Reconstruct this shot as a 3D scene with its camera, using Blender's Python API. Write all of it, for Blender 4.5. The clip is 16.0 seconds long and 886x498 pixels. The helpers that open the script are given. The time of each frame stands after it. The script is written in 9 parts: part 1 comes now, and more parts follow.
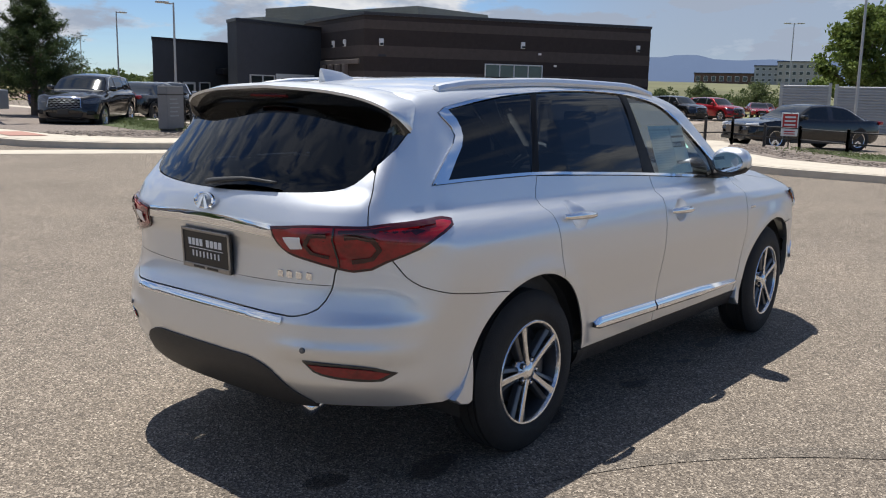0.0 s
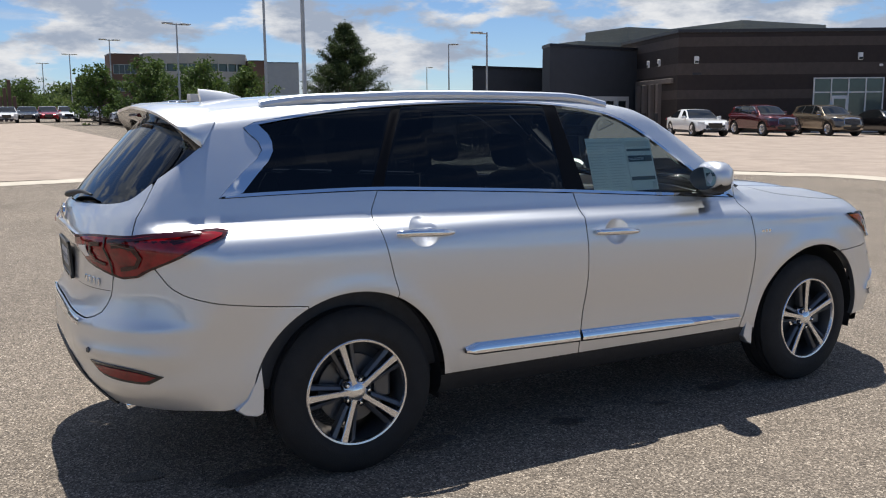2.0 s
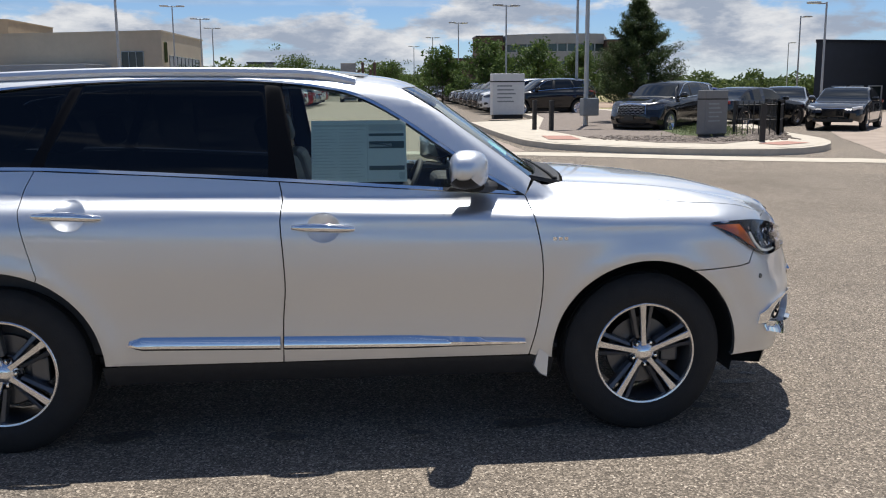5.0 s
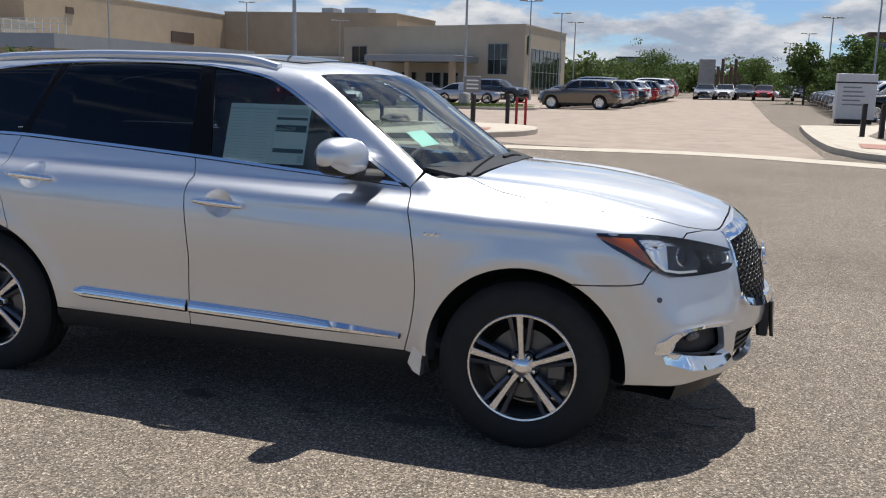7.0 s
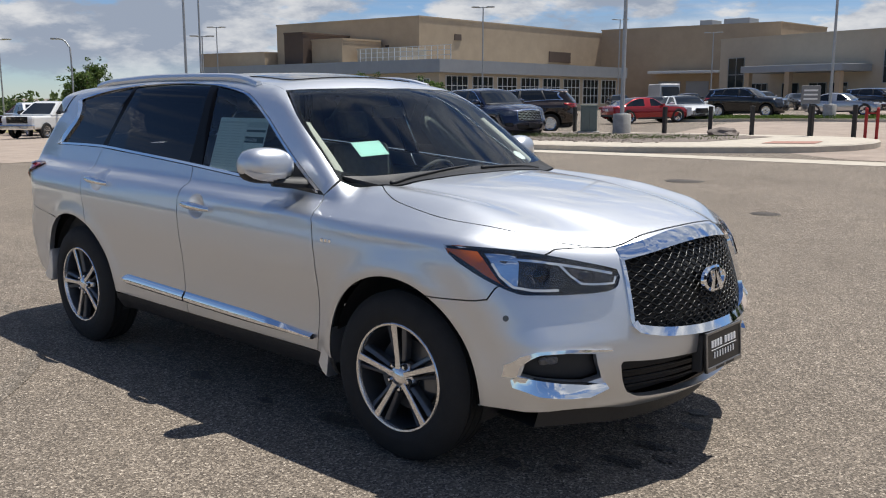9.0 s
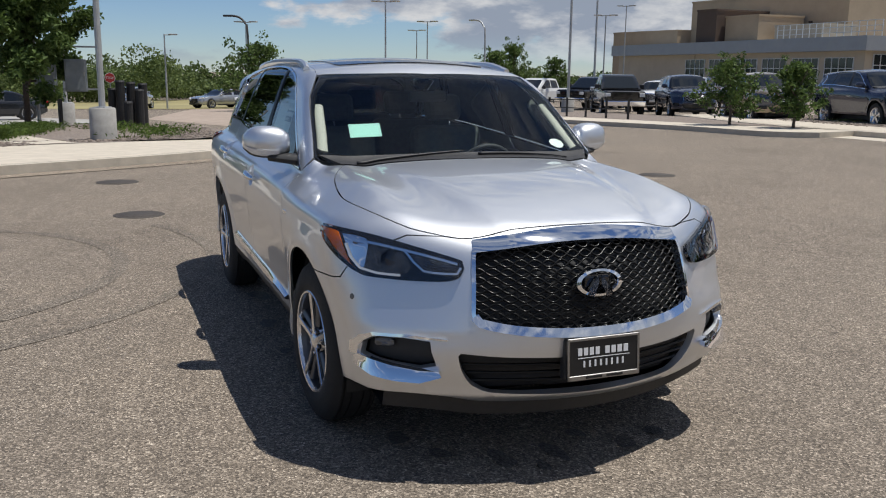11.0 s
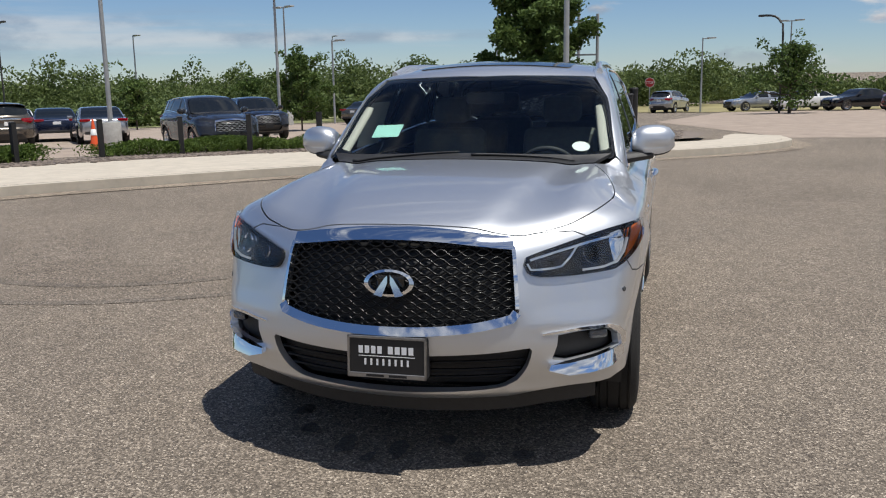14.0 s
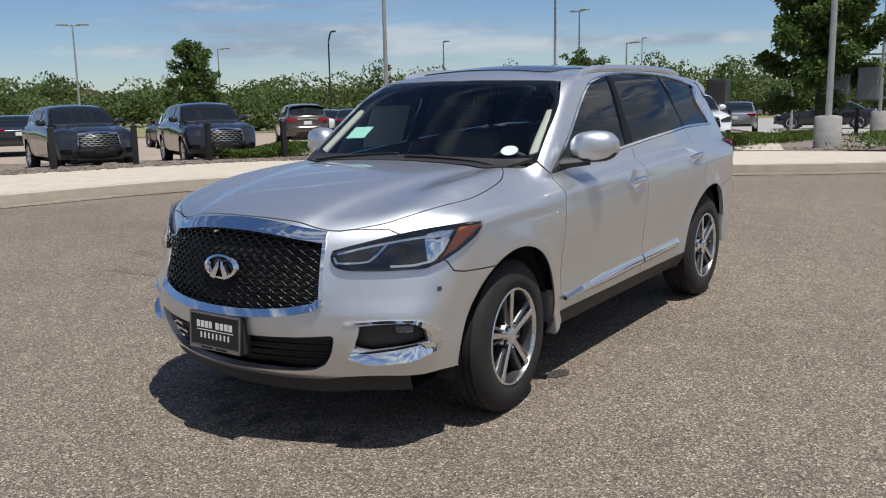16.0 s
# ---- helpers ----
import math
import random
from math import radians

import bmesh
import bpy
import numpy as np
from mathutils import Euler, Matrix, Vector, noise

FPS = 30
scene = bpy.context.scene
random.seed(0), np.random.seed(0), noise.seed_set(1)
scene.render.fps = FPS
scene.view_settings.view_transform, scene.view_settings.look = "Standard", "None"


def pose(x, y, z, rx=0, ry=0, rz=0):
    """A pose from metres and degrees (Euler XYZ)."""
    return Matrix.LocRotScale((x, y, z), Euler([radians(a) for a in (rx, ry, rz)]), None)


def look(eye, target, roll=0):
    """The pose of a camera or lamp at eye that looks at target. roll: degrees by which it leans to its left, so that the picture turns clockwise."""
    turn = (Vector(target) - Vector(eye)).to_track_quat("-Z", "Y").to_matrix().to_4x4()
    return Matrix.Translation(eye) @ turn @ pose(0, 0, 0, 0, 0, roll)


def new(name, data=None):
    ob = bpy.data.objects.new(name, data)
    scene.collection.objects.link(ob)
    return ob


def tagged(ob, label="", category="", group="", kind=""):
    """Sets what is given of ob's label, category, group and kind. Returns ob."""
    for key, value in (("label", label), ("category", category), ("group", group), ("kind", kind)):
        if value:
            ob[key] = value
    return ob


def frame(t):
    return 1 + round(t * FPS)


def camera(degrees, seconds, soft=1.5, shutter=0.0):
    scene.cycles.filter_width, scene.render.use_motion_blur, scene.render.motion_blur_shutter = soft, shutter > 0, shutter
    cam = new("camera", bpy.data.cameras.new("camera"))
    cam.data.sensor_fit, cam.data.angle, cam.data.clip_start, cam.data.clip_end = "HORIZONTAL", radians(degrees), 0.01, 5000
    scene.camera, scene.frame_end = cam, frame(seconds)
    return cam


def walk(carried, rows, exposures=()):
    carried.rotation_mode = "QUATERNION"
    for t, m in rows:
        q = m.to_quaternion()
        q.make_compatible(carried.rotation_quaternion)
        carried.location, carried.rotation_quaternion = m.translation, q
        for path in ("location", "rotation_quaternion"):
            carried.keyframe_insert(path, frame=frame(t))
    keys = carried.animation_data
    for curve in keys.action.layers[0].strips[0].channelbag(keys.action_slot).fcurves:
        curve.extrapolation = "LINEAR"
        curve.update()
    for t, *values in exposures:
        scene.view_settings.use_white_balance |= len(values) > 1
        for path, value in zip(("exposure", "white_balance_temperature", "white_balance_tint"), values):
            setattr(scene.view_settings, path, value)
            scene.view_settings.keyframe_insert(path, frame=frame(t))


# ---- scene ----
# ---- camera ----
cam = camera(52.8, 16.0, 1.1)
PATH = [
    (0, (-4.743, -3.150, 1.628), (-0.956, -0.000, 0.770), 1.15),
    (0.5, (-4.392, -3.639, 1.630), (-0.985, -0.071, 0.816), 0.55),
    (1, (-3.905, -3.929, 1.592), (-0.827, -0.062, 0.835), 0.58),
    (1.5, (-3.436, -4.260, 1.588), (-0.717, -0.127, 0.869), 0.07),
    (2, (-2.928, -4.511, 1.599), (-0.588, -0.156, 0.853), -0.45),
    (2.5, (-2.434, -4.611, 1.613), (-0.351, -0.125, 0.877), -0.35),
    (3, (-1.902, -4.825, 1.593), (-0.115, -0.221, 0.811), 0.12),
    (3.5, (-1.361, -4.887, 1.570), (0.096, -0.176, 0.745), 0.53),
    (4, (-0.848, -4.931, 1.575), (0.307, -0.135, 0.759), 0.75),
    (4.5, (-0.307, -4.990, 1.589), (0.466, -0.118, 0.778), -0.42),
    (5, (0.153, -4.898, 1.574), (0.593, 0.011, 0.731), -0.40),
    (6.25, (1.490, -4.760, 1.572), (0.690, 0.040, 0.710), 0.30),
    (7.5, (2.767, -4.424, 1.569), (0.765, 0.073, 0.693), 1.06),
    (8, (3.273, -4.183, 1.574), (0.742, 0.048, 0.741), -0.97),
    (8.5, (3.768, -3.925, 1.580), (0.798, 0.006, 0.733), -0.84),
    (9, (4.109, -3.570, 1.573), (0.791, 0.076, 0.739), 0.08),
    (10.25, (5.010, -2.540, 1.605), (0.876, -0.020, 0.697), 0.35),
    (11.5, (5.694, -1.386, 1.636), (0.957, -0.120, 0.655), 0.66),
    (12, (5.870, -0.925, 1.637), (1.026, -0.166, 0.657), 0.29),
    (12.5, (5.960, -0.461, 1.639), (1.061, -0.193, 0.672), 0.72),
    (13, (5.869, 0.031, 1.649), (0.965, -0.185, 0.700), 0.42),
    (13.5, (5.859, 0.590, 1.625), (1.007, -0.157, 0.680), -0.50),
    (14, (5.775, 1.068, 1.617), (1.014, -0.133, 0.678), -1.03),
    (14.5, (5.627, 1.494, 1.620), (0.972, -0.086, 0.701), -1.72),
    (15, (5.536, 2.065, 1.631), (1.052, 0.054, 0.708), -1.63),
    (15.5, (5.343, 2.554, 1.614), (1.039, 0.175, 0.710), -0.87),
    (16, (5.134, 3.069, 1.590), (1.077, 0.286, 0.698), -1.19),
]
walk(cam, [(t, look(eye, target, roll)) for t, eye, target, roll in PATH], [(0, 0.24), (5, 0.20), (9, 0.06), (11.5, -0.10), (16, -0.06)])

# ---- light ----
CLOUD_SHIFT = (0.0, 0.0, 0.0)
SUN_WAY = Vector((-0.10, -0.30, -1.0)).normalized()
world = bpy.data.worlds.new("sky")
scene.world = world
world.use_nodes = True
wn = world.node_tree
sky = wn.nodes.new("ShaderNodeTexSky")
sky.sky_type = 'NISHITA'
sky.sun_disc = False
sky.sun_elevation = math.asin(-SUN_WAY.z)
sky.sun_rotation = math.atan2(-SUN_WAY.x, -SUN_WAY.y)
sky.altitude = 1600
sky.dust_density = 0.1
sky.ozone_density = 2.6

# clouds: a broken layer of cumulus, thick to the south and east, thin streaks to the north and west
def wnode(kind, **values):
    n = wn.nodes.new(kind)
    for k, v in values.items():
        n.inputs[int(k[1:])].default_value = v
    return n


def wmath(op, a, b=None, c=None):
    n = wn.nodes.new("ShaderNodeMath")
    n.operation = op
    for i, v in enumerate((a, b, c)):
        if v is None:
            continue
        if isinstance(v, (int, float)):
            n.inputs[i].default_value = v
        else:
            wn.links.new(v, n.inputs[i])
    return n.outputs[0]


way = wn.nodes.new("ShaderNodeTexCoord")
sep = wn.nodes.new("ShaderNodeSeparateXYZ")
wn.links.new(way.outputs["Generated"], sep.inputs[0])
lift = wmath('ADD', wmath('MAXIMUM', sep.outputs[2], 0.0), 0.16)
flat = wn.nodes.new("ShaderNodeCombineXYZ")
wn.links.new(wmath('DIVIDE', sep.outputs[0], lift), flat.inputs[0])
wn.links.new(wmath('DIVIDE', sep.outputs[1], lift), flat.inputs[1])
wn.links.new(wmath('MULTIPLY', sep.outputs[2], 5.0), flat.inputs[2])
puff = wn.nodes.new("ShaderNodeCombineXYZ")
wn.links.new(sep.outputs[0], puff.inputs[0])
wn.links.new(sep.outputs[1], puff.inputs[1])
wn.links.new(wmath('MULTIPLY', sep.outputs[2], 2.8), puff.inputs[2])


def cloud_noise(scale, detail, rough, shift=(0, 0, 0), stretch=(1, 1, 1), base=None):
    mp = wn.nodes.new("ShaderNodeMapping")
    mp.inputs["Location"].default_value = shift
    mp.inputs["Scale"].default_value = stretch
    wn.links.new((base or flat).outputs[0], mp.inputs[0])
    n = wn.nodes.new("ShaderNodeTexNoise")
    n.inputs["Scale"].default_value = scale
    n.inputs["Detail"].default_value = detail
    n.inputs["Roughness"].default_value = rough
    wn.links.new(mp.outputs[0], n.inputs["Vector"])
    return n.outputs["Fac"]


def wramp(src, lo, hi, a=0.0, b=1.0):
    m = wn.nodes.new("ShaderNodeMapRange")
    m.interpolation_type = 'SMOOTHSTEP'
    m.inputs[1].default_value, m.inputs[2].default_value, m.inputs[3].default_value, m.inputs[4].default_value = lo, hi, a, b
    wn.links.new(src, m.inputs[0])
    return m.outputs[0]


side = wmath('ADD', wmath('MULTIPLY', sep.outputs[0], 0.28), wmath('MULTIPLY', sep.outputs[1], 0.96))
bias = wramp(side, -0.55, 0.10, -0.16, 0.055)
heap = wmath('ADD', cloud_noise(6.2, 10, 0.56, CLOUD_SHIFT, base=puff), bias)
cover = wmath('MULTIPLY', wramp(heap, 0.49, 0.575), wramp(sep.outputs[2], 0.35, 0.75, 1.0, 0.55))
shade = wramp(cloud_noise(8.5, 9, 0.6, (CLOUD_SHIFT[0] + 0.25, CLOUD_SHIFT[1] + 0.3, 0.4), base=puff), 0.40, 0.64)
deep = wmath('MULTIPLY', wramp(heap, 0.60, 0.74), 0.55)
rain = wramp(wmath('ADD', wmath('MULTIPLY', sep.outputs[0], 0.97), wmath('MULTIPLY', sep.outputs[1], 0.24)), 0.90, 0.985)
tone = wmath('MAXIMUM', wmath('SUBTRACT', wmath('SUBTRACT', shade, deep), wmath('MULTIPLY', rain, 0.85)), 0.0)
white = wn.nodes.new("ShaderNodeMix")
white.data_type = 'RGBA'
white.inputs[6].default_value = (3.7, 4.3, 5.4, 1)
white.inputs[7].default_value = (8.3, 8.4, 8.6, 1)
wn.links.new(tone, white.inputs[0])
veil = wmath('MULTIPLY', wramp(cloud_noise(1.5, 7, 0.55, (4, 1, 0.2), (1, 1, 7), base=puff), 0.50, 0.70), 0.62)
thin = wmath('MAXIMUM', wmath('MAXIMUM', cover, veil), wmath('MULTIPLY', rain, 0.85))
horizon = wramp(sep.outputs[2], -0.01, 0.05)
mix = wn.nodes.new("ShaderNodeMix")
mix.data_type = 'RGBA'
wn.links.new(wmath('MULTIPLY', thin, horizon), mix.inputs[0])
tint = wn.nodes.new("ShaderNodeVectorMath")
tint.operation = 'MULTIPLY'
tint.inputs[1].default_value = (0.82, 0.935, 1.11)
wn.links.new(sky.outputs[0], tint.inputs[0])
wn.links.new(tint.outputs[0], mix.inputs[6])
wn.links.new(white.outputs[2], mix.inputs[7])
wn.links.new(mix.outputs[2], wn.nodes["Background"].inputs[0])
wn.nodes["Background"].inputs[1].default_value = 0.082
sl = bpy.data.lights.new("sun", 'SUN')
sl.energy = 5.0
sl.color = (1.0, 0.968, 0.91)
sl.angle = radians(0.5)
sun = new("sun", sl)
sun.matrix_world = look((0, 0, 0), SUN_WAY)

# ---- materials ----
def node_mat(name, col, rough=0.5, metal=0.0, coat=0.0, var=0.0, var_scale=8.0, bump=0.0, bump_scale=60.0, spec=0.5, emit=0.0, per_object=0.0):
    """A surface with two scales of colour change and a fine relief."""
    m = bpy.data.materials.new(name)
    m.use_nodes = True
    nt = m.node_tree
    b = nt.nodes["Principled BSDF"]
    b.inputs["Base Color"].default_value = (*col, 1)
    b.inputs["Roughness"].default_value = rough
    b.inputs["Metallic"].default_value = metal
    b.inputs["Coat Weight"].default_value = coat
    b.inputs["Coat Roughness"].default_value = 0.03
    b.inputs["Specular IOR Level"].default_value = spec
    if emit:
        b.inputs["Emission Color"].default_value = (*col, 1)
        b.inputs["Emission Strength"].default_value = emit
    tc = nt.nodes.new("ShaderNodeTexCoord")
    if var:
        n1 = nt.nodes.new("ShaderNodeTexNoise")
        n1.inputs["Scale"].default_value = var_scale
        n1.inputs["Detail"].default_value = 8
        n1.inputs["Roughness"].default_value = 0.7
        nt.links.new(tc.outputs["Object"], n1.inputs["Vector"])
        mr = nt.nodes.new("ShaderNodeMapRange")
        mr.inputs["From Min"].default_value = 0.3
        mr.inputs["From Max"].default_value = 0.7
        mr.inputs["To Min"].default_value = 1 - var
        mr.inputs["To Max"].default_value = 1 + var
        nt.links.new(n1.outputs["Fac"], mr.inputs["Value"])
        last = mr.outputs[0]
        if per_object:
            oi = nt.nodes.new("ShaderNodeObjectInfo")
            m2 = nt.nodes.new("ShaderNodeMapRange")
            m2.inputs["To Min"].default_value = 1 - per_object
            m2.inputs["To Max"].default_value = 1 + per_object
            nt.links.new(oi.outputs["Random"], m2.inputs["Value"])
            mm = nt.nodes.new("ShaderNodeMath")
            mm.operation = 'MULTIPLY'
            nt.links.new(last, mm.inputs[0])
            nt.links.new(m2.outputs[0], mm.inputs[1])
            last = mm.outputs[0]
        vm = nt.nodes.new("ShaderNodeVectorMath")
        vm.operation = 'SCALE'
        vm.inputs[0].default_value = col
        nt.links.new(last, vm.inputs["Scale"])
        nt.links.new(vm.outputs[0], b.inputs["Base Color"])
    if bump:
        n2 = nt.nodes.new("ShaderNodeTexNoise")
        n2.inputs["Scale"].default_value = bump_scale
        n2.inputs["Detail"].default_value = 4
        nt.links.new(tc.outputs["Object"], n2.inputs["Vector"])
        bp = nt.nodes.new("ShaderNodeBump")
        bp.inputs["Strength"].default_value = bump
        bp.inputs["Distance"].default_value = 0.02
        nt.links.new(n2.outputs["Fac"], bp.inputs["Height"])
        nt.links.new(bp.outputs[0], b.inputs["Normal"])
    return m


def glass_mat(name, tint, gloss=1.45):
    """Thin pane: clear or tinted, with a mirror gloss that grows at a slant."""
    m = bpy.data.materials.new(name)
    m.use_nodes = True
    nt = m.node_tree
    nt.nodes.remove(nt.nodes["Principled BSDF"])
    out = nt.nodes["Material Output"]
    tr = nt.nodes.new("ShaderNodeBsdfTransparent")
    tr.inputs[0].default_value = (*tint, 1)
    gl = nt.nodes.new("ShaderNodeBsdfGlossy")
    gl.inputs["Roughness"].default_value = 0.01
    gl.inputs[0].default_value = (0.95, 0.97, 1, 1)
    fr = nt.nodes.new("ShaderNodeFresnel")
    fr.inputs[0].default_value = gloss
    mx = nt.nodes.new("ShaderNodeMixShader")
    nt.links.new(fr.outputs[0], mx.inputs[0])
    nt.links.new(tr.outputs[0], mx.inputs[1])
    nt.links.new(gl.outputs[0], mx.inputs[2])
    nt.links.new(mx.outputs[0], out.inputs[0])
    return m


PAINT = node_mat("silver_paint", (0.70, 0.72, 0.75), 0.43, 0.95, 1.0, 0.03, 900)
PAINT.node_tree.nodes["Principled BSDF"].inputs["Coat IOR"].default_value = 1.7
CHROME = node_mat("chrome", (0.86, 0.87, 0.89), 0.05, 1.0)
ALLOY = node_mat("machined_alloy", (0.75, 0.75, 0.76), 0.24, 1.0, 0.4, 0.05, 200)
GUNMETAL = node_mat("gunmetal_paint", (0.10, 0.105, 0.115), 0.35, 0.7, 0.6)
BLACK = node_mat("black_plastic", (0.022, 0.022, 0.023), 0.55, 0, 0, 0.2, 30, 0.1, 300)
GRILLEBLACK = node_mat("satin_black", (0.005, 0.005, 0.005), 0.30, 0, 0, spec=0.25)
FIN = node_mat("dark_grey_alloy", (0.115, 0.118, 0.125), 0.35, 0.6, 0.3, 0.1, 60)
ALLOYDARK = node_mat("satin_alloy", (0.48, 0.485, 0.50), 0.28, 1.0, 0.3)
PILLARBLACK = node_mat("pillar_film", (0.004, 0.004, 0.005), 0.35, 0, 0, spec=0.12)
GLOSSBLACK = node_mat("gloss_black", (0.012, 0.012, 0.013), 0.08, 0, 0.5)
RUBBER = node_mat("tyre_rubber", (0.016, 0.0155, 0.015), 0.8, 0, 0, 0.25, 12, 0.2, 150)
STEEL = node_mat("brake_steel", (0.35, 0.34, 0.33), 0.35, 1.0, 0, 0.15, 60)
PRIVACY = glass_mat("privacy_glass", (0.045, 0.05, 0.055), 1.42)
CLEAR = glass_mat("side_glass", (0.74, 0.82, 0.78), 1.5)
SCREEN = glass_mat("screen_glass", (0.68, 0.77, 0.75), 1.45)
LENS = glass_mat("lamp_lens", (0.92, 0.93, 0.94), 1.4)
REDLENS = node_mat("red_lens", (0.24, 0.0025, 0.006), 0.07, 0, 0.5, 0.5, 14)
REDDARK = node_mat("dark_red_lens", (0.10, 0.006, 0.008), 0.10, 0, 0.15)
REDDEEP = node_mat("smoked_red_lens", (0.040, 0.003, 0.005), 0.08, 0, 0.3)
AMBER = node_mat("amber_lens", (0.75, 0.16, 0.015), 0.12, 0, 1.0)
LAMPGLASS = node_mat("lamp_mirror", (0.13, 0.135, 0.145), 0.10, 1.0, 0.5, 0.5, 45, 0.9, 55)
WHITELENS = node_mat("white_lens", (0.75, 0.75, 0.75), 0.15, 0, 1.0)
# faint emission puts the sun glint of the headlamp facets into the material
GLINT = node_mat("glinting_lamp_strip", (0.80, 0.80, 0.78), 0.15, 0.3, 0, emit=0.2)
CABIN = node_mat("cabin_trim", (0.042, 0.043, 0.046), 0.65, 0, 0, 0.2, 25)
CLOTH = node_mat("seat_leather", (0.17, 0.16, 0.145), 0.5, 0, 0, 0.2, 30)
LINER = node_mat("headliner", (0.58, 0.56, 0.50), 0.9, 0, 0, 0.05, 20)
PAPER = node_mat("paper", (0.82, 0.86, 0.83), 0.7)
INK = node_mat("print_ink", (0.12, 0.16, 0.16), 0.7)
INKSOFT = node_mat("faint_print", (0.64, 0.69, 0.67), 0.7)
MINT = node_mat("mint_paper", (0.42, 0.72, 0.64), 0.7)
PLATEBLACK = node_mat("plate_black", (0.012, 0.012, 0.013), 0.35)
PLATEWHITE = node_mat("plate_white", (0.78, 0.78, 0.78), 0.4)
# ---- the shape of the large car: a smooth solid, from which each panel is cut ----
def spline(*pairs):
    """A smooth curve through (x, y) pairs, level beyond its ends."""
    px, py = np.array(pairs, float).T
    d = np.diff(py) / np.diff(px)
    m = np.r_[d[0], np.where(d[1:] * d[:-1] > 0, 2 * d[1:] * d[:-1] / (d[1:] + d[:-1] + 1e-12), 0), d[-1]]

    def at(x):
        x = np.clip(x, px[0], px[-1])
        i = np.clip(np.searchsorted(px, x) - 1, 0, len(px) - 2)
        h = px[i + 1] - px[i]
        t = (x - px[i]) / h
        return ((1 + 2 * t) * (1 - t) ** 2 * py[i] + t * (1 - t) ** 2 * h * m[i]
                + t * t * (3 - 2 * t) * py[i + 1] + t * t * (t - 1) * h * m[i + 1])
    return at


def smax(a, b, k):
    h = np.clip(0.5 + 0.5 * (a - b) / k, 0, 1)
    return a * h + b * (1 - h) + k * h * (1 - h)


def smin(a, b, k):
    return -smax(-a, -b, k)


belt_z = spline((-2.3, 1.262), (-1.5, 1.232), (-0.3, 1.178), (0.9, 1.124), (1.3, 1.10))
section = spline((-0.2, 0.90), (-0.05, 0.928), (0.1, 0.943), (0.25, 0.951), (0.42, 0.968), (0.58, 0.983), (0.72, 0.986), (0.83, 0.977), (0.885, 0.962), (0.93, 0.925), (0.985, 0.872), (1.05, 0.808), (1.1, 0.76), (1.3, 0.62))
plan = spline((-2.6, -0.05), (-2.0, -0.018), (-1.4, 0.003), (-0.7, -0.004), (0.2, -0.004), (1.3, 0.003), (1.8, -0.015), (2.3, -0.06))
nose = spline((0.2, 2.20), (0.28, 2.33), (0.36, 2.41), (0.47, 2.455), (0.58, 2.472), (0.68, 2.468), (0.80, 2.44), (0.90, 2.405), (0.97, 2.38), (1.1, 2.30))
nose_bow = spline((0.3, 0.42), (0.48, 0.42), (0.7, 0.50), (0.9, 0.53), (1.1, 0.53))
tail = spline((0.2, -2.30), (0.32, -2.40), (0.42, -2.49), (0.52, -2.55), (0.62, -2.568), (0.73, -2.567), (0.79, -2.53), (0.88, -2.507), (1.0, -2.503), (1.07, -2.522), (1.17, -2.508), (1.25, -2.455), (1.40, -2.32), (1.55, -2.175), (1.70, -2.03))
hood_z = spline((0.8, 1.205), (1.15, 1.188), (1.5, 1.166), (1.9, 1.112), (2.2, 1.036), (2.36, 0.972), (2.5, 0.88))
roof_z = spline((-2.4, 1.585), (-2.0, 1.658), (-1.5, 1.700), (-0.8, 1.722), (-0.2, 1.718), (0.2, 1.688), (0.5, 1.638), (0.9, 1.52))


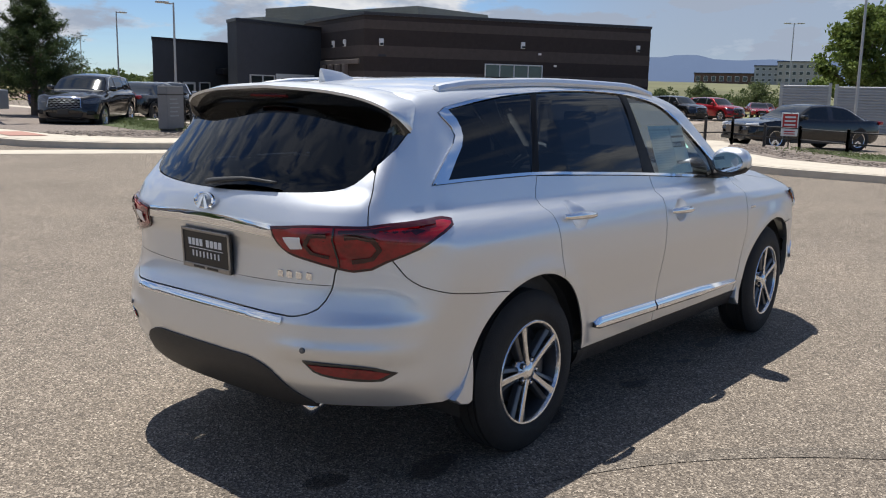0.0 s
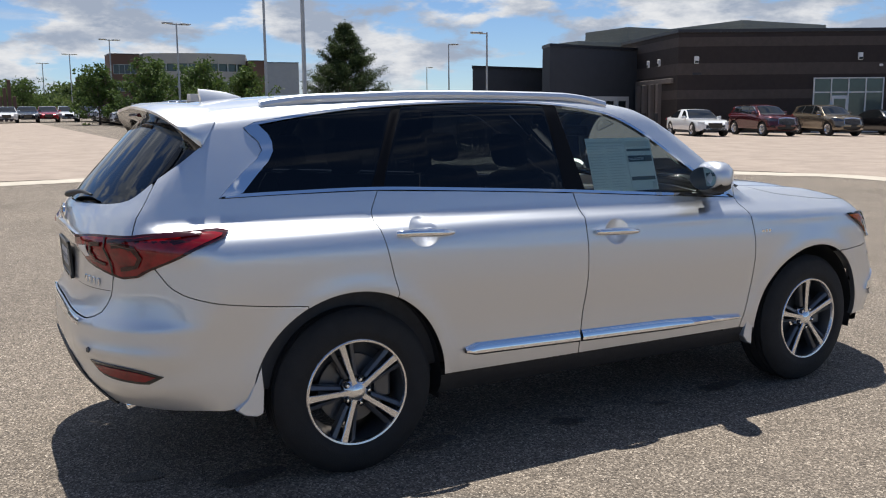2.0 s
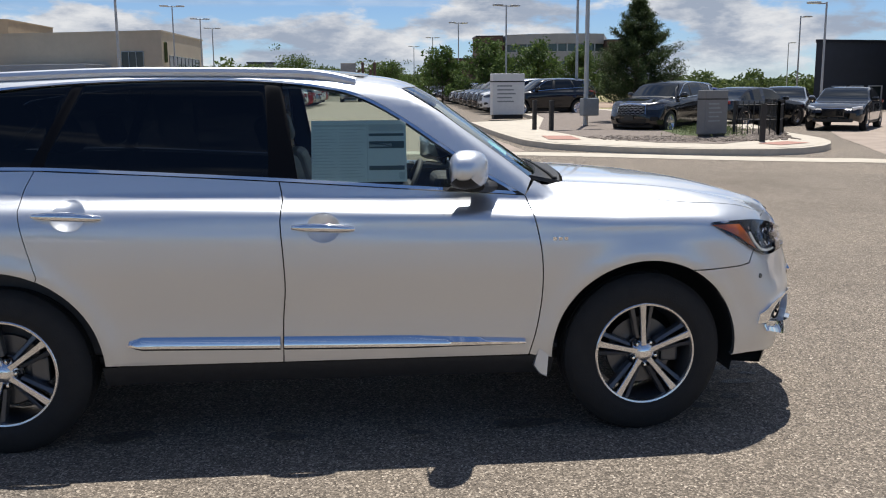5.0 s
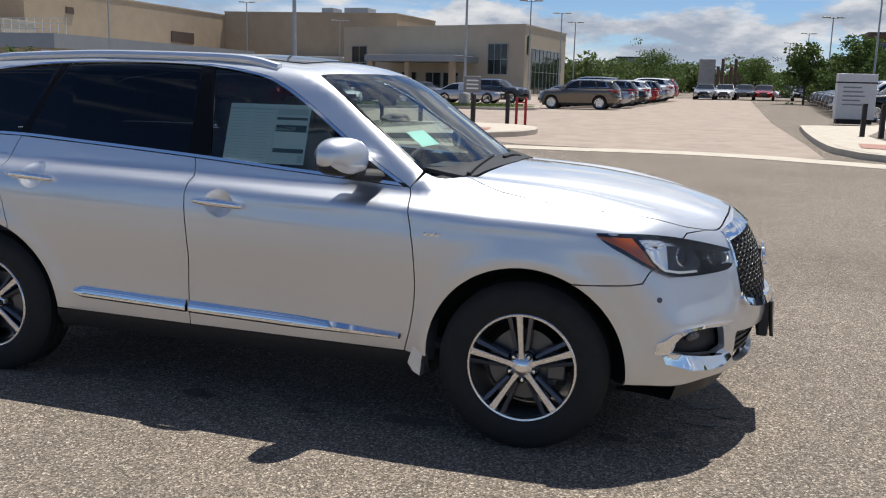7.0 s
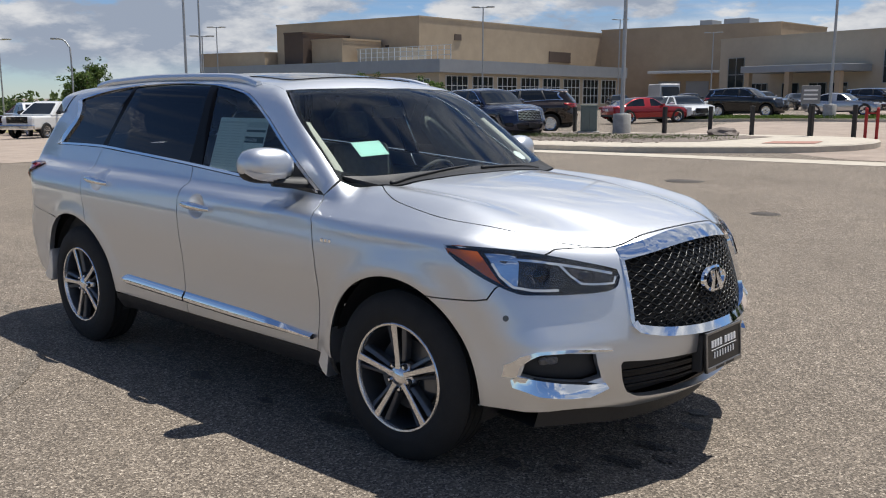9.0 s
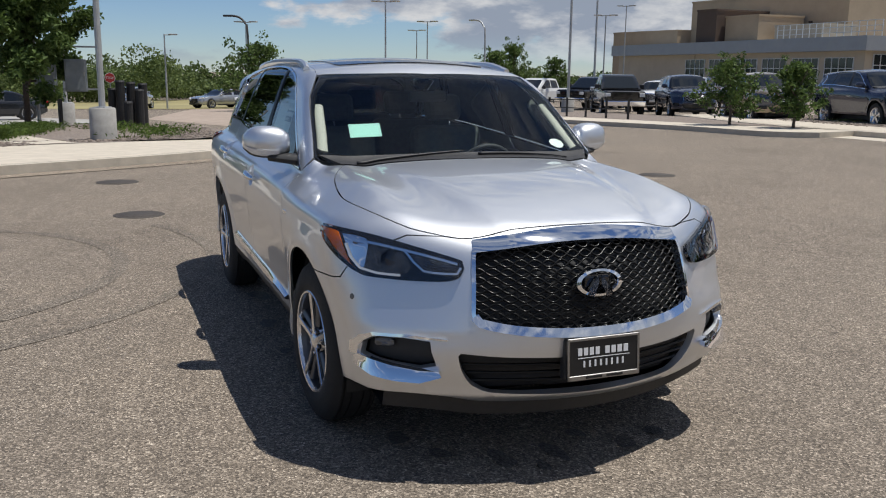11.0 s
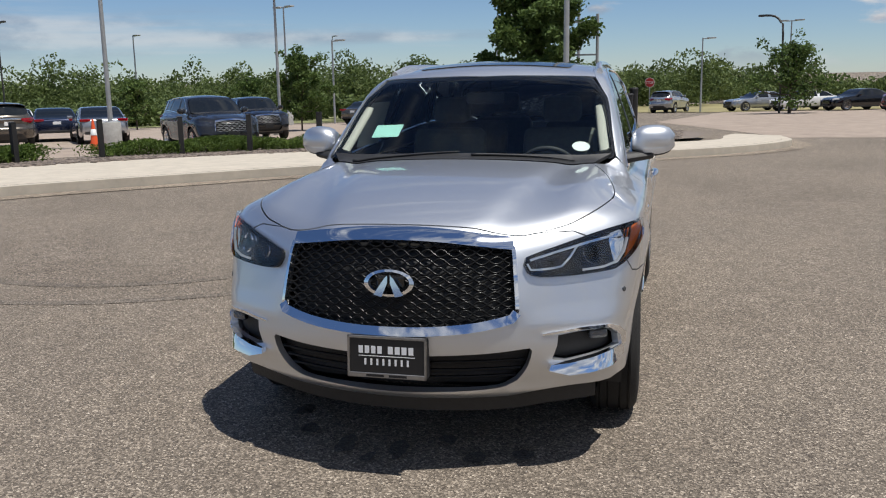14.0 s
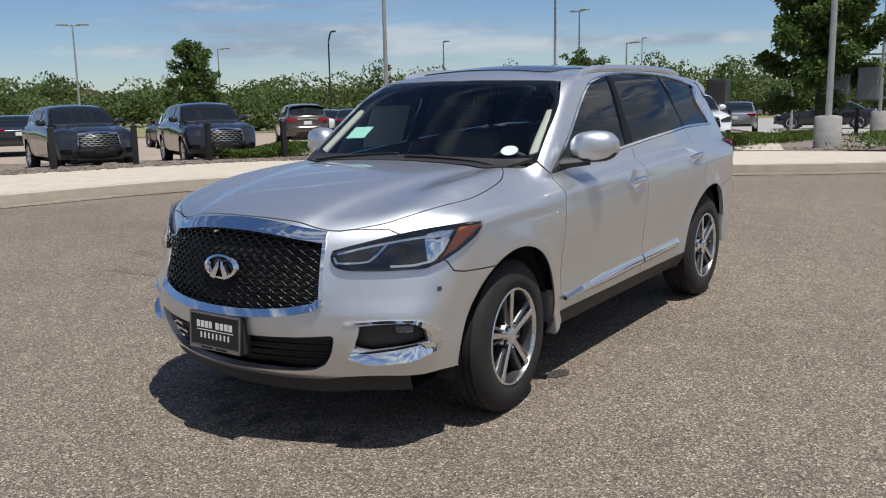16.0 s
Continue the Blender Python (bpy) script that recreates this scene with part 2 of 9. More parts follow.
def solid(p):
    """Below 0 inside the car's body; p: n points."""
    x, y, z = p[:, 0], np.abs(p[:, 1]), p[:, 2]
    yc = np.minimum(y, 1.05)
    t = (z - 0.40) / (belt_z(x) - 0.40)
    side = y - section(t) - plan(x)
    side = side - 0.0040 * np.exp(-((t - 0.880) / 0.034) ** 2) + 0.0045 * np.exp(-((t - 0.79) / 0.06) ** 2)
    for wx in (-1.45, 1.45):
        r = np.hypot(x - wx, z - 0.385)
        side = side - 0.014 * np.exp(-((r - 0.46) / 0.055) ** 2) * (z < 1.0)
    cheek = np.clip((yc - 0.48) / 0.12, 0, 1)
    lip = -0.007 * np.exp(-((z - 0.640) / 0.030) ** 2) + 0.004 * np.exp(-((z - 0.725) / 0.06) ** 2)
    foot = -0.014 * np.exp(-((z - 0.345) / 0.03) ** 2)
    front = (x - nose(z) + nose_bow(z) * yc**2 + cheek * lip + foot) * 0.9
    back = (tail(z) + np.where(z < 1.1, 0.45 * yc**4, 0.45 * yc**4 + (0.3 * yc**2 - 0.45 * yc**4) * np.clip((z - 1.1) / 0.15, 0, 1)) - x + np.clip((yc - 0.40) / 0.15, 0, 1) * (0.012 * np.exp(-((z - 0.555) / 0.035) ** 2) - 0.012 * np.exp(-((z - 0.63) / 0.028) ** 2))) * 0.9
    ridge = 0.030 * np.exp(-((y - 0.71) / 0.11) ** 2) * np.clip((2.25 - x) / 0.6, 0, 1)
    rise = 0.020 / (1 + np.exp((yc - np.interp(x, (1.1, 2.25), (0.56, 0.36))) / 0.024))
    top = z + 0.012 - rise - hood_z(x) + 0.05 * (yc / 0.8) ** 2 - ridge
    low = smax(smax(side, smax(front, back, 0.06), 0.10), top, 0.10)
    g = z - 1.11
    gside = (y - 0.888 + 0.28 * g + 0.15 * g * g - np.interp(x, (-2.3, -1.9, -1.0, 0.3, 1.0), (-0.085, -0.04, 0, 0, -0.02))) * 0.95
    screen = (x - 1.17 + 1.4 * (z - 1.13) + 0.22 * yc**2) * 0.58
    roof = z - roof_z(x) + 0.055 * (yc / 0.68) ** 2
    cabin = smax(smax(gside, smax(screen, back, 0.05), 0.05), roof, 0.07)
    cabin = smax(cabin, 1.05 - z, 0.04)
    return smin(low, cabin, 0.025)


def meet(eye, way, far=3.0, near=0.0, steps=60):
    """Where rays from eyes along ways first enter the body; nan where they miss."""
    eye, way = np.atleast_2d(np.asarray(eye, float)), np.atleast_2d(np.asarray(way, float))
    n = max(len(eye), len(way))
    eye, way = np.broadcast_to(eye, (n, 3)), np.broadcast_to(way, (n, 3))
    lo, hi = np.full(n, float(near)), np.full(n, np.nan)
    act = np.arange(n)
    s = lo.copy()
    for _ in range(90):
        d = solid(eye[act] + s[act, None] * way[act])
        hit = d < 0
        hi[act[hit]] = s[act[hit]]
        act, d = act[~hit], d[~hit]
        lo[act] = s[act]
        s[act] += np.clip(0.7 * d, 0.006, 0.3)
        act = act[s[act] < far]
        if not len(act):
            break
    ok = np.where(~np.isnan(hi))[0]
    e, w, a, b = eye[ok], way[ok], lo[ok], hi[ok]
    for _ in range(14):
        mid = (a + b) / 2
        into = solid(e + mid[:, None] * w) < 0
        b = np.where(into, mid, b)
        a = np.where(into, a, mid)
    hi[ok] = b
    return eye + hi[:, None] * way


def normals(p, e=0.002):
    g = np.stack([solid(p + e * a) - solid(p - e * a) for a in np.eye(3)], 1)
    return g / np.maximum(np.linalg.norm(g, axis=1, keepdims=True), 1e-9)
# ---- helpers for meshes ----
def mesh_of(name, verts, faces, mat=None, smooth=True, norms=None, sharp=None):
    me = bpy.data.meshes.new(name)
    me.from_pydata([tuple(map(float, v)) for v in verts], [], [tuple(int(i) for i in f) for f in faces])
    if smooth:
        me.polygons.foreach_set("use_smooth", [True] * len(me.polygons))
    if norms is not None:
        me.normals_split_custom_set_from_vertices([tuple(map(float, n)) for n in norms])
    elif sharp:
        me.set_sharp_from_angle(angle=radians(sharp))
    if mat:
        me.materials.append(mat)
    return me


def part(name, data, parent, mat=None, label="", at=None):
    """Links a mesh or a bmesh as one object under a thing or a part."""
    if isinstance(data, bmesh.types.BMesh):
        me = bpy.data.meshes.new(name)
        data.to_mesh(me)
        data.free()
        if mat:
            me.materials.append(mat)
        data = me
    ob = new(name, data)
    ob.parent = parent
    if at is not None:
        ob.matrix_basis = at
    if label:
        ob["label"] = label
    return ob


def thing(name, label, category, group="", kind="", at=None):
    ob = new(name)
    ob.empty_display_size = 0.1
    if at is not None:
        ob.matrix_basis = at
    return tagged(ob, label, category, group, kind)


def bm_box(lo, hi, bevel=0.0, seg=1, m=None, into=None):
    bm = into or bmesh.new()
    g = bmesh.ops.create_cube(bm, size=1)["verts"]
    for v in g:
        v.co = Vector([l + (c + 0.5) * (h - l) for l, h, c in zip(lo, hi, v.co)])
    if bevel:
        es = list({e for v in g for e in v.link_edges})
        r = bmesh.ops.bevel(bm, geom=es, offset=bevel, segments=seg, affect='EDGES', profile=0.5)
        g = list({v for f in r["faces"] for v in f.verts} | {v for v in g if v.is_valid})
    if m is not None:
        bmesh.ops.transform(bm, matrix=m, verts=[v for v in g if v.is_valid])
    return bm


def bm_cyl(r1, r2, h, n=16, m=None, into=None, caps=True):
    """A tapered round bar along z from 0 to h."""
    bm = into or bmesh.new()
    g = bmesh.ops.create_cone(bm, cap_ends=caps, segments=n, radius1=r1, radius2=r2, depth=h)["verts"]
    bmesh.ops.translate(bm, vec=(0, 0, h / 2), verts=g)
    if m is not None:
        bmesh.ops.transform(bm, matrix=m, verts=g)
    return bm


def revolve(profile, n=48, axis="y"):
    """Vertices and faces of a profile of (radius, along) turned round the axis."""
    v, f = [], []
    k = len(profile)
    for i in range(n):
        a = 2 * math.pi * i / n
        for r, s in profile:
            v.append((r * math.cos(a), s, r * math.sin(a)) if axis == "y" else (r * math.cos(a), r * math.sin(a), s))
    for i in range(n):
        for j in range(k - 1):
            a, b = i * k + j, ((i + 1) % n) * k + j
            f.append((a, a + 1, b + 1, b))
    return v, f


def sweep(points, radius, n=8, flat=1.0):
    """A round or flattened bar along points; radius: one number or one for each point."""
    pts = np.asarray(points, float)
    rs = np.broadcast_to(radius, len(pts))
    tan = np.gradient(pts, axis=0)
    tan /= np.linalg.norm(tan, axis=1, keepdims=True) + 1e-9
    v, f = [], []
    for p, t, r in zip(pts, tan, rs):
        up = np.array((0, 0, 1.0)) if abs(t[2]) < 0.9 else np.array((1.0, 0, 0))
        s = np.cross(t, up)
        s /= np.linalg.norm(s)
        u = np.cross(s, t)
        for i in range(n):
            a = 2 * math.pi * i / n
            v.append(p + r * (math.cos(a) * s + flat * math.sin(a) * u))
    for j in range(len(pts) - 1):
        for i in range(n):
            a, b = j * n + i, j * n + (i + 1) % n
            f.append((a, b, b + n, a + n))
    f.append(tuple(range(n))[::-1])
    f.append(tuple((len(pts) - 1) * n + i for i in range(n)))
    return v, f


# ---- panels cut from the solid ----
from mathutils.geometry import delaunay_2d_cdt


def curve(pts, step=0.03, closed=False):
    """A smooth line through points, with points about every step."""
    p = np.asarray(pts, float)
    if len(p) < 3:
        n = max(1, int(np.linalg.norm(p[-1] - p[0]) / step))
        return [p[0] + (p[-1] - p[0]) * i / n for i in range(n + 1)]
    q = np.vstack([2 * p[0] - p[1], p, 2 * p[-1] - p[-2]])
    out = []
    for i in range(1, len(q) - 2):
        a, b, c, d = q[i - 1:i + 3]
        n = max(1, int(np.linalg.norm(c - b) / step))
        for k in range(n):
            t = k / n
            out.append(0.5 * (2 * b + (c - a) * t + (2 * a - 5 * b + 4 * c - d) * t**2 + (3 * b - 3 * c + d - a) * t**3))
    out.append(p[-1])
    return out


class Flat:
    """Looks at the solid along -n; uv are the places along e1 and e2."""
    def __init__(self, n, e1, e2):
        self.n, self.e1, self.e2 = (np.asarray(a, float) / np.linalg.norm(a) for a in (n, e1, e2))

    def uv(self, p):
        return np.stack([p @ self.e1, p @ self.e2], -1)

    def lift(self, uv):
        return meet(uv[:, :1] * self.e1 + uv[:, 1:] * self.e2 + 3.5 * self.n, -self.n, 5.0, 0.0, 160)


class Round:
    """Looks at the solid from all round an upright axis at (cx, 0)."""
    def __init__(self, cx, turn):
        self.cx, self.turn = cx, turn

    def uv(self, p):
        return np.stack([np.arctan2(p[:, 1] * self.turn, (p[:, 0] - self.cx) * self.turn) * 1.3, p[:, 2]], -1)

    def lift(self, uv):
        a = uv[:, 0] / 1.3
        way = np.stack([np.cos(a), np.sin(a), 0 * a], -1) * self.turn
        eye = np.stack([0 * a + self.cx, 0 * a, uv[:, 1]], -1) + 2.5 * way
        return meet(eye, -way, 2.4, 0.0, 120)


SIDE = Flat((0, -0.86, 0.5), (1, 0, 0), (0, 0.5, 0.86))
TOP = Flat((0, 0, 1), (1, 0, 0), (0, 1, 0))
WIND = Flat((1, 0, 1.4), (0, 1, 0), (-1.4, 0, 1))
NOSE = Round(0.9, 1.0)
TAIL = Round(-1.1, -1.0)


def from_side(xz):
    xz = np.asarray(xz, float)
    return meet(np.stack([xz[:, 0], 0 * xz[:, 0] - 2, xz[:, 1]], -1), (0, 1, 0), 2.0, 0.0, 160)


def from_top(xy):
    xy = np.asarray(xy, float)
    return meet(np.stack([xy[:, 0], xy[:, 1], 0 * xy[:, 0] + 3], -1), (0, 0, -1), 2.6, 0.0, 160)


def from_front(yz):
    yz = np.asarray(yz, float)
    return meet(np.stack([0 * yz[:, 0] + 4, yz[:, 0], yz[:, 1]], -1), (-1, 0, 0), 3.5, 0.0, 240)


def from_back(yz):
    yz = np.asarray(yz, float)
    return meet(np.stack([0 * yz[:, 0] - 4, yz[:, 0], yz[:, 1]], -1), (1, 0, 0), 3.5, 0.0, 240)


def inside(poly, pts):
    """Even-odd test of points in a closed outline."""
    x, y = pts[:, 0], pts[:, 1]
    odd = np.zeros(len(pts), bool)
    for (x1, y1), (x2, y2) in zip(poly, np.roll(poly, -1, 0)):
        cross = (y1 > y) != (y2 > y)
        odd ^= cross & (x < (x2 - x1) * (y - y1) / (y2 - y1 + 1e-15) + x1)
    return odd


def shrink(poly, d):
    """Moves a closed outline inwards by d."""
    area = np.sum(poly[:, 0] * np.roll(poly[:, 1], -1) - poly[:, 1] * np.roll(poly[:, 0], -1))
    e = np.roll(poly, -1, 0) - poly
    e /= np.linalg.norm(e, axis=1, keepdims=True) + 1e-9
    n = np.stack([-e[:, 1], e[:, 0]], -1) * (1 if area > 0 else -1)
    m = n + np.roll(n, 1, 0)
    m /= np.maximum((m * n).sum(1, keepdims=True), 0.5)
    return poly + d * m


def panel(name, look_at, loops, offset=0.0, gap=0.0027, depth=0.012, step=0.035):
    """The mesh of a panel: the part of the solid's skin inside the first loop and outside the others, with turned-in edges."""
    flat = []
    for k, lp in enumerate(loops):
        lp = np.asarray(lp, float)
        lp = lp[~np.isnan(lp).any(1)]
        uv = look_at.uv(lp)
        keep = np.linalg.norm(uv - np.roll(uv, 1, 0), axis=1) > 1e-4
        uv = uv[keep]
        flat.append(shrink(uv, gap if k == 0 else -gap))
    lo, hi = flat[0].min(0), flat[0].max(0)
    gx, gy = np.meshgrid(np.arange(lo[0] + step / 2, hi[0], step), np.arange(lo[1] + step / 2, hi[1], step))
    gx = gx + (np.arange(gx.shape[0]) % 2)[:, None] * step / 2
    grid = np.stack([gx.ravel(), gy.ravel()], -1)
    ok = inside(shrink(flat[0], step * 0.35), grid)
    for h in flat[1:]:
        ok &= ~inside(shrink(h, -step * 0.35), grid)
    grid = grid[ok]
    verts, edges = [], []
    for lp in flat:
        s = len(verts)
        verts += lp.tolist()
        edges += [(s + i, s + (i + 1) % len(lp)) for i in range(len(lp))]
    verts += grid.tolist()
    co, _, fa, *_ = delaunay_2d_cdt([Vector(v) for v in verts], edges, [], 0, 1e-6)
    co = np.array([tuple(c) for c in co])
    fa = np.array([f for f in fa if len(f) == 3])
    mid = co[fa].mean(1)
    ok = inside(flat[0], mid)
    for h in flat[1:]:
        ok &= ~inside(h, mid)
    fa = fa[ok]
    p = look_at.lift(co)
    good = ~np.isnan(p).any(1)
    fa = fa[good[fa].all(1)]
    n = normals(np.nan_to_num(p))
    p = np.nan_to_num(p) + offset * n
    tri = p[fa]
    flip = (np.cross(tri[:, 1] - tri[:, 0], tri[:, 2] - tri[:, 0]) * n[fa].mean(1)).sum(1) < 0
    fa[flip] = fa[flip][:, ::-1]
    used = np.unique(fa)
    back = np.full(len(p), -1)
    back[used] = np.arange(len(used))
    p, n, fa = p[used], n[used], back[fa]
    faces = fa.tolist()
    # edges used once form the rim, which turns inwards
    once = {}
    for f in fa:
        for a, b in ((f[0], f[1]), (f[1], f[2]), (f[2], f[0])):
            key = (min(a, b), max(a, b))
            once[key] = None if key in once else (a, b)
    rim = [e for e in once.values() if e is not None]
    vs, ns = p.tolist(), n.tolist()
    if depth:
        ids = {}
        for a, b in rim:
            for i in (a, b):
                if i not in ids:
                    ids[i] = len(vs)
                    vs += [p[i].tolist(), (p[i] - depth * n[i]).tolist()]
                    ns += [(0, 0, 0), (0, 0, 0)]
        faces += [(ids[b], ids[a], ids[a] + 1, ids[b] + 1) for a, b in rim]
    return vs, faces, ns


PANELS = []


def skin(name, parent, mat, look_at, loops, label="", mirror=True, **k):
    """Adds a panel, and its twin on the other flank."""
    PANELS.append((name, look_at, loops, mirror, k.get("offset", 0.0)))
    vs, fs, ns = panel(name, look_at, loops, **k)
    obs = [part(name, mesh_of(name, vs, fs, mat, True, ns), parent[0] if isinstance(parent, tuple) else parent, None, label)]
    if mirror:
        vm = [(x, -y, z) for x, y, z in vs]
        nm = [(x, -y, z) for x, y, z in ns]
        obs.append(part(name, mesh_of(name, vm, [f[::-1] for f in fs], mat, True, nm), parent[1] if isinstance(parent, tuple) else parent, None, label))
    return obs


def twin(name, parent, verts, faces, mat, label="", sharp=40):
    """A mesh on the near flank and its mirror image on the other."""
    pa = parent if isinstance(parent, tuple) else (parent, parent)
    a = part(name, mesh_of(name, verts, faces, mat, True, None, sharp), pa[0], None, label)
    b = part(name, mesh_of(name, [(x, -y, z) for x, y, z in verts], [tuple(f)[::-1] for f in faces], mat, True, None, sharp), pa[1], None, label)
    return a, b


def both(half):
    """Closes a half outline that begins and ends at the middle plane with its mirror image."""
    h = [np.asarray(p, float) for p in half]
    return h + [p * (1, -1, 1) for p in h[::-1] if abs(p[1]) > 1e-6]


def arc(cx, cz, r, a0, a1, n=28):
    return [(cx + r * math.cos(radians(a0 + (a1 - a0) * i / n)), cz + r * math.sin(radians(a0 + (a1 - a0) * i / n))) for i in range(n + 1)]


# ---- the silver three-row car ----
car = thing("suv", "silver metallic three-row SUV with chrome trim, parked on the open asphalt", "car")

# lines that neighbouring panels share, near flank
gap_front = from_side(curve([(0.894, 1.125), (0.916, 1.055), (0.944, 0.932), (0.959, 0.816), (0.960, 0.667), (0.940, 0.518), (0.906, 0.385)]))
gap_mid = from_side(curve([(-0.220, 1.203), (-0.204, 1.12), (-0.213, 1.04), (-0.203, 0.865), (-0.201, 0.728), (-0.214, 0.589), (-0.222, 0.385)]))
gap_back = from_side(curve([(-1.284, 1.262), (-1.330, 1.166), (-1.326, 1.10), (-1.307, 1.01), (-1.278, 0.887), (-1.257, 0.813)]))
belt_front = from_side(curve([(0.894, 1.125), (0.3, 1.166), (-0.220, 1.203)]))
belt_mid = from_side(curve([(-0.220, 1.203), (-0.8, 1.238), (-1.284, 1.262)]))
belt_back = from_side(curve([(-1.284, 1.262), (-1.7, 1.262), (-1.99, 1.257)]))
dlo_top = from_side(curve([(-1.99, 1.257), (-1.935, 1.312), (-1.868, 1.372), (-1.812, 1.415), (-1.785, 1.452), (-1.795, 1.488), (-1.83, 1.522), (-1.85, 1.548), (-1.80, 1.571), (-1.46, 1.622), (-1.118, 1.650), (-0.678, 1.663), (-0.273, 1.653), (0.0, 1.622), (0.16, 1.580), (0.332, 1.488), (0.529, 1.354), (0.701, 1.240), (0.821, 1.168), (0.894, 1.125)]))
arch_back_front = from_side([(x, z) for x, z in arc(-1.465, 0.385, 0.456, 1, 64)])
arch_back_rear = from_side(arc(-1.465, 0.385, 0.456, 118, 181))
arch_back_top = from_side(arc(-1.465, 0.385, 0.456, 64, 118))
arch_front_a = from_side(arc(1.455, 0.385, 0.440, 182, 62))
arch_front_b = from_side(arc(1.455, 0.385, 0.440, 62, -5))
hood_side = from_top(curve([(1.106, -0.690), (1.20, -0.752), (1.344, -0.802), (1.646, -0.840), (1.90, -0.795), (2.06, -0.700), (2.167, -0.574)]))
hood_lip = from_top(curve([(2.167, -0.574), (2.222, -0.470), (2.252, -0.25), (2.26, 0.0)]))
lamp_seam = from_front(curve([(-0.939, 0.796), (-0.918, 0.84), (-0.845, 0.90), (-0.769, 0.955)]))
lamp_top = np.vstack([from_front(curve([(-0.769, 0.955), (-0.70, 0.985)])), hood_side[-1:]])
bumper_seam = from_side(curve([(1.662, 0.775), (1.80, 0.780), (1.900, 0.788), (1.940, 0.796)]))

HANDLES = ((-1.251, 1.080, -0.980, 1.066), (-0.153, 1.012, 0.103, 1.000))


def bowl_edge(handle, k=1.0):
    """The oval rim of the bowl behind a door handle."""
    x0, z0, x1, z1 = handle
    return from_side([((x0 + x1) / 2 + k * 0.074 * math.cos(a), (z0 + z1) / 2 + k * 0.064 * math.sin(a)) for a in np.linspace(0, 2 * math.pi, 41)[:-1]])


door_f = skin("front_door", car, PAINT, SIDE, [np.vstack([gap_front, gap_mid[::-1], belt_front[::-1]]), bowl_edge(HANDLES[1])], depth=0.008, step=0.03)
door_r = skin("rear_door", car, PAINT, SIDE, [np.vstack([gap_mid, arch_back_front, gap_back[::-1], belt_mid[::-1]]), bowl_edge(HANDLES[0])], depth=0.008, step=0.03)
fender = skin("fender", car, PAINT, SIDE, [np.vstack([gap_front, arch_front_a, bumper_seam, lamp_seam, lamp_top, hood_side[::-1], from_top(curve([(1.106, -0.690), (1.02, -0.75), (0.945, -0.805)]))])])
tail_seam = np.vstack([from_side(curve([(-2.030, 1.478), (-2.080, 1.443), (-2.128, 1.407)])), from_back(curve([(-0.707, 1.344), (-0.751, 1.231), (-0.783, 1.122)]))])
lamp_low = from_back(curve([(-0.783, 1.122), (-0.83, 1.04), (-0.848, 0.985)]))
bumper_back = np.vstack([lamp_low[-1:], from_side(curve([(-2.234, 0.928), (-2.18, 0.886), (-2.05, 0.845), (-1.85, 0.815), (-1.68, 0.800)]))])
roof_edge = from_top(curve([(0.345, -0.645), (0.1, -0.615), (-0.5, -0.60), (-1.2, -0.595), (-1.98, -0.575)]))
pillar = from_front(curve([(-0.645, 1.612), (-0.70, 1.56), (-0.745, 1.45), (-0.778, 1.303), (-0.806, 1.195)]))
quarter = skin("body_side", car, PAINT, SIDE, [np.vstack([roof_edge, from_side(curve([(-1.975, 1.575), (-1.995, 1.53)])), tail_seam, lamp_low, bumper_back, arch_back_top[::-1], gap_back[::-1], belt_back, dlo_top, pillar[::-1]])], gap=0.0012)
hood = skin("hood", car, PAINT, TOP, [both(list(hood_lip[::-1]) + list(hood_side[::-1]) + list(from_top(curve([(1.106, -0.690), (1.15, -0.45), (1.175, 0.0)]))))], mirror=False)[0]
roof = skin("roof", car, PAINT, TOP, [both(list(from_top(curve([(0.455, 0.0), (0.42, -0.35), (0.345, -0.645)]))) + list(roof_edge) + list(from_top([(-1.98, -0.3), (-1.98, 0.0)])))], mirror=False, gap=0.0)[0]

# nose
low_edge = from_front(curve([(0.0, 0.308), (-0.265, 0.310), (-0.458, 0.316), (-0.56, 0.338), (-0.70, 0.350), (-0.86, 0.347)]))
low_edge = np.vstack([low_edge, from_side(curve([(1.97, 0.35), (1.893, 0.347)]))])
fascia_half = list(hood_lip[::-1]) + list(lamp_top[::-1]) + list(lamp_seam[::-1]) + list(bumper_seam[::-1]) + list(arch_front_b) + list(low_edge[::-1])
grille_half = curve([(0.0, 0.978), (-0.22, 0.968), (-0.46, 0.936), (-0.478, 0.915), (-0.502, 0.70), (-0.49, 0.672), (-0.36, 0.648), (-0.18, 0.636), (0.0, 0.634)])
grille_loop = both(from_front(grille_half))
intake_half = curve([(0.0, 0.518), (-0.18, 0.519), (-0.41, 0.527), (-0.553, 0.538), (-0.560, 0.528), (-0.542, 0.462), (-0.500, 0.402), (-0.455, 0.378), (-0.38, 0.366), (-0.15, 0.354), (0.0, 0.351)])
intake_loop = both(from_front(intake_half))
fog_corners = [(-0.885, 0.556), (-0.862, 0.580), (-0.835, 0.588), (-0.75, 0.589), (-0.664, 0.581), (-0.661, 0.543), (-0.642, 0.486), (-0.70, 0.470), (-0.79, 0.482), (-0.86, 0.496), (-0.892, 0.508)]
fog_pts = [tuple(np.array(p) + (np.array(q) - np.array(p)) * i / 4) for p, q in zip(fog_corners, fog_corners[1:] + fog_corners[:1]) for i in range(4)]
fog_loop = from_front(fog_pts)
fascia = skin("front_bumper", car, PAINT, NOSE, [both(fascia_half), grille_loop, intake_loop, fog_loop, [p * (1, -1, 1) for p in fog_loop]], mirror=False, depth=0.03)[0]


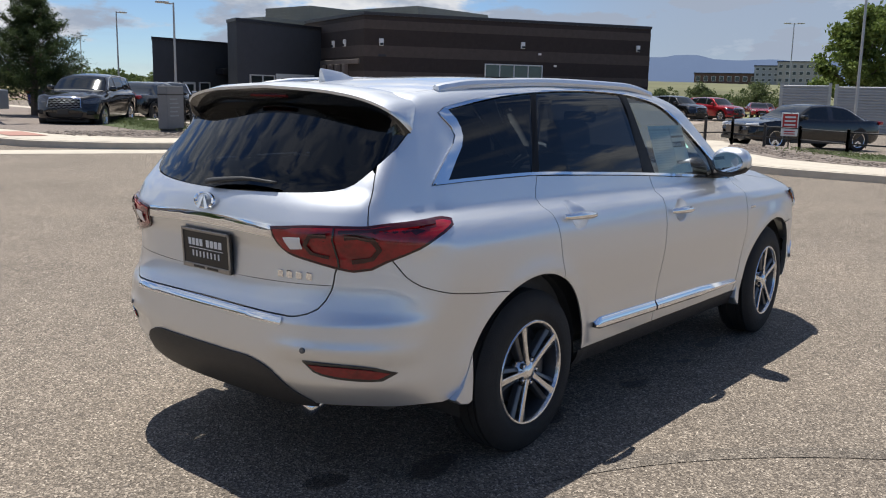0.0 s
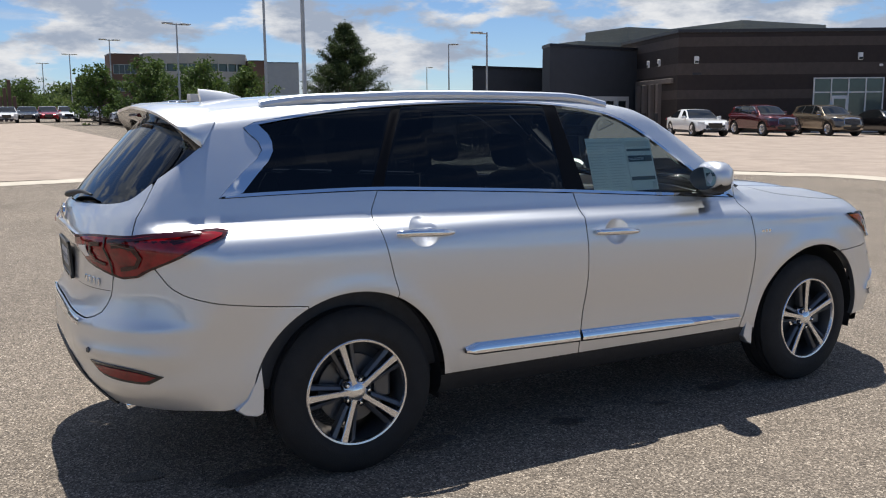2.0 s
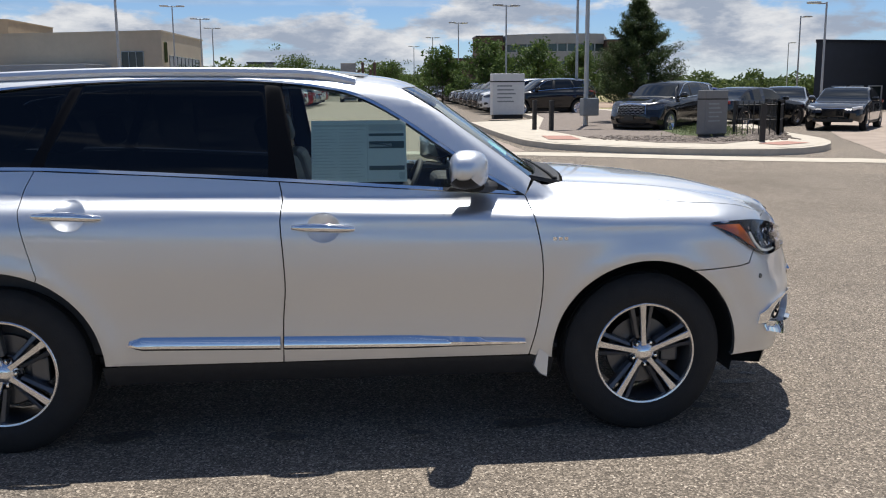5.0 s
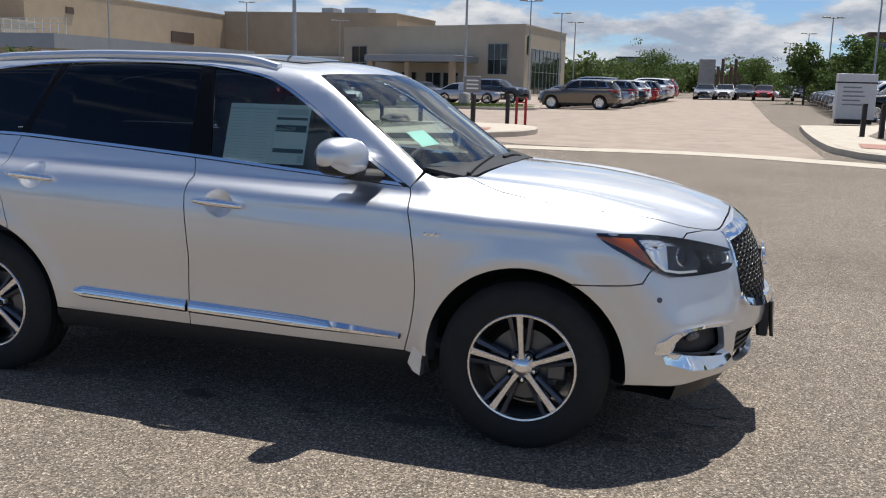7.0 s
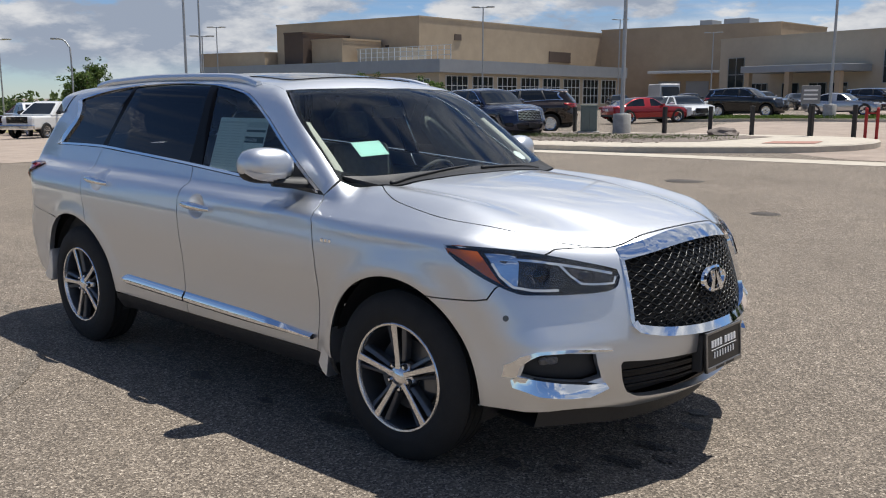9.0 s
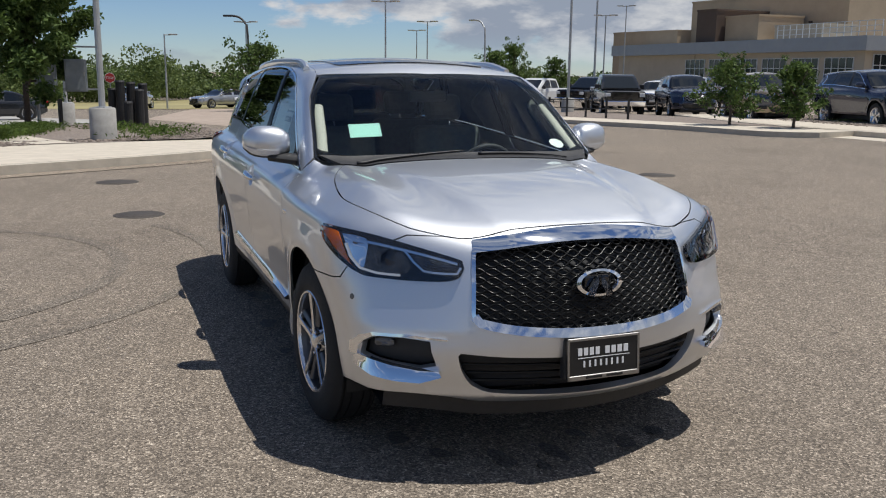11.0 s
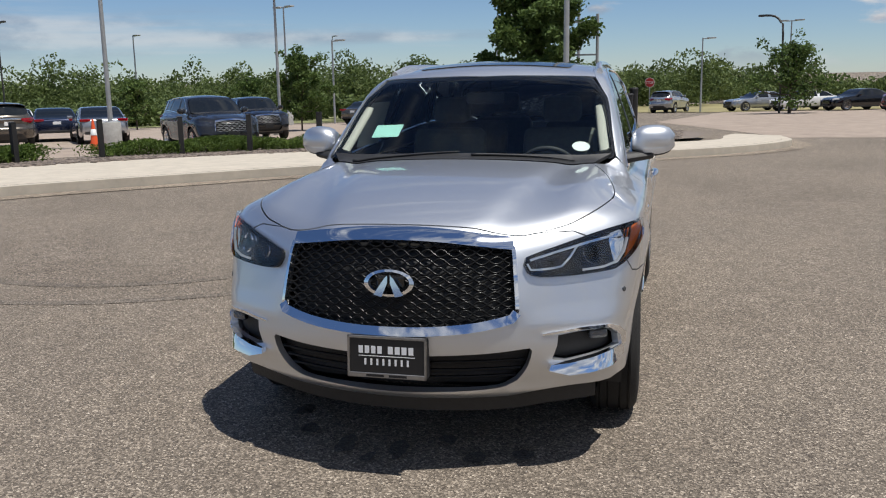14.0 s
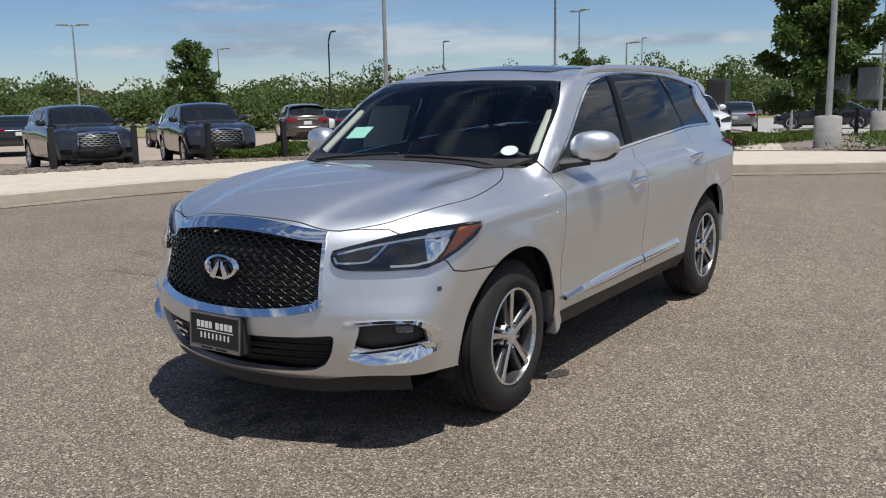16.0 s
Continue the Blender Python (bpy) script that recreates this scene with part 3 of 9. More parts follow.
def grow(loop, look_at, d):
    """The same outline moved outwards by d, on the solid."""
    lp = np.asarray(loop)
    return look_at.lift(shrink(look_at.uv(lp[~np.isnan(lp).any(1)]), -d))


# grille: a dark back, wavy bars, a chrome rim
skin("grille_back", fascia, BLACK, NOSE, [grow(grille_loop, NOSE, 0.01)], "dark back of the grille", mirror=False, offset=-0.055, depth=0)
bars_v, bars_f = [], []
rows = 10
for k in range(rows):
    z0 = 0.655 + 0.30 * k / (rows - 1)
    for ph in (0, math.pi):
        yy = np.linspace(-0.50, 0.50, 141)
        zz = z0 + 0.0135 * np.sin(yy * 2 * math.pi / 0.110 + ph + k * math.pi)
        pts = from_front(np.stack([yy, zz], -1))
        ok = inside(np.array([(y, z) for _, y, z in grille_loop]), np.stack([yy, zz], -1)) & ~np.isnan(pts).any(1)
        run = []
        for p, good in list(zip(pts, ok)) + [(None, False)]:
            if good:
                run.append(p + (-0.022, 0, 0))
            elif run:
                if len(run) > 3:
                    v, f = sweep(run, 0.0048, 5, 1.0)
                    bars_f += [tuple(i + len(bars_v) for i in q) for q in f]
                    bars_v += v
                run = []
part("grille_mesh", mesh_of("grille_mesh", bars_v, bars_f, GRILLEBLACK, True), fascia, None, "gloss black wavy mesh of the grille")


def strip(name, parent, mat, look_at, line, width, offset, label="", mirror=False, taper=None, depth=0.02):
    """A raised band along a line of the skin; width: metres, or one for each point."""
    ln = np.asarray(line)
    uv = look_at.uv(ln)
    t = np.gradient(uv, axis=0)
    t /= np.linalg.norm(t, axis=1, keepdims=True) + 1e-9
    w = np.broadcast_to(width, len(ln))[:, None] / 2
    nrm = np.stack([-t[:, 1], t[:, 0]], -1)
    lp = np.vstack([uv + nrm * w, (uv - nrm * w)[::-1]])
    return skin(name, parent, mat, look_at, [look_at.lift(lp)], label, mirror=mirror, offset=offset, gap=0, depth=depth, step=0.03)


top_line = from_front(curve([(-0.475, 0.951), (-0.22, 0.983), (0.0, 0.992), (0.22, 0.983), (0.475, 0.951)]))
strip("grille_top_trim", fascia, CHROME, NOSE, top_line, 0.046, 0.006, "chrome bar over the grille")
low_line = from_front(curve([(-0.502, 0.690), (-0.485, 0.668), (-0.36, 0.642), (-0.18, 0.628), (0.0, 0.625), (0.18, 0.628), (0.36, 0.642), (0.485, 0.668), (0.502, 0.690)]))
uvl = NOSE.uv(low_line)
tang = np.gradient(uvl, axis=0)
tang /= np.linalg.norm(tang, axis=1, keepdims=True)
side_ = np.stack([-tang[:, 1], tang[:, 0]], -1) * 0.017
vs, fs, ns = panel("grille_bottom_trim", NOSE, [NOSE.lift(np.vstack([uvl + side_, (uvl - side_)[::-1]]))], offset=0.006, gap=0, depth=0.02, step=0.02)
ordl = np.argsort(low_line[:, 1])
vs = [(x + 0.45 * min(0.05, max(0.0, float(np.interp(y, low_line[ordl, 1], low_line[ordl, 2])) + 0.018 - z)), y, z) for x, y, z in vs]
part("grille_bottom_trim", mesh_of("grille_bottom_trim", vs, fs, CHROME, True, None, 35), fascia, None, "chrome band under the grille")
strip("grille_side_trim", fascia, CHROME, NOSE, from_front(curve([(-0.474, 0.94), (-0.482, 0.90), (-0.503, 0.70), (-0.498, 0.68)])), 0.014, 0.006, "", mirror=True)
skin("intake_back", fascia, BLACK, NOSE, [grow(intake_loop, NOSE, 0.012)], "black lower air intake", mirror=False, offset=-0.06, depth=0)
for zz in (0.415, 0.450, 0.485):
    ln = from_front(curve([(-0.50 - (zz - 0.43) * 0.6, zz), (-0.25, zz - 0.003), (0, zz - 0.004), (0.25, zz - 0.003), (0.50 + (zz - 0.43) * 0.6, zz)]))
    v, f = sweep(ln + (-0.04, 0, 0), 0.007, 6)
    part("intake_slat", mesh_of("intake_slat", v, f, GRILLEBLACK), fascia)
skin("fog_pocket", fascia, BLACK, NOSE, [grow(fog_loop, NOSE, 0.01)], "black fog lamp pocket", offset=-0.05, depth=0)
for ring, push in (([(-0.914, 0.495), (-0.915, 0.545), (-0.893, 0.583), (-0.855, 0.603), (-0.75, 0.607), (-0.600, 0.596), (-0.600, 0.589), (-0.75, 0.595), (-0.848, 0.591), (-0.878, 0.570), (-0.896, 0.540), (-0.898, 0.500)], 0.0),
                   ([(-0.906, 0.488), (-0.904, 0.460), (-0.858, 0.434), (-0.78, 0.424), (-0.696, 0.422), (-0.620, 0.447), (-0.630, 0.468), (-0.70, 0.468), (-0.79, 0.480), (-0.86, 0.494), (-0.896, 0.504)], 0.62)):
    dense = from_front([tuple(np.array(p) + (np.array(q) - np.array(p)) * i / 4) for p, q in zip(ring, ring[1:] + ring[:1]) for i in range(4)])
    vs, fs, ns = panel("fog_trim", NOSE, [dense[~np.isnan(dense).any(1)]], offset=0.008, gap=0.0, depth=0.022, step=0.02)
    vs = [(x + push * max(0.0, 0.490 - z), y - 0.25 * push * max(0.0, 0.490 - z), z) for x, y, z in vs]
    twin("fog_trim", fascia, vs, fs, CHROME, "chrome line over the fog lamp" if not push else "chrome blade under the fog lamp", 50)
fc = from_front([(-0.815, 0.566)])[0]
bml = bm_box((-0.03, -0.042, -0.019), (0.006, 0.042, 0.019), 0.014, 3, Matrix.Translation(tuple(fc + (-0.016, 0.0, 0))) @ Matrix.Rotation(radians(-28), 4, 'Z'))
bml.verts.ensure_lookup_table()
twin("fog_lamp", fascia, [tuple(v.co) for v in bml.verts], [tuple(v.index for v in f.verts) for f in bml.faces], LAMPGLASS, "small clear fog lamp")
bml.free()

# parking sensors and the tow cap
for yz, look_from in (((-0.909, 0.728), from_front), ((-0.40, 0.60), from_front)):
    c = look_from([yz])[0]
    v, f = revolve([(0.0005, 0.003), (0.010, 0.003), (0.012, 0.0), (0.0125, -0.004)], 20)
    nrm = Vector(normals(c[None])[0])
    q = nrm.to_track_quat('Y', 'Z').to_matrix().to_4x4()
    if yz[0] < -0.5:
        twin("parking_sensor", fascia, [tuple(Matrix.Translation(tuple(c)) @ q @ Vector(p)) for p in v], [x[::-1] for x in f], GUNMETAL)

# black lower valance
val = from_front(curve([(0.0, 0.306), (-0.265, 0.308), (-0.458, 0.314), (-0.60, 0.338), (-0.80, 0.345)]))
vlow = val + (-0.06, 0, -0.075)
vv = np.vstack([val + (-0.03, 0, 0.03), vlow, vlow + (-0.25, 0, 0.02)])
nv = len(val)
vall = [tuple(p) for p in vv]
vf = [(i, i + 1, i + 1 + nv, i + nv) for i in range(nv - 1)] + [(i + nv, i + 1 + nv, i + 1 + 2 * nv, i + 2 * nv) for i in range(nv - 1)]
twin("lower_valance", car, vall, vf, BLACK, "black plastic lower valance")

# headlamps
BROWNLAMP = node_mat("smoked_lamp_bowl", (0.16, 0.135, 0.125), 0.2, 0.8, 0.4)


def straight_pts(pts, n=4):
    """A closed outline with straight sides, n points on each."""
    return [tuple(np.array(p) + (np.array(q) - np.array(p)) * i / n) for p, q in zip(pts, pts[1:] + pts[:1]) for i in range(n)]


hl_pts = curve([(-0.957, 0.992), (-0.925, 0.990), (-0.86, 0.982), (-0.769, 0.965), (-0.64, 0.932), (-0.522, 0.896), (-0.518, 0.868), (-0.535, 0.838), (-0.578, 0.818), (-0.70, 0.812), (-0.80, 0.813), (-0.862, 0.818), (-0.893, 0.836), (-0.936, 0.88), (-0.962, 0.935), (-0.957, 0.992)], 0.02)[:-1]
hl_loop = from_front(hl_pts)
hl_loop = hl_loop[~np.isnan(hl_loop).any(1)]
heads = skin("headlight", car, GLOSSBLACK, NOSE, [hl_loop], "headlight with a clear lens and an amber corner", offset=0.004, gap=0, depth=0.01)
heads = (heads[0], heads[1])
skin("amber_reflector", heads, AMBER, NOSE, [from_front(curve([(-0.960, 0.982), (-0.925, 0.978), (-0.918, 0.93), (-0.90, 0.86), (-0.886, 0.842), (-0.93, 0.89), (-0.957, 0.945), (-0.960, 0.982)])[:-1])], "amber corner reflector", offset=0.009, gap=0.001, depth=0.004)
skin("chrome_reflector", heads, CHROME, NOSE, [from_front(curve([(-0.915, 0.972), (-0.84, 0.962), (-0.845, 0.90), (-0.865, 0.835), (-0.885, 0.85), (-0.905, 0.91), (-0.915, 0.972)])[:-1])], "", offset=0.007, gap=0.001, depth=0.004)
skin("lamp_bowl", heads, LAMPGLASS, NOSE, [from_front(straight_pts([(-0.905, 0.948), (-0.80, 0.936), (-0.725, 0.920), (-0.700, 0.868), (-0.72, 0.838), (-0.80, 0.832), (-0.865, 0.842), (-0.893, 0.880)]))], "mirrored lamp bowl", offset=0.0060, gap=0.0, depth=0.003)
skin("inner_bowl", heads, BROWNLAMP, NOSE, [from_front(straight_pts([(-0.690, 0.912), (-0.552, 0.882), (-0.540, 0.860), (-0.650, 0.858), (-0.672, 0.878)]))], "ribbed inner lamp bowl", offset=0.0060, gap=0.0, depth=0.003)
for k in range(4):
    strip("lamp_rib", heads, LAMPGLASS, NOSE, from_front(curve([(-0.672 + 0.006 * k, 0.900 - 0.010 * k), (-0.55, 0.878 - 0.006 * k)])), 0.0028, 0.0095, "", mirror=True, depth=0.004)
strip("lamp_bezel", heads, CHROME, NOSE, from_front(curve([(-0.90, 0.955), (-0.80, 0.943), (-0.66, 0.915), (-0.54, 0.885)])), 0.009, 0.010, "", mirror=True, depth=0.008)
strip("lamp_divider", heads, CHROME, NOSE, from_front(curve([(-0.715, 0.926), (-0.690, 0.885), (-0.66, 0.852), (-0.545, 0.848), (-0.53, 0.872)])), 0.008, 0.010, "", mirror=True, depth=0.008)
# pale, slightly glowing strip stands in for sun glint along the facets
strip("glint_strip", heads, GLINT, NOSE, from_front(curve([(-0.908, 0.935), (-0.897, 0.885), (-0.872, 0.846), (-0.82, 0.832), (-0.74, 0.830)])), 0.009, 0.012, "white lamp strip with a faint painted sun glint", mirror=True, depth=0.006)
for yz, r in (((-0.775, 0.893), 0.042), ((-0.635, 0.878), 0.030)):
    c = from_front([yz])[0]
    nrm = Vector(normals(c[None])[0])
    q = Matrix.Translation(tuple(c)) @ nrm.to_track_quat('Y', 'Z').to_matrix().to_4x4()
    v, f = revolve([(0.001, 0.016), (r * 0.5, 0.013), (r * 0.8, 0.006), (r * 0.95, 0.004)], 24)
    twin("projector_lens", heads, [tuple(q @ Vector(p)) for p in v], [x[::-1] for x in f], LENS if r < 0.04 else GLOSSBLACK)
    v, f = revolve([(r * 0.95, 0.004), (r * 1.03, 0.012), (r * 1.12, 0.004)], 24)
    twin("projector_ring", heads, [tuple(q @ Vector(p)) for p in v], [x[::-1] for x in f], CHROME)
skin("lamp_cover", heads, LENS, NOSE, [hl_loop], "clear lamp cover", offset=0.020, gap=0.0, depth=0.018)

# number plate frames, front and back, with bars for the lettering
def plate(parent, c, facing, w=0.332, h=0.172, lean=0):
    m = Matrix.Translation(c) @ Matrix.Rotation(radians(facing), 4, 'Z') @ Matrix.Rotation(radians(lean), 4, 'X')
    pl = part("number_plate", bm_box((-w / 2, -0.006, -h / 2), (w / 2, 0.006, h / 2), 0.004, 2), parent, PLATEBLACK, "black plate in a dark frame with white bars", m)
    bm = bmesh.new()
    for lo, hi in (((-w / 2, h / 2 - 0.012), (w / 2, h / 2)), ((-w / 2, -h / 2), (w / 2, -h / 2 + 0.020)), ((-w / 2, -h / 2), (-w / 2 + 0.010, h / 2)), ((w / 2 - 0.010, -h / 2), (w / 2, h / 2))):
        bm_box((lo[0], -0.011, lo[1]), (hi[0], -0.004, hi[1]), 0.002, 1, None, bm)
    part("plate_frame", bm, pl, STEEL)
    bars = [(-0.118 + 0.0265 * i, -0.100 + 0.0265 * i, 0.014, 0.044) for i in range(4)] + [(0.006 + 0.0285 * i, 0.026 + 0.0285 * i, 0.014, 0.044) for i in range(4)]
    bars += [(-0.094 + 0.0255 * i, -0.086 + 0.0255 * i, -0.034, -0.008) for i in range(8)]
    bars += [(-0.118, 0.118, 0.002, 0.0045)]
    for x0, x1, z0, z1 in bars:
        part("bar", bm_box((x0, -0.0085, z0), (x1, -0.0055, z1)), pl, PLATEWHITE)
    for x0, x1 in ((-0.085, -0.01), (0.01, 0.085)):
        part("bar", bm_box((x0, -0.0125, -h / 2 + 0.005), (x1, -0.0105, -h / 2 + 0.015)), pl, PLATEBLACK)
    return pl


plate(fascia, (2.492, 0.0, 0.520), 90, lean=-4)
part("plate_bracket", bm_box((2.43, -0.165, 0.43), (2.482, 0.165, 0.60), 0.01, 2), fascia, BLACK)


def emblem(parent, m, s=1.0):
    """An oval ring with two wedges that run up to a point."""
    v, f = [], []
    n = 40
    for i in range(n):
        a = 2 * math.pi * i / n
        for ro, d in ((1.0, 0.0), (0.97, 0.008), (0.80, 0.010), (0.74, 0.0)):
            v.append((0.076 * s * ro * math.cos(a), -d * s, 0.040 * s * ro * math.sin(a)))
    for i in range(n):
        for j in range(3):
            a, b = i * 4 + j, ((i + 1) % n) * 4 + j
            f.append((a, a + 1, b + 1, b)[::-1])
    for sg in (-1, 1):
        k = len(v)
        base = [(sg * 0.004, 0.022), (sg * 0.014, 0.012), (sg * 0.044, -0.034), (sg * 0.020, -0.040), (sg * 0.004, 0.0)]
        v += [(x * s, -0.012 * s, z * s) for x, z in base] + [(x * s, 0, z * s) for x, z in base]
        front = [k + i for i in range(5)]
        f.append(tuple(front if sg > 0 else front[::-1])[::-1])
        f += [(k + i, k + (i + 1) % 5, k + 5 + (i + 1) % 5, k + 5 + i) for i in range(5)]
    return part("emblem", mesh_of("emblem", v, f, CHROME, True, None, 30), parent, None, "chrome oval emblem", m)


emblem(fascia, Matrix.Translation((2.430, 0, 0.812)) @ Matrix.Rotation(radians(90), 4, 'Z') @ Matrix.Rotation(radians(-8), 4, 'X'), 1.42)
part("emblem_pad", bm_box((2.36, -0.06, 0.785), (2.425, 0.06, 0.84), 0.01, 2), fascia, GLOSSBLACK)

# windscreen, cowl and wipers
ws = both(list(from_top(curve([(0.452, 0.0), (0.418, -0.35), (0.355, -0.62)]))) + [p for p in from_front(curve([(-0.70, 1.535), (-0.735, 1.45), (-0.768, 1.303), (-0.792, 1.205)]))] + list(from_top(curve([(0.945, -0.775), (1.03, -0.60), (1.09, -0.3), (1.105, 0.0)]))))
screen_ob = skin("windscreen", car, SCREEN, WIND, [ws], "clear windscreen with a mint paper and a round sticker inside", mirror=False, offset=-0.003, gap=0.002, depth=0.005)[0]
screen_ob.visible_shadow = False
band = both(list(from_top(curve([(0.448, 0.0), (0.414, -0.35), (0.350, -0.632)]))) + [p for p in from_front(curve([(-0.71, 1.535), (-0.745, 1.45), (-0.778, 1.303), (-0.80, 1.200)]))] + list(from_top(curve([(0.95, -0.785), (1.04, -0.60), (1.10, -0.3), (1.115, 0.0)]))))
hole = both(list(from_top(curve([(0.495, 0.0), (0.462, -0.35), (0.405, -0.60)]))) + [p for p in from_front(curve([(-0.690, 1.52), (-0.728, 1.43), (-0.762, 1.303), (-0.778, 1.245)]))] + list(from_top(curve([(0.90, -0.755), (0.98, -0.60), (1.035, -0.3), (1.05, 0.0)]))))
skin("screen_border", car, GLOSSBLACK, WIND, [band, hole], "black printed border of the windscreen", mirror=False, offset=-0.008, gap=0, depth=0.003)
cowl = both(list(from_top(curve([(1.055, 0.0), (1.04, -0.3), (0.99, -0.60), (0.93, -0.78)]))) + list(from_top(curve([(1.09, -0.70), (1.14, -0.45), (1.178, 0.0)]))))
skin("cowl", car, BLACK, TOP, [cowl], "black plastic cowl", mirror=False, offset=0.004, gap=0, depth=0.02)
for y0, y1, x1 in ((-0.62, -0.02, 0.86), (0.05, 0.60, 0.90)):
    pts = from_top(curve([(1.090, y0), (1.072, (y0 + y1) / 2), (1.055, y1)]))
    v, f = sweep(pts + (0.0, 0, 0.012), np.linspace(0.009, 0.004, len(pts)), 6)
    part("wiper", mesh_of("wiper", v, f, BLACK), car)

# side windows, chrome line and black pillars
belt_line = from_side(curve([(0.894, 1.125), (0.3, 1.166), (-0.220, 1.203), (-0.8, 1.238), (-1.284, 1.262), (-1.7, 1.262), (-1.99, 1.257)]))
dlo = np.vstack([belt_line, dlo_top])
inner = SIDE.lift(shrink(SIDE.uv(dlo), 0.017))
skin("window_trim", car, CHROME, SIDE, [dlo, inner], "chrome line round the side windows", offset=0.003, gap=0.0015, depth=0.02)
kick = from_side(curve([(-1.985, 1.262), (-1.933, 1.314), (-1.866, 1.374), (-1.810, 1.417), (-1.783, 1.453), (-1.793, 1.489), (-1.828, 1.523), (-1.845, 1.548)]))
kick_in = from_side(curve([(-1.785, 1.560), (-1.748, 1.520), (-1.735, 1.485), (-1.738, 1.445), (-1.762, 1.405), (-1.82, 1.350), (-1.892, 1.275)]))
skin("quarter_trim", car, CHROME, SIDE, [np.vstack([kick, kick_in])], "", offset=0.006, gap=0.0, depth=0.02)
inner = SIDE.lift(shrink(SIDE.uv(dlo), 0.016))


def slab(poly, a, b):
    """The part of an outline between two slanted lines x = a0 + a1 (z - 1.2), seen from the side."""
    p = [np.asarray(q) for q in poly]
    for (c0, c1), keep in ((a, 1), (b, -1)):
        out = []
        d = [keep * (q[0] - c0 - c1 * (q[2] - 1.2)) for q in p]
        for i in range(len(p)):
            j = (i + 1) % len(p)
            if d[i] >= 0:
                out.append(p[i])
            if d[i] * d[j] < 0:
                out.append(p[i] + (p[j] - p[i]) * d[i] / (d[i] - d[j]))
        p = out
    return np.array(p)


win_q = skin("quarter_window", (quarter[0], quarter[1]), PRIVACY, SIDE, [slab(inner, (-3, 0), (-1.325, 0.46))], "dark tinted quarter window", offset=-0.007, gap=0.003, depth=0.004)
win_r = skin("side_window", (door_r[0], door_r[1]), PRIVACY, SIDE, [slab(inner, (-1.30, 0.46), (-0.25, -0.05))], "dark tinted rear door window", offset=-0.007, gap=0.003, depth=0.004)
win_f = skin("side_window", (door_f[0], door_f[1]), CLEAR, SIDE, [slab(inner, (-0.135, -0.17), (0.655, -0.42))], "clear front door window", offset=-0.007, gap=0.003, depth=0.004)
for w in win_q + win_r + win_f:
    w.visible_shadow = True
skin("pillar_cover", car, PILLARBLACK, SIDE, [slab(inner, (-1.345, 0.46), (-1.285, 0.46))], "", offset=-0.005, gap=0, depth=0.01)
skin("pillar_cover", car, PILLARBLACK, SIDE, [slab(inner, (-0.265, -0.05), (-0.135, -0.17))], "", offset=-0.004, gap=0, depth=0.01)
skin("mirror_sail", car, BLACK, SIDE, [slab(inner, (0.645, -0.42), (3, 0))], "", offset=-0.003, gap=0, depth=0.01)

# door handles, mouldings, sills
for hd, drs in zip(HANDLES, (door_r, door_f)):
    x0, z0, x1, z1 = hd
    line = from_side(curve([(x0 - 0.006, z0), ((x0 + x1) / 2, (z0 + z1) / 2 + 0.004), (x1 + 0.006, z1)], 0.012))
    arch_ = np.sin(np.linspace(0.10, math.pi - 0.10, len(line)))
    ps = line + np.stack([0 * arch_, -0.034 * arch_ ** 0.4 + 0.004, 0 * arch_], -1)
    v, f = sweep(ps, 0.008 + 0.013 * arch_ ** 0.6, 12, 1.0)
    twin("door_handle", (drs[0], drs[1]), v, f, CHROME, "chrome door handle")
    vs = []
    rings_ = (1.06, 1.0, 0.93, 0.82, 0.66, 0.48, 0.28, 0.02)
    for rr in rings_:
        e = bowl_edge(hd, rr)
        e[:, 1] += 0.001 + 0.034 * max(0.0, 1 - rr ** 2)
        vs += [tuple(p) for p in e]
    fs = [(i * 40 + j, i * 40 + (j + 1) % 40, (i + 1) * 40 + (j + 1) % 40, (i + 1) * 40 + j)[::-1] for i in range(len(rings_) - 1) for j in range(40)]
    twin("handle_bowl", (drs[0], drs[1]), vs, fs, PAINT, "hollow silver bowl behind the handle", 80)
for xs, drs in ((((-0.897, 0.494), (-0.232, 0.4785)), door_r), (((-0.215, 0.478), (0.886, 0.455)), door_f)):
    n = 24
    vs, fs = [], []
    for i in range(n + 1):
        t = i / n
        x, z = xs[0][0] + (xs[1][0] - xs[0][0]) * t, xs[0][1] + (xs[1][1] - xs[0][1]) * t
        y = from_side([(x, z)])[0][1]
        fade = min(1, (x + 0.897) / 0.10 + 0.45, (0.886 - x) / 0.9 + 0.42)
        for dz, dy in ((-0.028, 0.002), (-0.027, -0.012), (-0.017, -0.021), (0.003, -0.022), (0.032, -0.004), (0.033, 0.004)):
            vs.append((x, y + dy, z + dz * fade))
    fs = [(i * 6 + j, i * 6 + j + 1, (i + 1) * 6 + j + 1, (i + 1) * 6 + j) for i in range(n) for j in range(2, 5)]
    twin("moulding", (drs[0], drs[1]), vs, [q[::-1] for q in fs], CHROME, "chrome moulding low on the door")
    fs = [(i * 6 + j, i * 6 + j + 1, (i + 1) * 6 + j + 1, (i + 1) * 6 + j) for i in range(n) for j in range(0, 2)] + [(0, 1, 2, 3, 4, 5)[::-1], tuple(n * 6 + j for j in range(6))]
    twin("moulding_edge", (drs[0], drs[1]), vs, [q[::-1] for q in fs], BLACK)
sill = from_side(curve([(-1.02, 0.386), (0.0, 0.381), (1.02, 0.380)]))
n = len(sill)
vs = [tuple(p + d) for d in ((0, 0.006, 0.0), (0, 0.012, -0.035), (0, 0.05, -0.095), (0, 0.18, -0.11)) for p in sill]
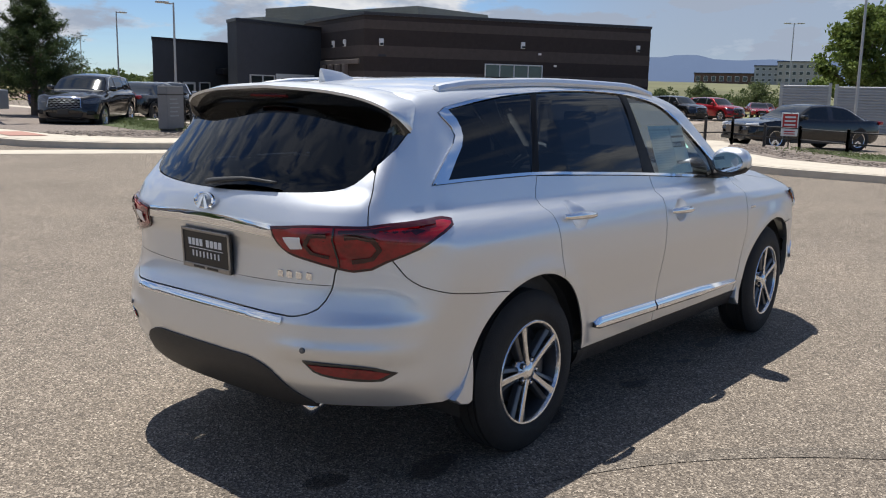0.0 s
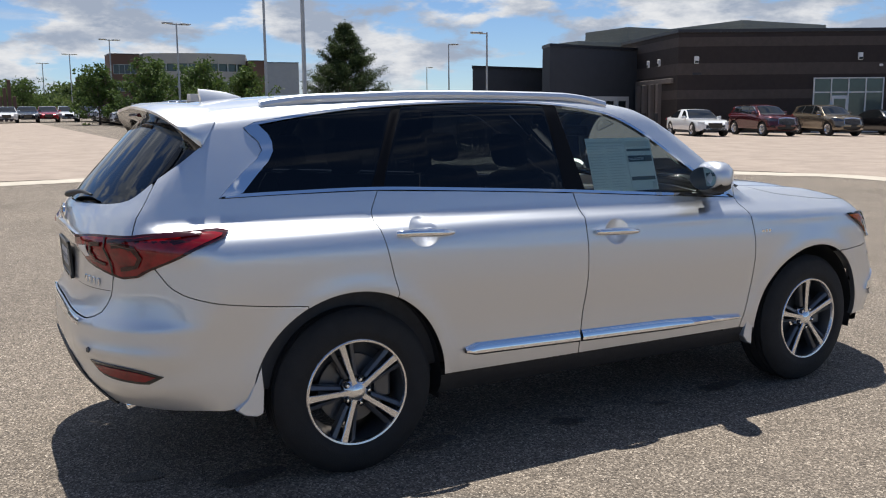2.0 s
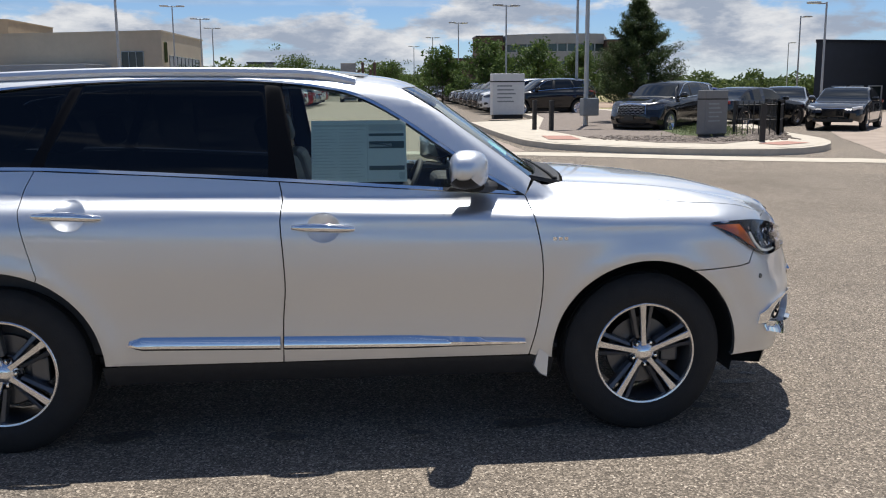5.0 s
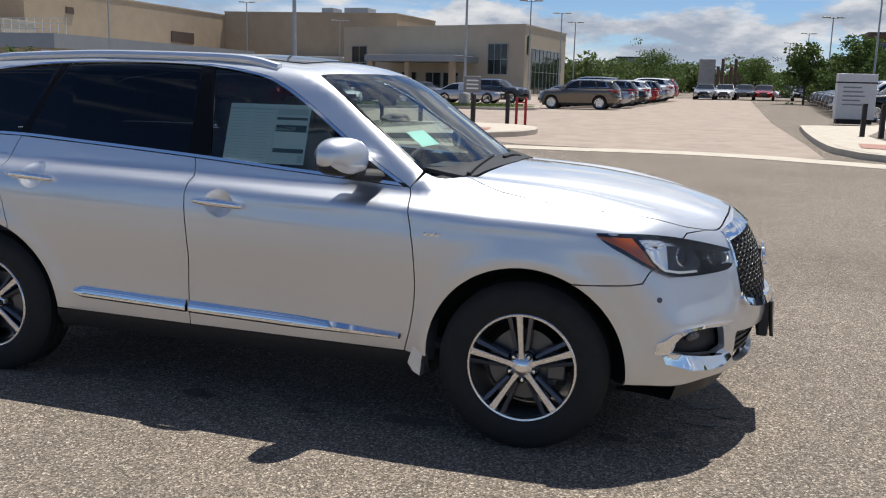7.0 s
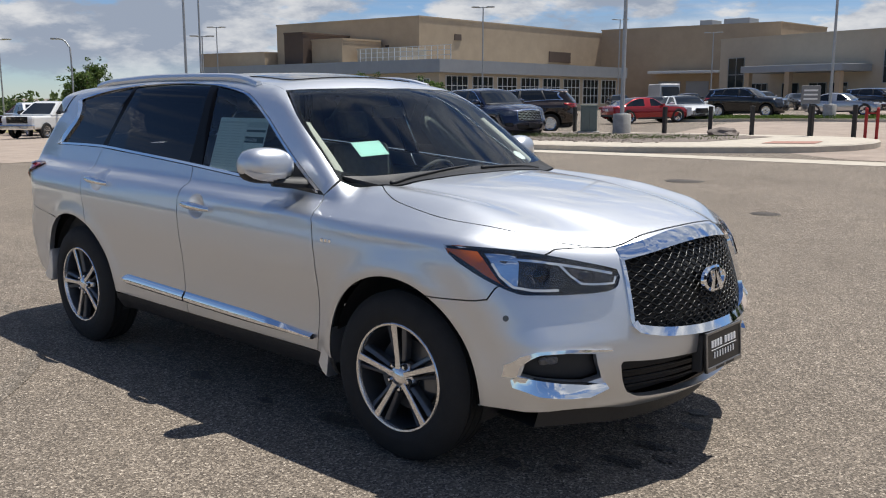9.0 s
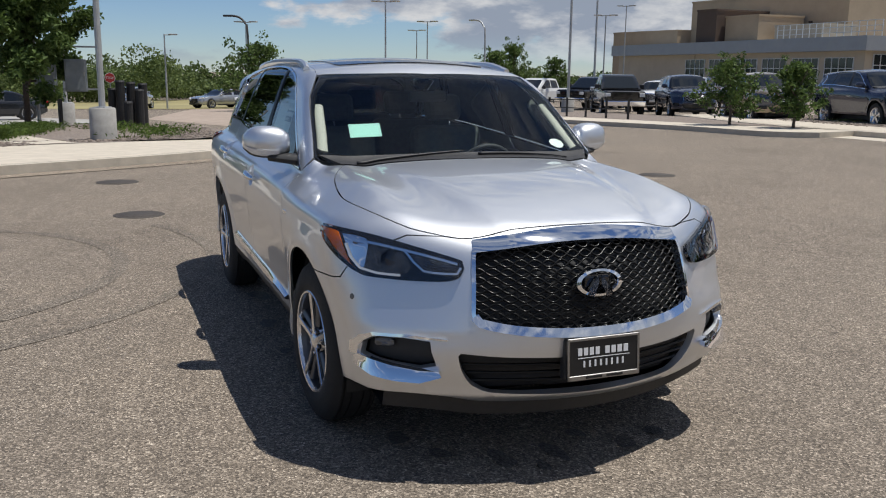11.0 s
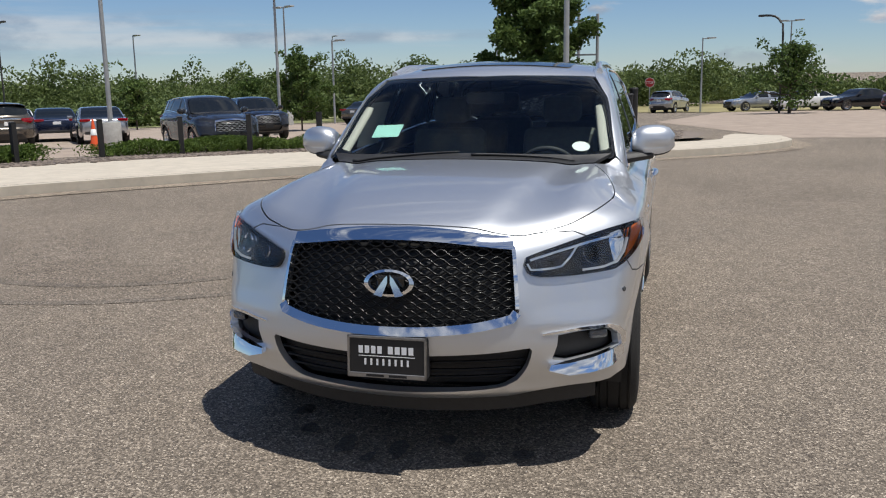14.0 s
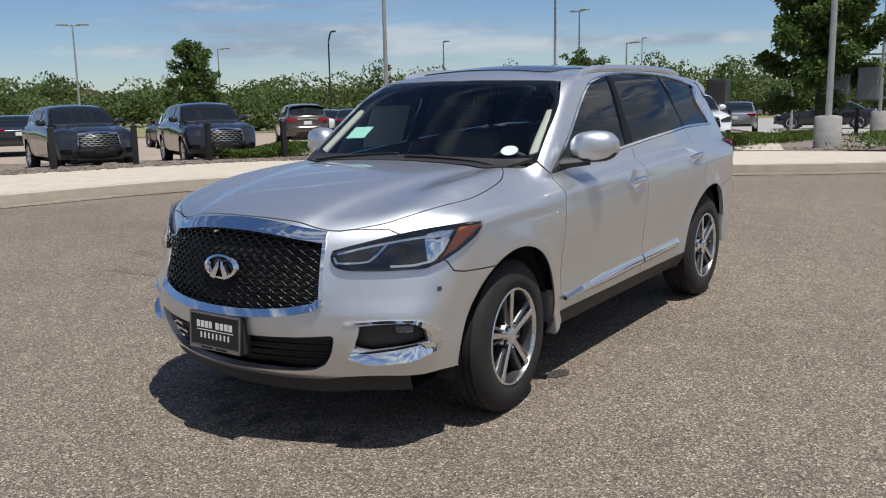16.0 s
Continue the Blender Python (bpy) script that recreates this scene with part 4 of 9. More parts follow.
fs = [(k * n + i, k * n + i + 1, (k + 1) * n + i + 1, (k + 1) * n + i) for k in range(3) for i in range(n - 1)]
twin("sill", car, vs, [q[::-1] for q in fs], BLACK, "black plastic sill")

# mud flaps behind the wheels
for loop, y0 in (([(-1.880, 0.560), (-1.905, 0.500), (-1.945, 0.420), (-1.995, 0.378), (-1.960, 0.352), (-1.905, 0.340), (-1.880, 0.350), (-1.872, 0.45)], -0.925), ([(1.010, 0.520), (0.975, 0.490), (0.945, 0.400), (0.925, 0.335), (0.955, 0.295), (0.990, 0.278), (1.000, 0.40)], -0.925)):
    n = len(loop)
    c = np.mean(loop, axis=0)
    vs = [(x, y0 - 0.012 - 0.05 * max(0.0, 0.42 - z), z) for x, z in loop] + [(c[0] + (x - c[0]) * 0.92, y0 - 0.020 - 0.05 * max(0.0, 0.42 - z), c[1] + (z - c[1]) * 0.94) for x, z in loop] + [(x + 0.01, y0 + 0.14, z) for x, z in loop]
    fs = [tuple(range(n, 2 * n)), tuple(range(2 * n, 3 * n))[::-1]]
    fs += [(i, (i + 1) % n, n + (i + 1) % n, n + i) for i in range(n)] + [(i, 2 * n + i, 2 * n + (i + 1) % n, (i + 1) % n) for i in range(n)]
    twin("mud_flap", car, vs, fs, PAINT, "silver mud flap", 30)

# tailgate, back glass, spoiler
tg_low = from_back(curve([(0.0, 0.766), (-0.25, 0.764), (-0.475, 0.760), (-0.555, 0.762), (-0.626, 0.795), (-0.662, 0.867), (-0.672, 0.936)]))
tg_side = np.vstack([tg_low, from_back(curve([(-0.70, 1.02), (-0.783, 1.122)])), tail_seam[::-1][:8]])
glass_low = from_back(curve([(-0.700, 1.33), (-0.665, 1.275), (-0.60, 1.247), (-0.45, 1.233), (-0.184, 1.223), (0.0, 1.221)]))
tg_edge = [p for p in tg_side if p[2] < 1.335]
tailgate = skin("tailgate", car, PAINT, TAIL, [both(tg_edge + list(glass_low))], "silver tailgate", mirror=False)[0]
gl = both(list(glass_low[::-1]) + list(from_back(curve([(-0.705, 1.345), (-0.710, 1.40), (-0.688, 1.46), (-0.645, 1.53), (-0.58, 1.575), (-0.3, 1.605), (0.0, 1.613)]))))
skin("rear_window", tailgate, PRIVACY, TAIL, [gl], "dark tinted rear window", mirror=False, offset=-0.004, gap=0.002, depth=0.005)
gl_in = both(list(from_back(curve([(0.0, 1.262), (-0.184, 1.264), (-0.45, 1.274), (-0.58, 1.29), (-0.63, 1.33), (-0.625, 1.42), (-0.57, 1.50), (-0.3, 1.54), (0.0, 1.55)]))))
skin("rear_window_border", tailgate, GLOSSBLACK, TAIL, [gl, gl_in], "", mirror=False, offset=-0.009, gap=0.003, depth=0.002)
rear_bar = from_back(curve([(-0.425, 1.083), (-0.2, 1.093), (0.0, 1.096), (0.2, 1.093), (0.425, 1.083)]))
strip("tailgate_trim", tailgate, CHROME, TAIL, rear_bar, 0.044, 0.010, "chrome bar across the tailgate")
emblem(tailgate, Matrix.Translation((-2.524, 0, 1.168)) @ Matrix.Rotation(radians(-90), 4, 'Z') @ Matrix.Rotation(radians(-12), 4, 'X'), 0.92)
plate(tailgate, (-2.520, 0.0, 0.955), -90, lean=3)
for i in range(4):
    c = from_back([(-0.44 - 0.044 * i, 0.915)])[0]
    part("badge_bar", bm_box((-0.004, -0.016, -0.016), (0.003, 0.016, 0.016), 0.003, 1), tailgate, CHROME, "", Matrix.Translation(tuple(c)))
strip("tailgate_crease", tailgate, GUNMETAL, TAIL, from_back(curve([(-0.66, 0.886), (-0.40, 0.880), (0.0, 0.872), (0.40, 0.880), (0.66, 0.886)])), 0.003, 0.0006, "", depth=0.001)
v, f = sweep(from_back(curve([(0.02, 1.236), (-0.18, 1.262), (-0.36, 1.258)], 0.04)) + (-0.028, 0, 0.006), [0.018, 0.020, 0.018, 0.015, 0.013, 0.012, 0.010, 0.009, 0.008, 0.007][:len(from_back(curve([(0.02, 1.236), (-0.18, 1.262), (-0.36, 1.258)], 0.04)))], 8, 0.8)
part("rear_wiper", mesh_of("rear_wiper", v, f, BLACK), tailgate, None, "black rear wiper")

skin("corner_filler", tailgate, GLOSSBLACK, SIDE, [from_side(curve([(-2.010, 1.510), (-2.070, 1.452), (-2.128, 1.412), (-2.205, 1.350), (-2.260, 1.350), (-2.185, 1.450), (-2.090, 1.545), (-2.010, 1.510)])[:-1])], "black corner beside the back glass", offset=-0.009, gap=0, depth=0.004)
# the spoiler runs out over the back glass and turns down at its ends into the corner of the body
edge_x = spline((0.0, -2.200), (0.4, -2.195), (0.62, -2.175), (0.78, -2.140), (0.90, -2.090), (1.0, -2.036))
edge_y = spline((0.0, 0.0), (0.4, 0.335), (0.62, 0.535), (0.78, 0.650), (0.90, 0.703), (1.0, 0.716))
edge_z = spline((0.0, 1.650), (0.4, 1.636), (0.62, 1.612), (0.78, 1.575), (0.90, 1.528), (1.0, 1.480))
foot_x = spline((0.0, -1.950), (0.62, -1.950), (0.80, -1.958), (0.92, -1.985), (1.0, -2.028))
foot_y = spline((0.0, 0.0), (0.4, 0.335), (0.62, 0.520), (0.80, 0.665), (0.92, 0.690), (1.0, 0.716))
foot_z = spline((0.0, 1.66), (0.80, 1.585), (0.92, 1.545), (1.0, 1.480))
us = np.linspace(-1, 1, 57)
ea = np.abs(us)
roofs = from_top(np.stack([0 * us - 1.950, np.minimum(foot_y(ea), 0.60)], -1))[:, 2] + 0.002
unders = from_back(np.stack([np.sign(us) * np.minimum(edge_y(ea), 0.655), edge_z(ea) - 0.075 + 0.02 * ea], -1))
rows_v = []
for kind in range(7):
    for onroof, under, u in zip(roofs, unders, us):
        e, sg = np.array([abs(u)]), (1 if u > 0 else -1)
        tip = np.array((edge_x(e)[0], sg * edge_y(e)[0], edge_z(e)[0]))
        fx, fy = foot_x(e)[0], foot_y(e)[0]
        k = np.clip((abs(u) - 0.62) / 0.18, 0, 1)
        base = np.array((fx, sg * fy, onroof * (1 - k) + foot_z(e)[0] * k))
        out = np.array((0, sg * max(0.0, abs(u) - 0.7) * 0.03, 0.010 * (1 - abs(u) ** 4)))
        under = under if not np.isnan(under).any() else tip + (0.03, 0, -0.03)
        p = (base, base * 0.6 + tip * 0.4 + out, base * 0.2 + tip * 0.8 + out, tip, tip + (0.002, 0, -0.012), tip * 0.8 + under * 0.2 + (0, 0, -0.012), under + (0.01, 0, 0))[kind]
        rows_v.append(tuple(p))
m = len(us)
fs_top = [(k * m + i, k * m + i + 1, (k + 1) * m + i + 1, (k + 1) * m + i) for k in range(4) for i in range(m - 1)]
fs_low = [(k * m + i, k * m + i + 1, (k + 1) * m + i + 1, (k + 1) * m + i) for k in range(4, 6) for i in range(m - 1)]
spoiler = part("spoiler", mesh_of("spoiler", rows_v, fs_top, PAINT, True, None, 50), tailgate, None, "silver roof spoiler with a dark underside")
part("spoiler_underside", mesh_of("spoiler_underside", rows_v, fs_low, GLOSSBLACK, True), spoiler, None, "gloss black spoiler underside")
part("brake_light", bm_box((-2.186, -0.12, 1.598), (-2.160, 0.12, 1.612), 0.004, 1), spoiler, REDDARK, "red high brake light")

# back lamps
lamp_pts = np.vstack([from_back(curve([(-0.418, 1.101), (-0.60, 1.117), (-0.78, 1.123)])), from_side(curve([(-2.30, 1.128), (-2.15, 1.133), (-2.02, 1.136), (-1.985, 1.128)])), from_side(curve([(-2.01, 1.108), (-2.12, 1.07), (-2.22, 1.02)])), from_back(curve([(-0.83, 0.982), (-0.79, 0.953), (-0.735, 0.943), (-0.606, 0.970), (-0.481, 1.000), (-0.44, 1.045), (-0.418, 1.101)]))[:-1]])
tails = skin("tail_lamp", car, REDDEEP, TAIL, [lamp_pts], "smoked red wraparound tail lamp", offset=0.010, gap=0, depth=0.02)
tails = (tails[0], tails[1])
skin("red_lens", tails, REDLENS, TAIL, [grow(lamp_pts, TAIL, -0.010)], "bright red lens", offset=0.0125, gap=0, depth=0.002)


strip("lamp_seam", tails, GLOSSBLACK, TAIL, from_back(curve([(-0.684, 1.112), (-0.682, 1.03), (-0.690, 0.958)])), 0.006, 0.0190, "", mirror=True, depth=0.003)
strip("lamp_band", tails, REDDEEP, TAIL, from_back(curve([(-0.66, 1.085), (-0.60, 1.080), (-0.575, 1.05), (-0.59, 1.015), (-0.655, 1.0)])), 0.016, 0.0185, "dark band inside the lens", mirror=True, depth=0.003)
strip("lamp_band", tails, REDDEEP, TAIL, from_back(curve([(-0.72, 1.082), (-0.76, 1.086), (-0.80, 1.075), (-0.815, 1.04), (-0.79, 1.0), (-0.73, 0.985)])), 0.018, 0.0185, "dark band inside the lens", mirror=True, depth=0.003)
strip("lamp_band", tails, REDDEEP, TAIL, np.vstack([from_back(curve([(-0.70, 1.098), (-0.80, 1.106)])), from_side(curve([(-2.26, 1.114), (-2.10, 1.120)]))]), 0.010, 0.0185, "", mirror=True, depth=0.003)
skin("reverse_lens", tails, WHITELENS, TAIL, [from_back(straight_pts([(-0.488, 1.070), (-0.562, 1.074), (-0.560, 1.034), (-0.505, 1.026)]))], "white reversing lens", offset=0.0190, gap=0, depth=0.002)

# rear bumper
rb_low = np.vstack([from_side(curve([(-1.921, 0.385), (-2.035, 0.375)])), from_back(curve([(-0.88, 0.39), (-0.75, 0.395), (-0.58, 0.385), (-0.30, 0.360), (0.0, 0.355)]))])
rb_half = list(tg_low) + list(from_back(curve([(-0.70, 1.00), (-0.80, 1.0)]))) + list(lamp_low[-2:]) + list(bumper_back) + list(arch_back_rear) + list(rb_low)
rear_bumper = skin("rear_bumper", car, PAINT, TAIL, [both(rb_half)], "silver rear bumper", mirror=False, depth=0.03)[0]
v_half = from_back(curve([(0.0, 0.566), (-0.20, 0.566), (-0.33, 0.563), (-0.43, 0.525), (-0.50, 0.445), (-0.56, 0.40), (-0.57, 0.375), (-0.3, 0.350), (0.0, 0.345)]))
skin("rear_valance", rear_bumper, BLACK, TAIL, [both(v_half)], "black plastic rear valance", mirror=False, offset=0.006, gap=0, depth=0.03)
strip("step_trim", rear_bumper, CHROME, TAIL, from_back(curve([(-0.50, 0.738), (-0.25, 0.744), (0.0, 0.746), (0.25, 0.744), (0.50, 0.738)])), 0.026, 0.008, "chrome step plate")
skin("reflector_pocket", rear_bumper, GLOSSBLACK, TAIL, [from_back(curve([(-0.590, 0.592), (-0.72, 0.588), (-0.83, 0.574), (-0.875, 0.549), (-0.84, 0.518), (-0.70, 0.524), (-0.62, 0.545), (-0.590, 0.592)])[:-1])], "", offset=0.005, gap=0, depth=0.012, step=0.02)
skin("reflector", rear_bumper, REDLENS, TAIL, [from_back(curve([(-0.611, 0.578), (-0.72, 0.576), (-0.81, 0.566), (-0.858, 0.549), (-0.83, 0.528), (-0.70, 0.535), (-0.63, 0.552), (-0.611, 0.578)])[:-1])], "red reflector", offset=0.009, gap=0, depth=0.01, step=0.02)
c = from_back([(-0.60, 0.635)])[0]
nrm = Vector(normals(c[None])[0])
q = Matrix.Translation(tuple(c)) @ nrm.to_track_quat('Y', 'Z').to_matrix().to_4x4()
v, f = revolve([(0.0005, 0.003), (0.010, 0.003), (0.012, 0.0), (0.0125, -0.004)], 20)
twin("parking_sensor", rear_bumper, [tuple(q @ Vector(p)) for p in v], [x[::-1] for x in f], GUNMETAL)
bmu = bm_box((-1.95, -0.62, 0.27), (2.1, 0.62, 0.37), 0.03, 2)
part("underbody", bmu, car, BLACK)
v, f = sweep([(-2.1, -0.42, 0.33), (-2.28, -0.44, 0.33), (-2.36, -0.45, 0.32)], 0.03, 16)
part("exhaust", mesh_of("exhaust", v, f, CHROME), car)

# roof: glass, rails, fin
sun_loop = both(list(from_top(curve([(0.20, 0.0), (0.19, -0.30), (0.165, -0.46), (0.12, -0.48), (-0.60, -0.48), (-0.64, -0.46), (-0.64, 0.0)]))))
skin("sunroof", roof, GLOSSBLACK, TOP, [sun_loop], "black glass sunroof", mirror=False, offset=0.006, gap=0, depth=0.012)
rail = from_top(curve([(0.13, -0.655), (0.02, -0.640), (-0.5, -0.622), (-1.2, -0.612), (-1.62, -0.600), (-1.74, -0.593)], 0.06))
lift = 0.016 * np.clip(np.minimum((rail[0, 0] - rail[:, 0]) / 0.22, (rail[:, 0] - rail[-1, 0]) / 0.22), 0, 1) ** 0.6
v, f = sweep(rail + np.stack([0 * lift, 0 * lift, lift], -1), 0.021, 8, 1.1)
twin("roof_rail", roof, v, f, PAINT, "silver roof rail")
vs = []
for t, w in ((0, 0.008), (0.35, 0.024), (0.7, 0.030), (1, 0.024)):
    x = -1.66 - 0.20 * t
    z = from_top([(x, 0)])[0][2] - 0.004
    h = 0.008 + 0.056 * t**0.65
    vs += [(x, -w, z), (x - 0.01 * t, -w * 0.35, z + h * 0.8), (x - 0.012 * t, 0, z + h), (x - 0.01 * t, w * 0.35, z + h * 0.8), (x, w, z)]
fs = [(i * 5 + j, i * 5 + j + 1, (i + 1) * 5 + j + 1, (i + 1) * 5 + j) for i in range(3) for j in range(4)] + [(15, 16, 17, 18, 19)]
part("roof_fin", mesh_of("roof_fin", vs, fs, PAINT, True, None, 60), roof, None, "silver shark fin aerial")

# door mirrors
mv, mf = [], []
secs = 9
for i in range(secs):
    t = i / (secs - 1)
    y = -0.880 - 0.228 * t
    s = (0.62, 0.85, 0.96, 1.0, 1.0, 0.98, 0.92, 0.78, 0.42)[i]
    for k in range(20):
        a = 2 * math.pi * k / 20
        cx, cz = math.cos(a), math.sin(a)
        rx = 0.100 if cx > 0 else 0.075
        mv.append((0.632 - 0.05 * t + s * rx * math.copysign(abs(cx) ** 0.74, cx), y, 1.250 + 0.006 * t + s * (0.088 if cz > 0 else 0.080) * math.copysign(abs(cz) ** 0.74, cz)))
for i in range(secs - 1):
    for k in range(20):
        a, b = i * 20 + k, i * 20 + (k + 1) % 20
        mf.append((a, b, b + 20, a + 20))
mf += [tuple(range(20))[::-1], tuple((secs - 1) * 20 + k for k in range(20))]
mirrors = twin("door_mirror", car, mv, mf, PAINT, "silver door mirror with a clear turn lamp", 75)
sel = [(i * 20 + k, i * 20 + k + 1, i * 20 + k + 21, i * 20 + k + 20) for i in range(secs - 1) for k in range(12, 18)]
low_ids = sorted({i for q in sel for i in q})
low_at = {i: k for k, i in enumerate(low_ids)}
twin("mirror_base", mirrors, [(mv[i][0] + (mv[i][0] - 0.65) * 0.04, mv[i][1], mv[i][2] - 0.005) for i in low_ids], [tuple(low_at[i] for i in q) for q in sel], BLACK)
sel = [(i * 20 + k, i * 20 + k + 1, i * 20 + k + 21, i * 20 + k + 20) for i in range(2, secs - 1) for k in (17, 18)]
low_ids = sorted({i for q in sel for i in q})
low_at = {i: k for k, i in enumerate(low_ids)}
twin("turn_lamp", mirrors, [(mv[i][0] + 0.005, mv[i][1] - 0.002, mv[i][2] - 0.002) for i in low_ids], [tuple(low_at[i] for i in q) for q in sel], WHITELENS)
arm = sweep([(0.72, -0.83, 1.165), (0.69, -0.90, 1.172), (0.65, -0.98, 1.180)], [0.060, 0.052, 0.045], 10, 0.55)
twin("mirror_arm", mirrors, arm[0], arm[1], BLACK)
gv, gf = revolve([(0.001, 0), (0.06, 0)], 24)
gm = Matrix.Translation((0.528, -0.995, 1.252)) @ Matrix.Diagonal((1, 1.6, 1.0, 1)) @ Matrix.Rotation(radians(90), 4, 'Z')
twin("mirror_glass", mirrors, [tuple(gm @ Vector(p)) for p in gv], gf, CHROME)

# fender badge
for i in range(3):
    c = from_side([(1.012 + 0.026 * i, 0.938)])[0]
    for sy in (1, -1):
        part("badge_bar", bm_box((-0.009, -0.003, -0.009), (0.009, 0.003, 0.009), 0.002, 1), fender[0] if sy > 0 else fender[1], CHROME, "", Matrix.Translation((c[0], c[1] * sy, c[2])))

# ---- wheels ----
def wheel(spin):
    """One wheel, its axle along y, its outer side towards -y."""
    w = new("wheel")
    prof = [(0.232, 0.105), (0.242, 0.112), (0.285, 0.118), (0.335, 0.112), (0.362, 0.098), (0.374, 0.080)]
    for s in (0.065, 0.028, -0.028, -0.065):
        prof += [(0.3775, s + 0.012), (0.3775, s + 0.004), (0.370, s + 0.003), (0.370, s - 0.003), (0.3775, s - 0.004), (0.3775, s - 0.012)]
    prof += [(0.374, -0.080), (0.362, -0.098), (0.335, -0.112), (0.285, -0.118), (0.262, -0.117), (0.258, -0.114), (0.242, -0.112), (0.232, -0.105)]
    v, f = revolve(prof, 72)
    part("tyre", mesh_of("tyre", v, f, RUBBER, True, None, 35), w, None, "black rubber tyre")
    v, f = revolve([(0.240, -0.104), (0.243, -0.112), (0.239, -0.116), (0.231, -0.114), (0.227, -0.106), (0.224, -0.09)], 72)
    part("rim_lip", mesh_of("rim_lip", v, f, ALLOY, True, None, 40), w, None, "bright machined rim edge")
    v, f = revolve([(0.226, -0.10), (0.216, -0.06), (0.205, 0.03), (0.222, 0.10), (0.235, 0.108)], 48)
    part("rim_barrel", mesh_of("rim_barrel", v, f, GUNMETAL, True, None, 40), w)
    for k in range(5):
        a0 = radians(spin + 72 * k)
        for sg, dep, mat, nm in ((0, 0.0, ALLOY, "spoke"), (-1, 0.012, FIN, "spoke_fin"), (1, 0.012, FIN, "spoke_fin")):
            vs = []
            for j, (r, back, off, hw) in enumerate(((0.036, 0.010, 0.0, 0.0150), (0.075, 0.010, 0.023, 0.0125), (0.12, 0.008, 0.031, 0.0130), (0.17, 0.005, 0.039, 0.0140), (0.205, 0.002, 0.045, 0.0155), (0.230, 0.0, 0.050, 0.0170))):
                if sg and j == 0:
                    continue
                er = np.array((math.cos(a0), 0, math.sin(a0)))
                et = np.array((-math.sin(a0), 0, math.cos(a0)))
                hh = hw if not sg else hw * 0.72
                y = -0.113 + back + dep
                lean = 0.010 if sg else 0.0
                rr = r if not sg else math.sqrt(max(r * r - (off * 0.9) ** 2, 0.0001))
                for q, yy in ((-hh, y + 0.034), (-hh, y + 0.004), (-hh + 0.003, y), (hh - 0.003, y), (hh, y + 0.004), (hh, y + 0.034)):
                    vs.append(tuple(er * rr + et * (q + sg * off) + np.array((0, yy + lean * (q * sg / hh + 1) / 2, 0))))
            rows_n = len(vs) // 6
            fs = [(j * 6 + i, j * 6 + (i + 1) % 6, (j + 1) * 6 + (i + 1) % 6, (j + 1) * 6 + i) for j in range(rows_n - 1) for i in range(6)]
            part(nm, mesh_of(nm, vs, fs, mat, False), w)
    v, f = revolve([(0.001, -0.108), (0.030, -0.107), (0.034, -0.104), (0.043, -0.101), (0.052, -0.092), (0.072, -0.070), (0.075, -0.05)], 40)
    part("hub", mesh_of("hub", v, f, ALLOY, True, None, 40), w, None, "alloy hub with a round cap")
    v, f = revolve([(0.001, -0.111), (0.020, -0.110), (0.026, -0.107)], 30)
    part("hub_cap", mesh_of("hub_cap", v, f, CHROME, True), w)
    for k in range(5):
        a = radians(spin + 36 + 72 * k)
        m = Matrix.Translation((0.057 * math.cos(a), 0, 0.057 * math.sin(a)))
        v, f = revolve([(0.014, -0.086), (0.0145, -0.099), (0.012, -0.0995)], 14)
        part("nut_recess", mesh_of("nut_recess", [tuple(m @ Vector(p)) for p in v], f, GLOSSBLACK), w)
        v, f = revolve([(0.0005, -0.104), (0.007, -0.103), (0.009, -0.098), (0.009, -0.085)], 6)
        part("wheel_nut", mesh_of("wheel_nut", [tuple(m @ Vector(p)) for p in v], f, CHROME, False), w)
    v, f = revolve([(0.07, -0.030), (0.160, -0.030), (0.162, -0.026), (0.162, -0.004)], 48)
    part("brake_disc", mesh_of("brake_disc", v, f, GUNMETAL, True, None, 40), w)
    part("brake_caliper", bm_box((0.10, -0.055, -0.06), (0.185, 0.02, 0.06), 0.012, 2), w, GUNMETAL)
    return w


for x, spin, steer in ((-1.45, 108, 0), (1.45, 94, 3)):
    for sy in (-1, 1):
        w = wheel(spin)
        w.parent = car
        w["label"] = "split-spoke alloy wheel with a black tyre"
        w.matrix_basis = Matrix.Translation((x, sy * 0.842, 0.3775)) @ Matrix.Rotation(radians((0 if sy < 0 else 180) + steer), 4, 'Z')
        v, f = revolve([(0.455, -0.10), (0.45, 0.10), (0.30, 0.16), (0.05, 0.16)], 48)
        v = [(a, b * 1.0, c) for a, b, c in v]
        f = [q for q in f if all(v[i][2] > -0.12 for i in q)]
        part("wheel_liner", mesh_of("wheel_liner", v, f, BLACK), car, None, "black wheel arch liner", Matrix.Translation((x - 0.01 if x < 0 else x, sy * 0.80, 0.385)) @ Matrix.Rotation(radians(0 if sy < 0 else 180), 4, 'Z'))

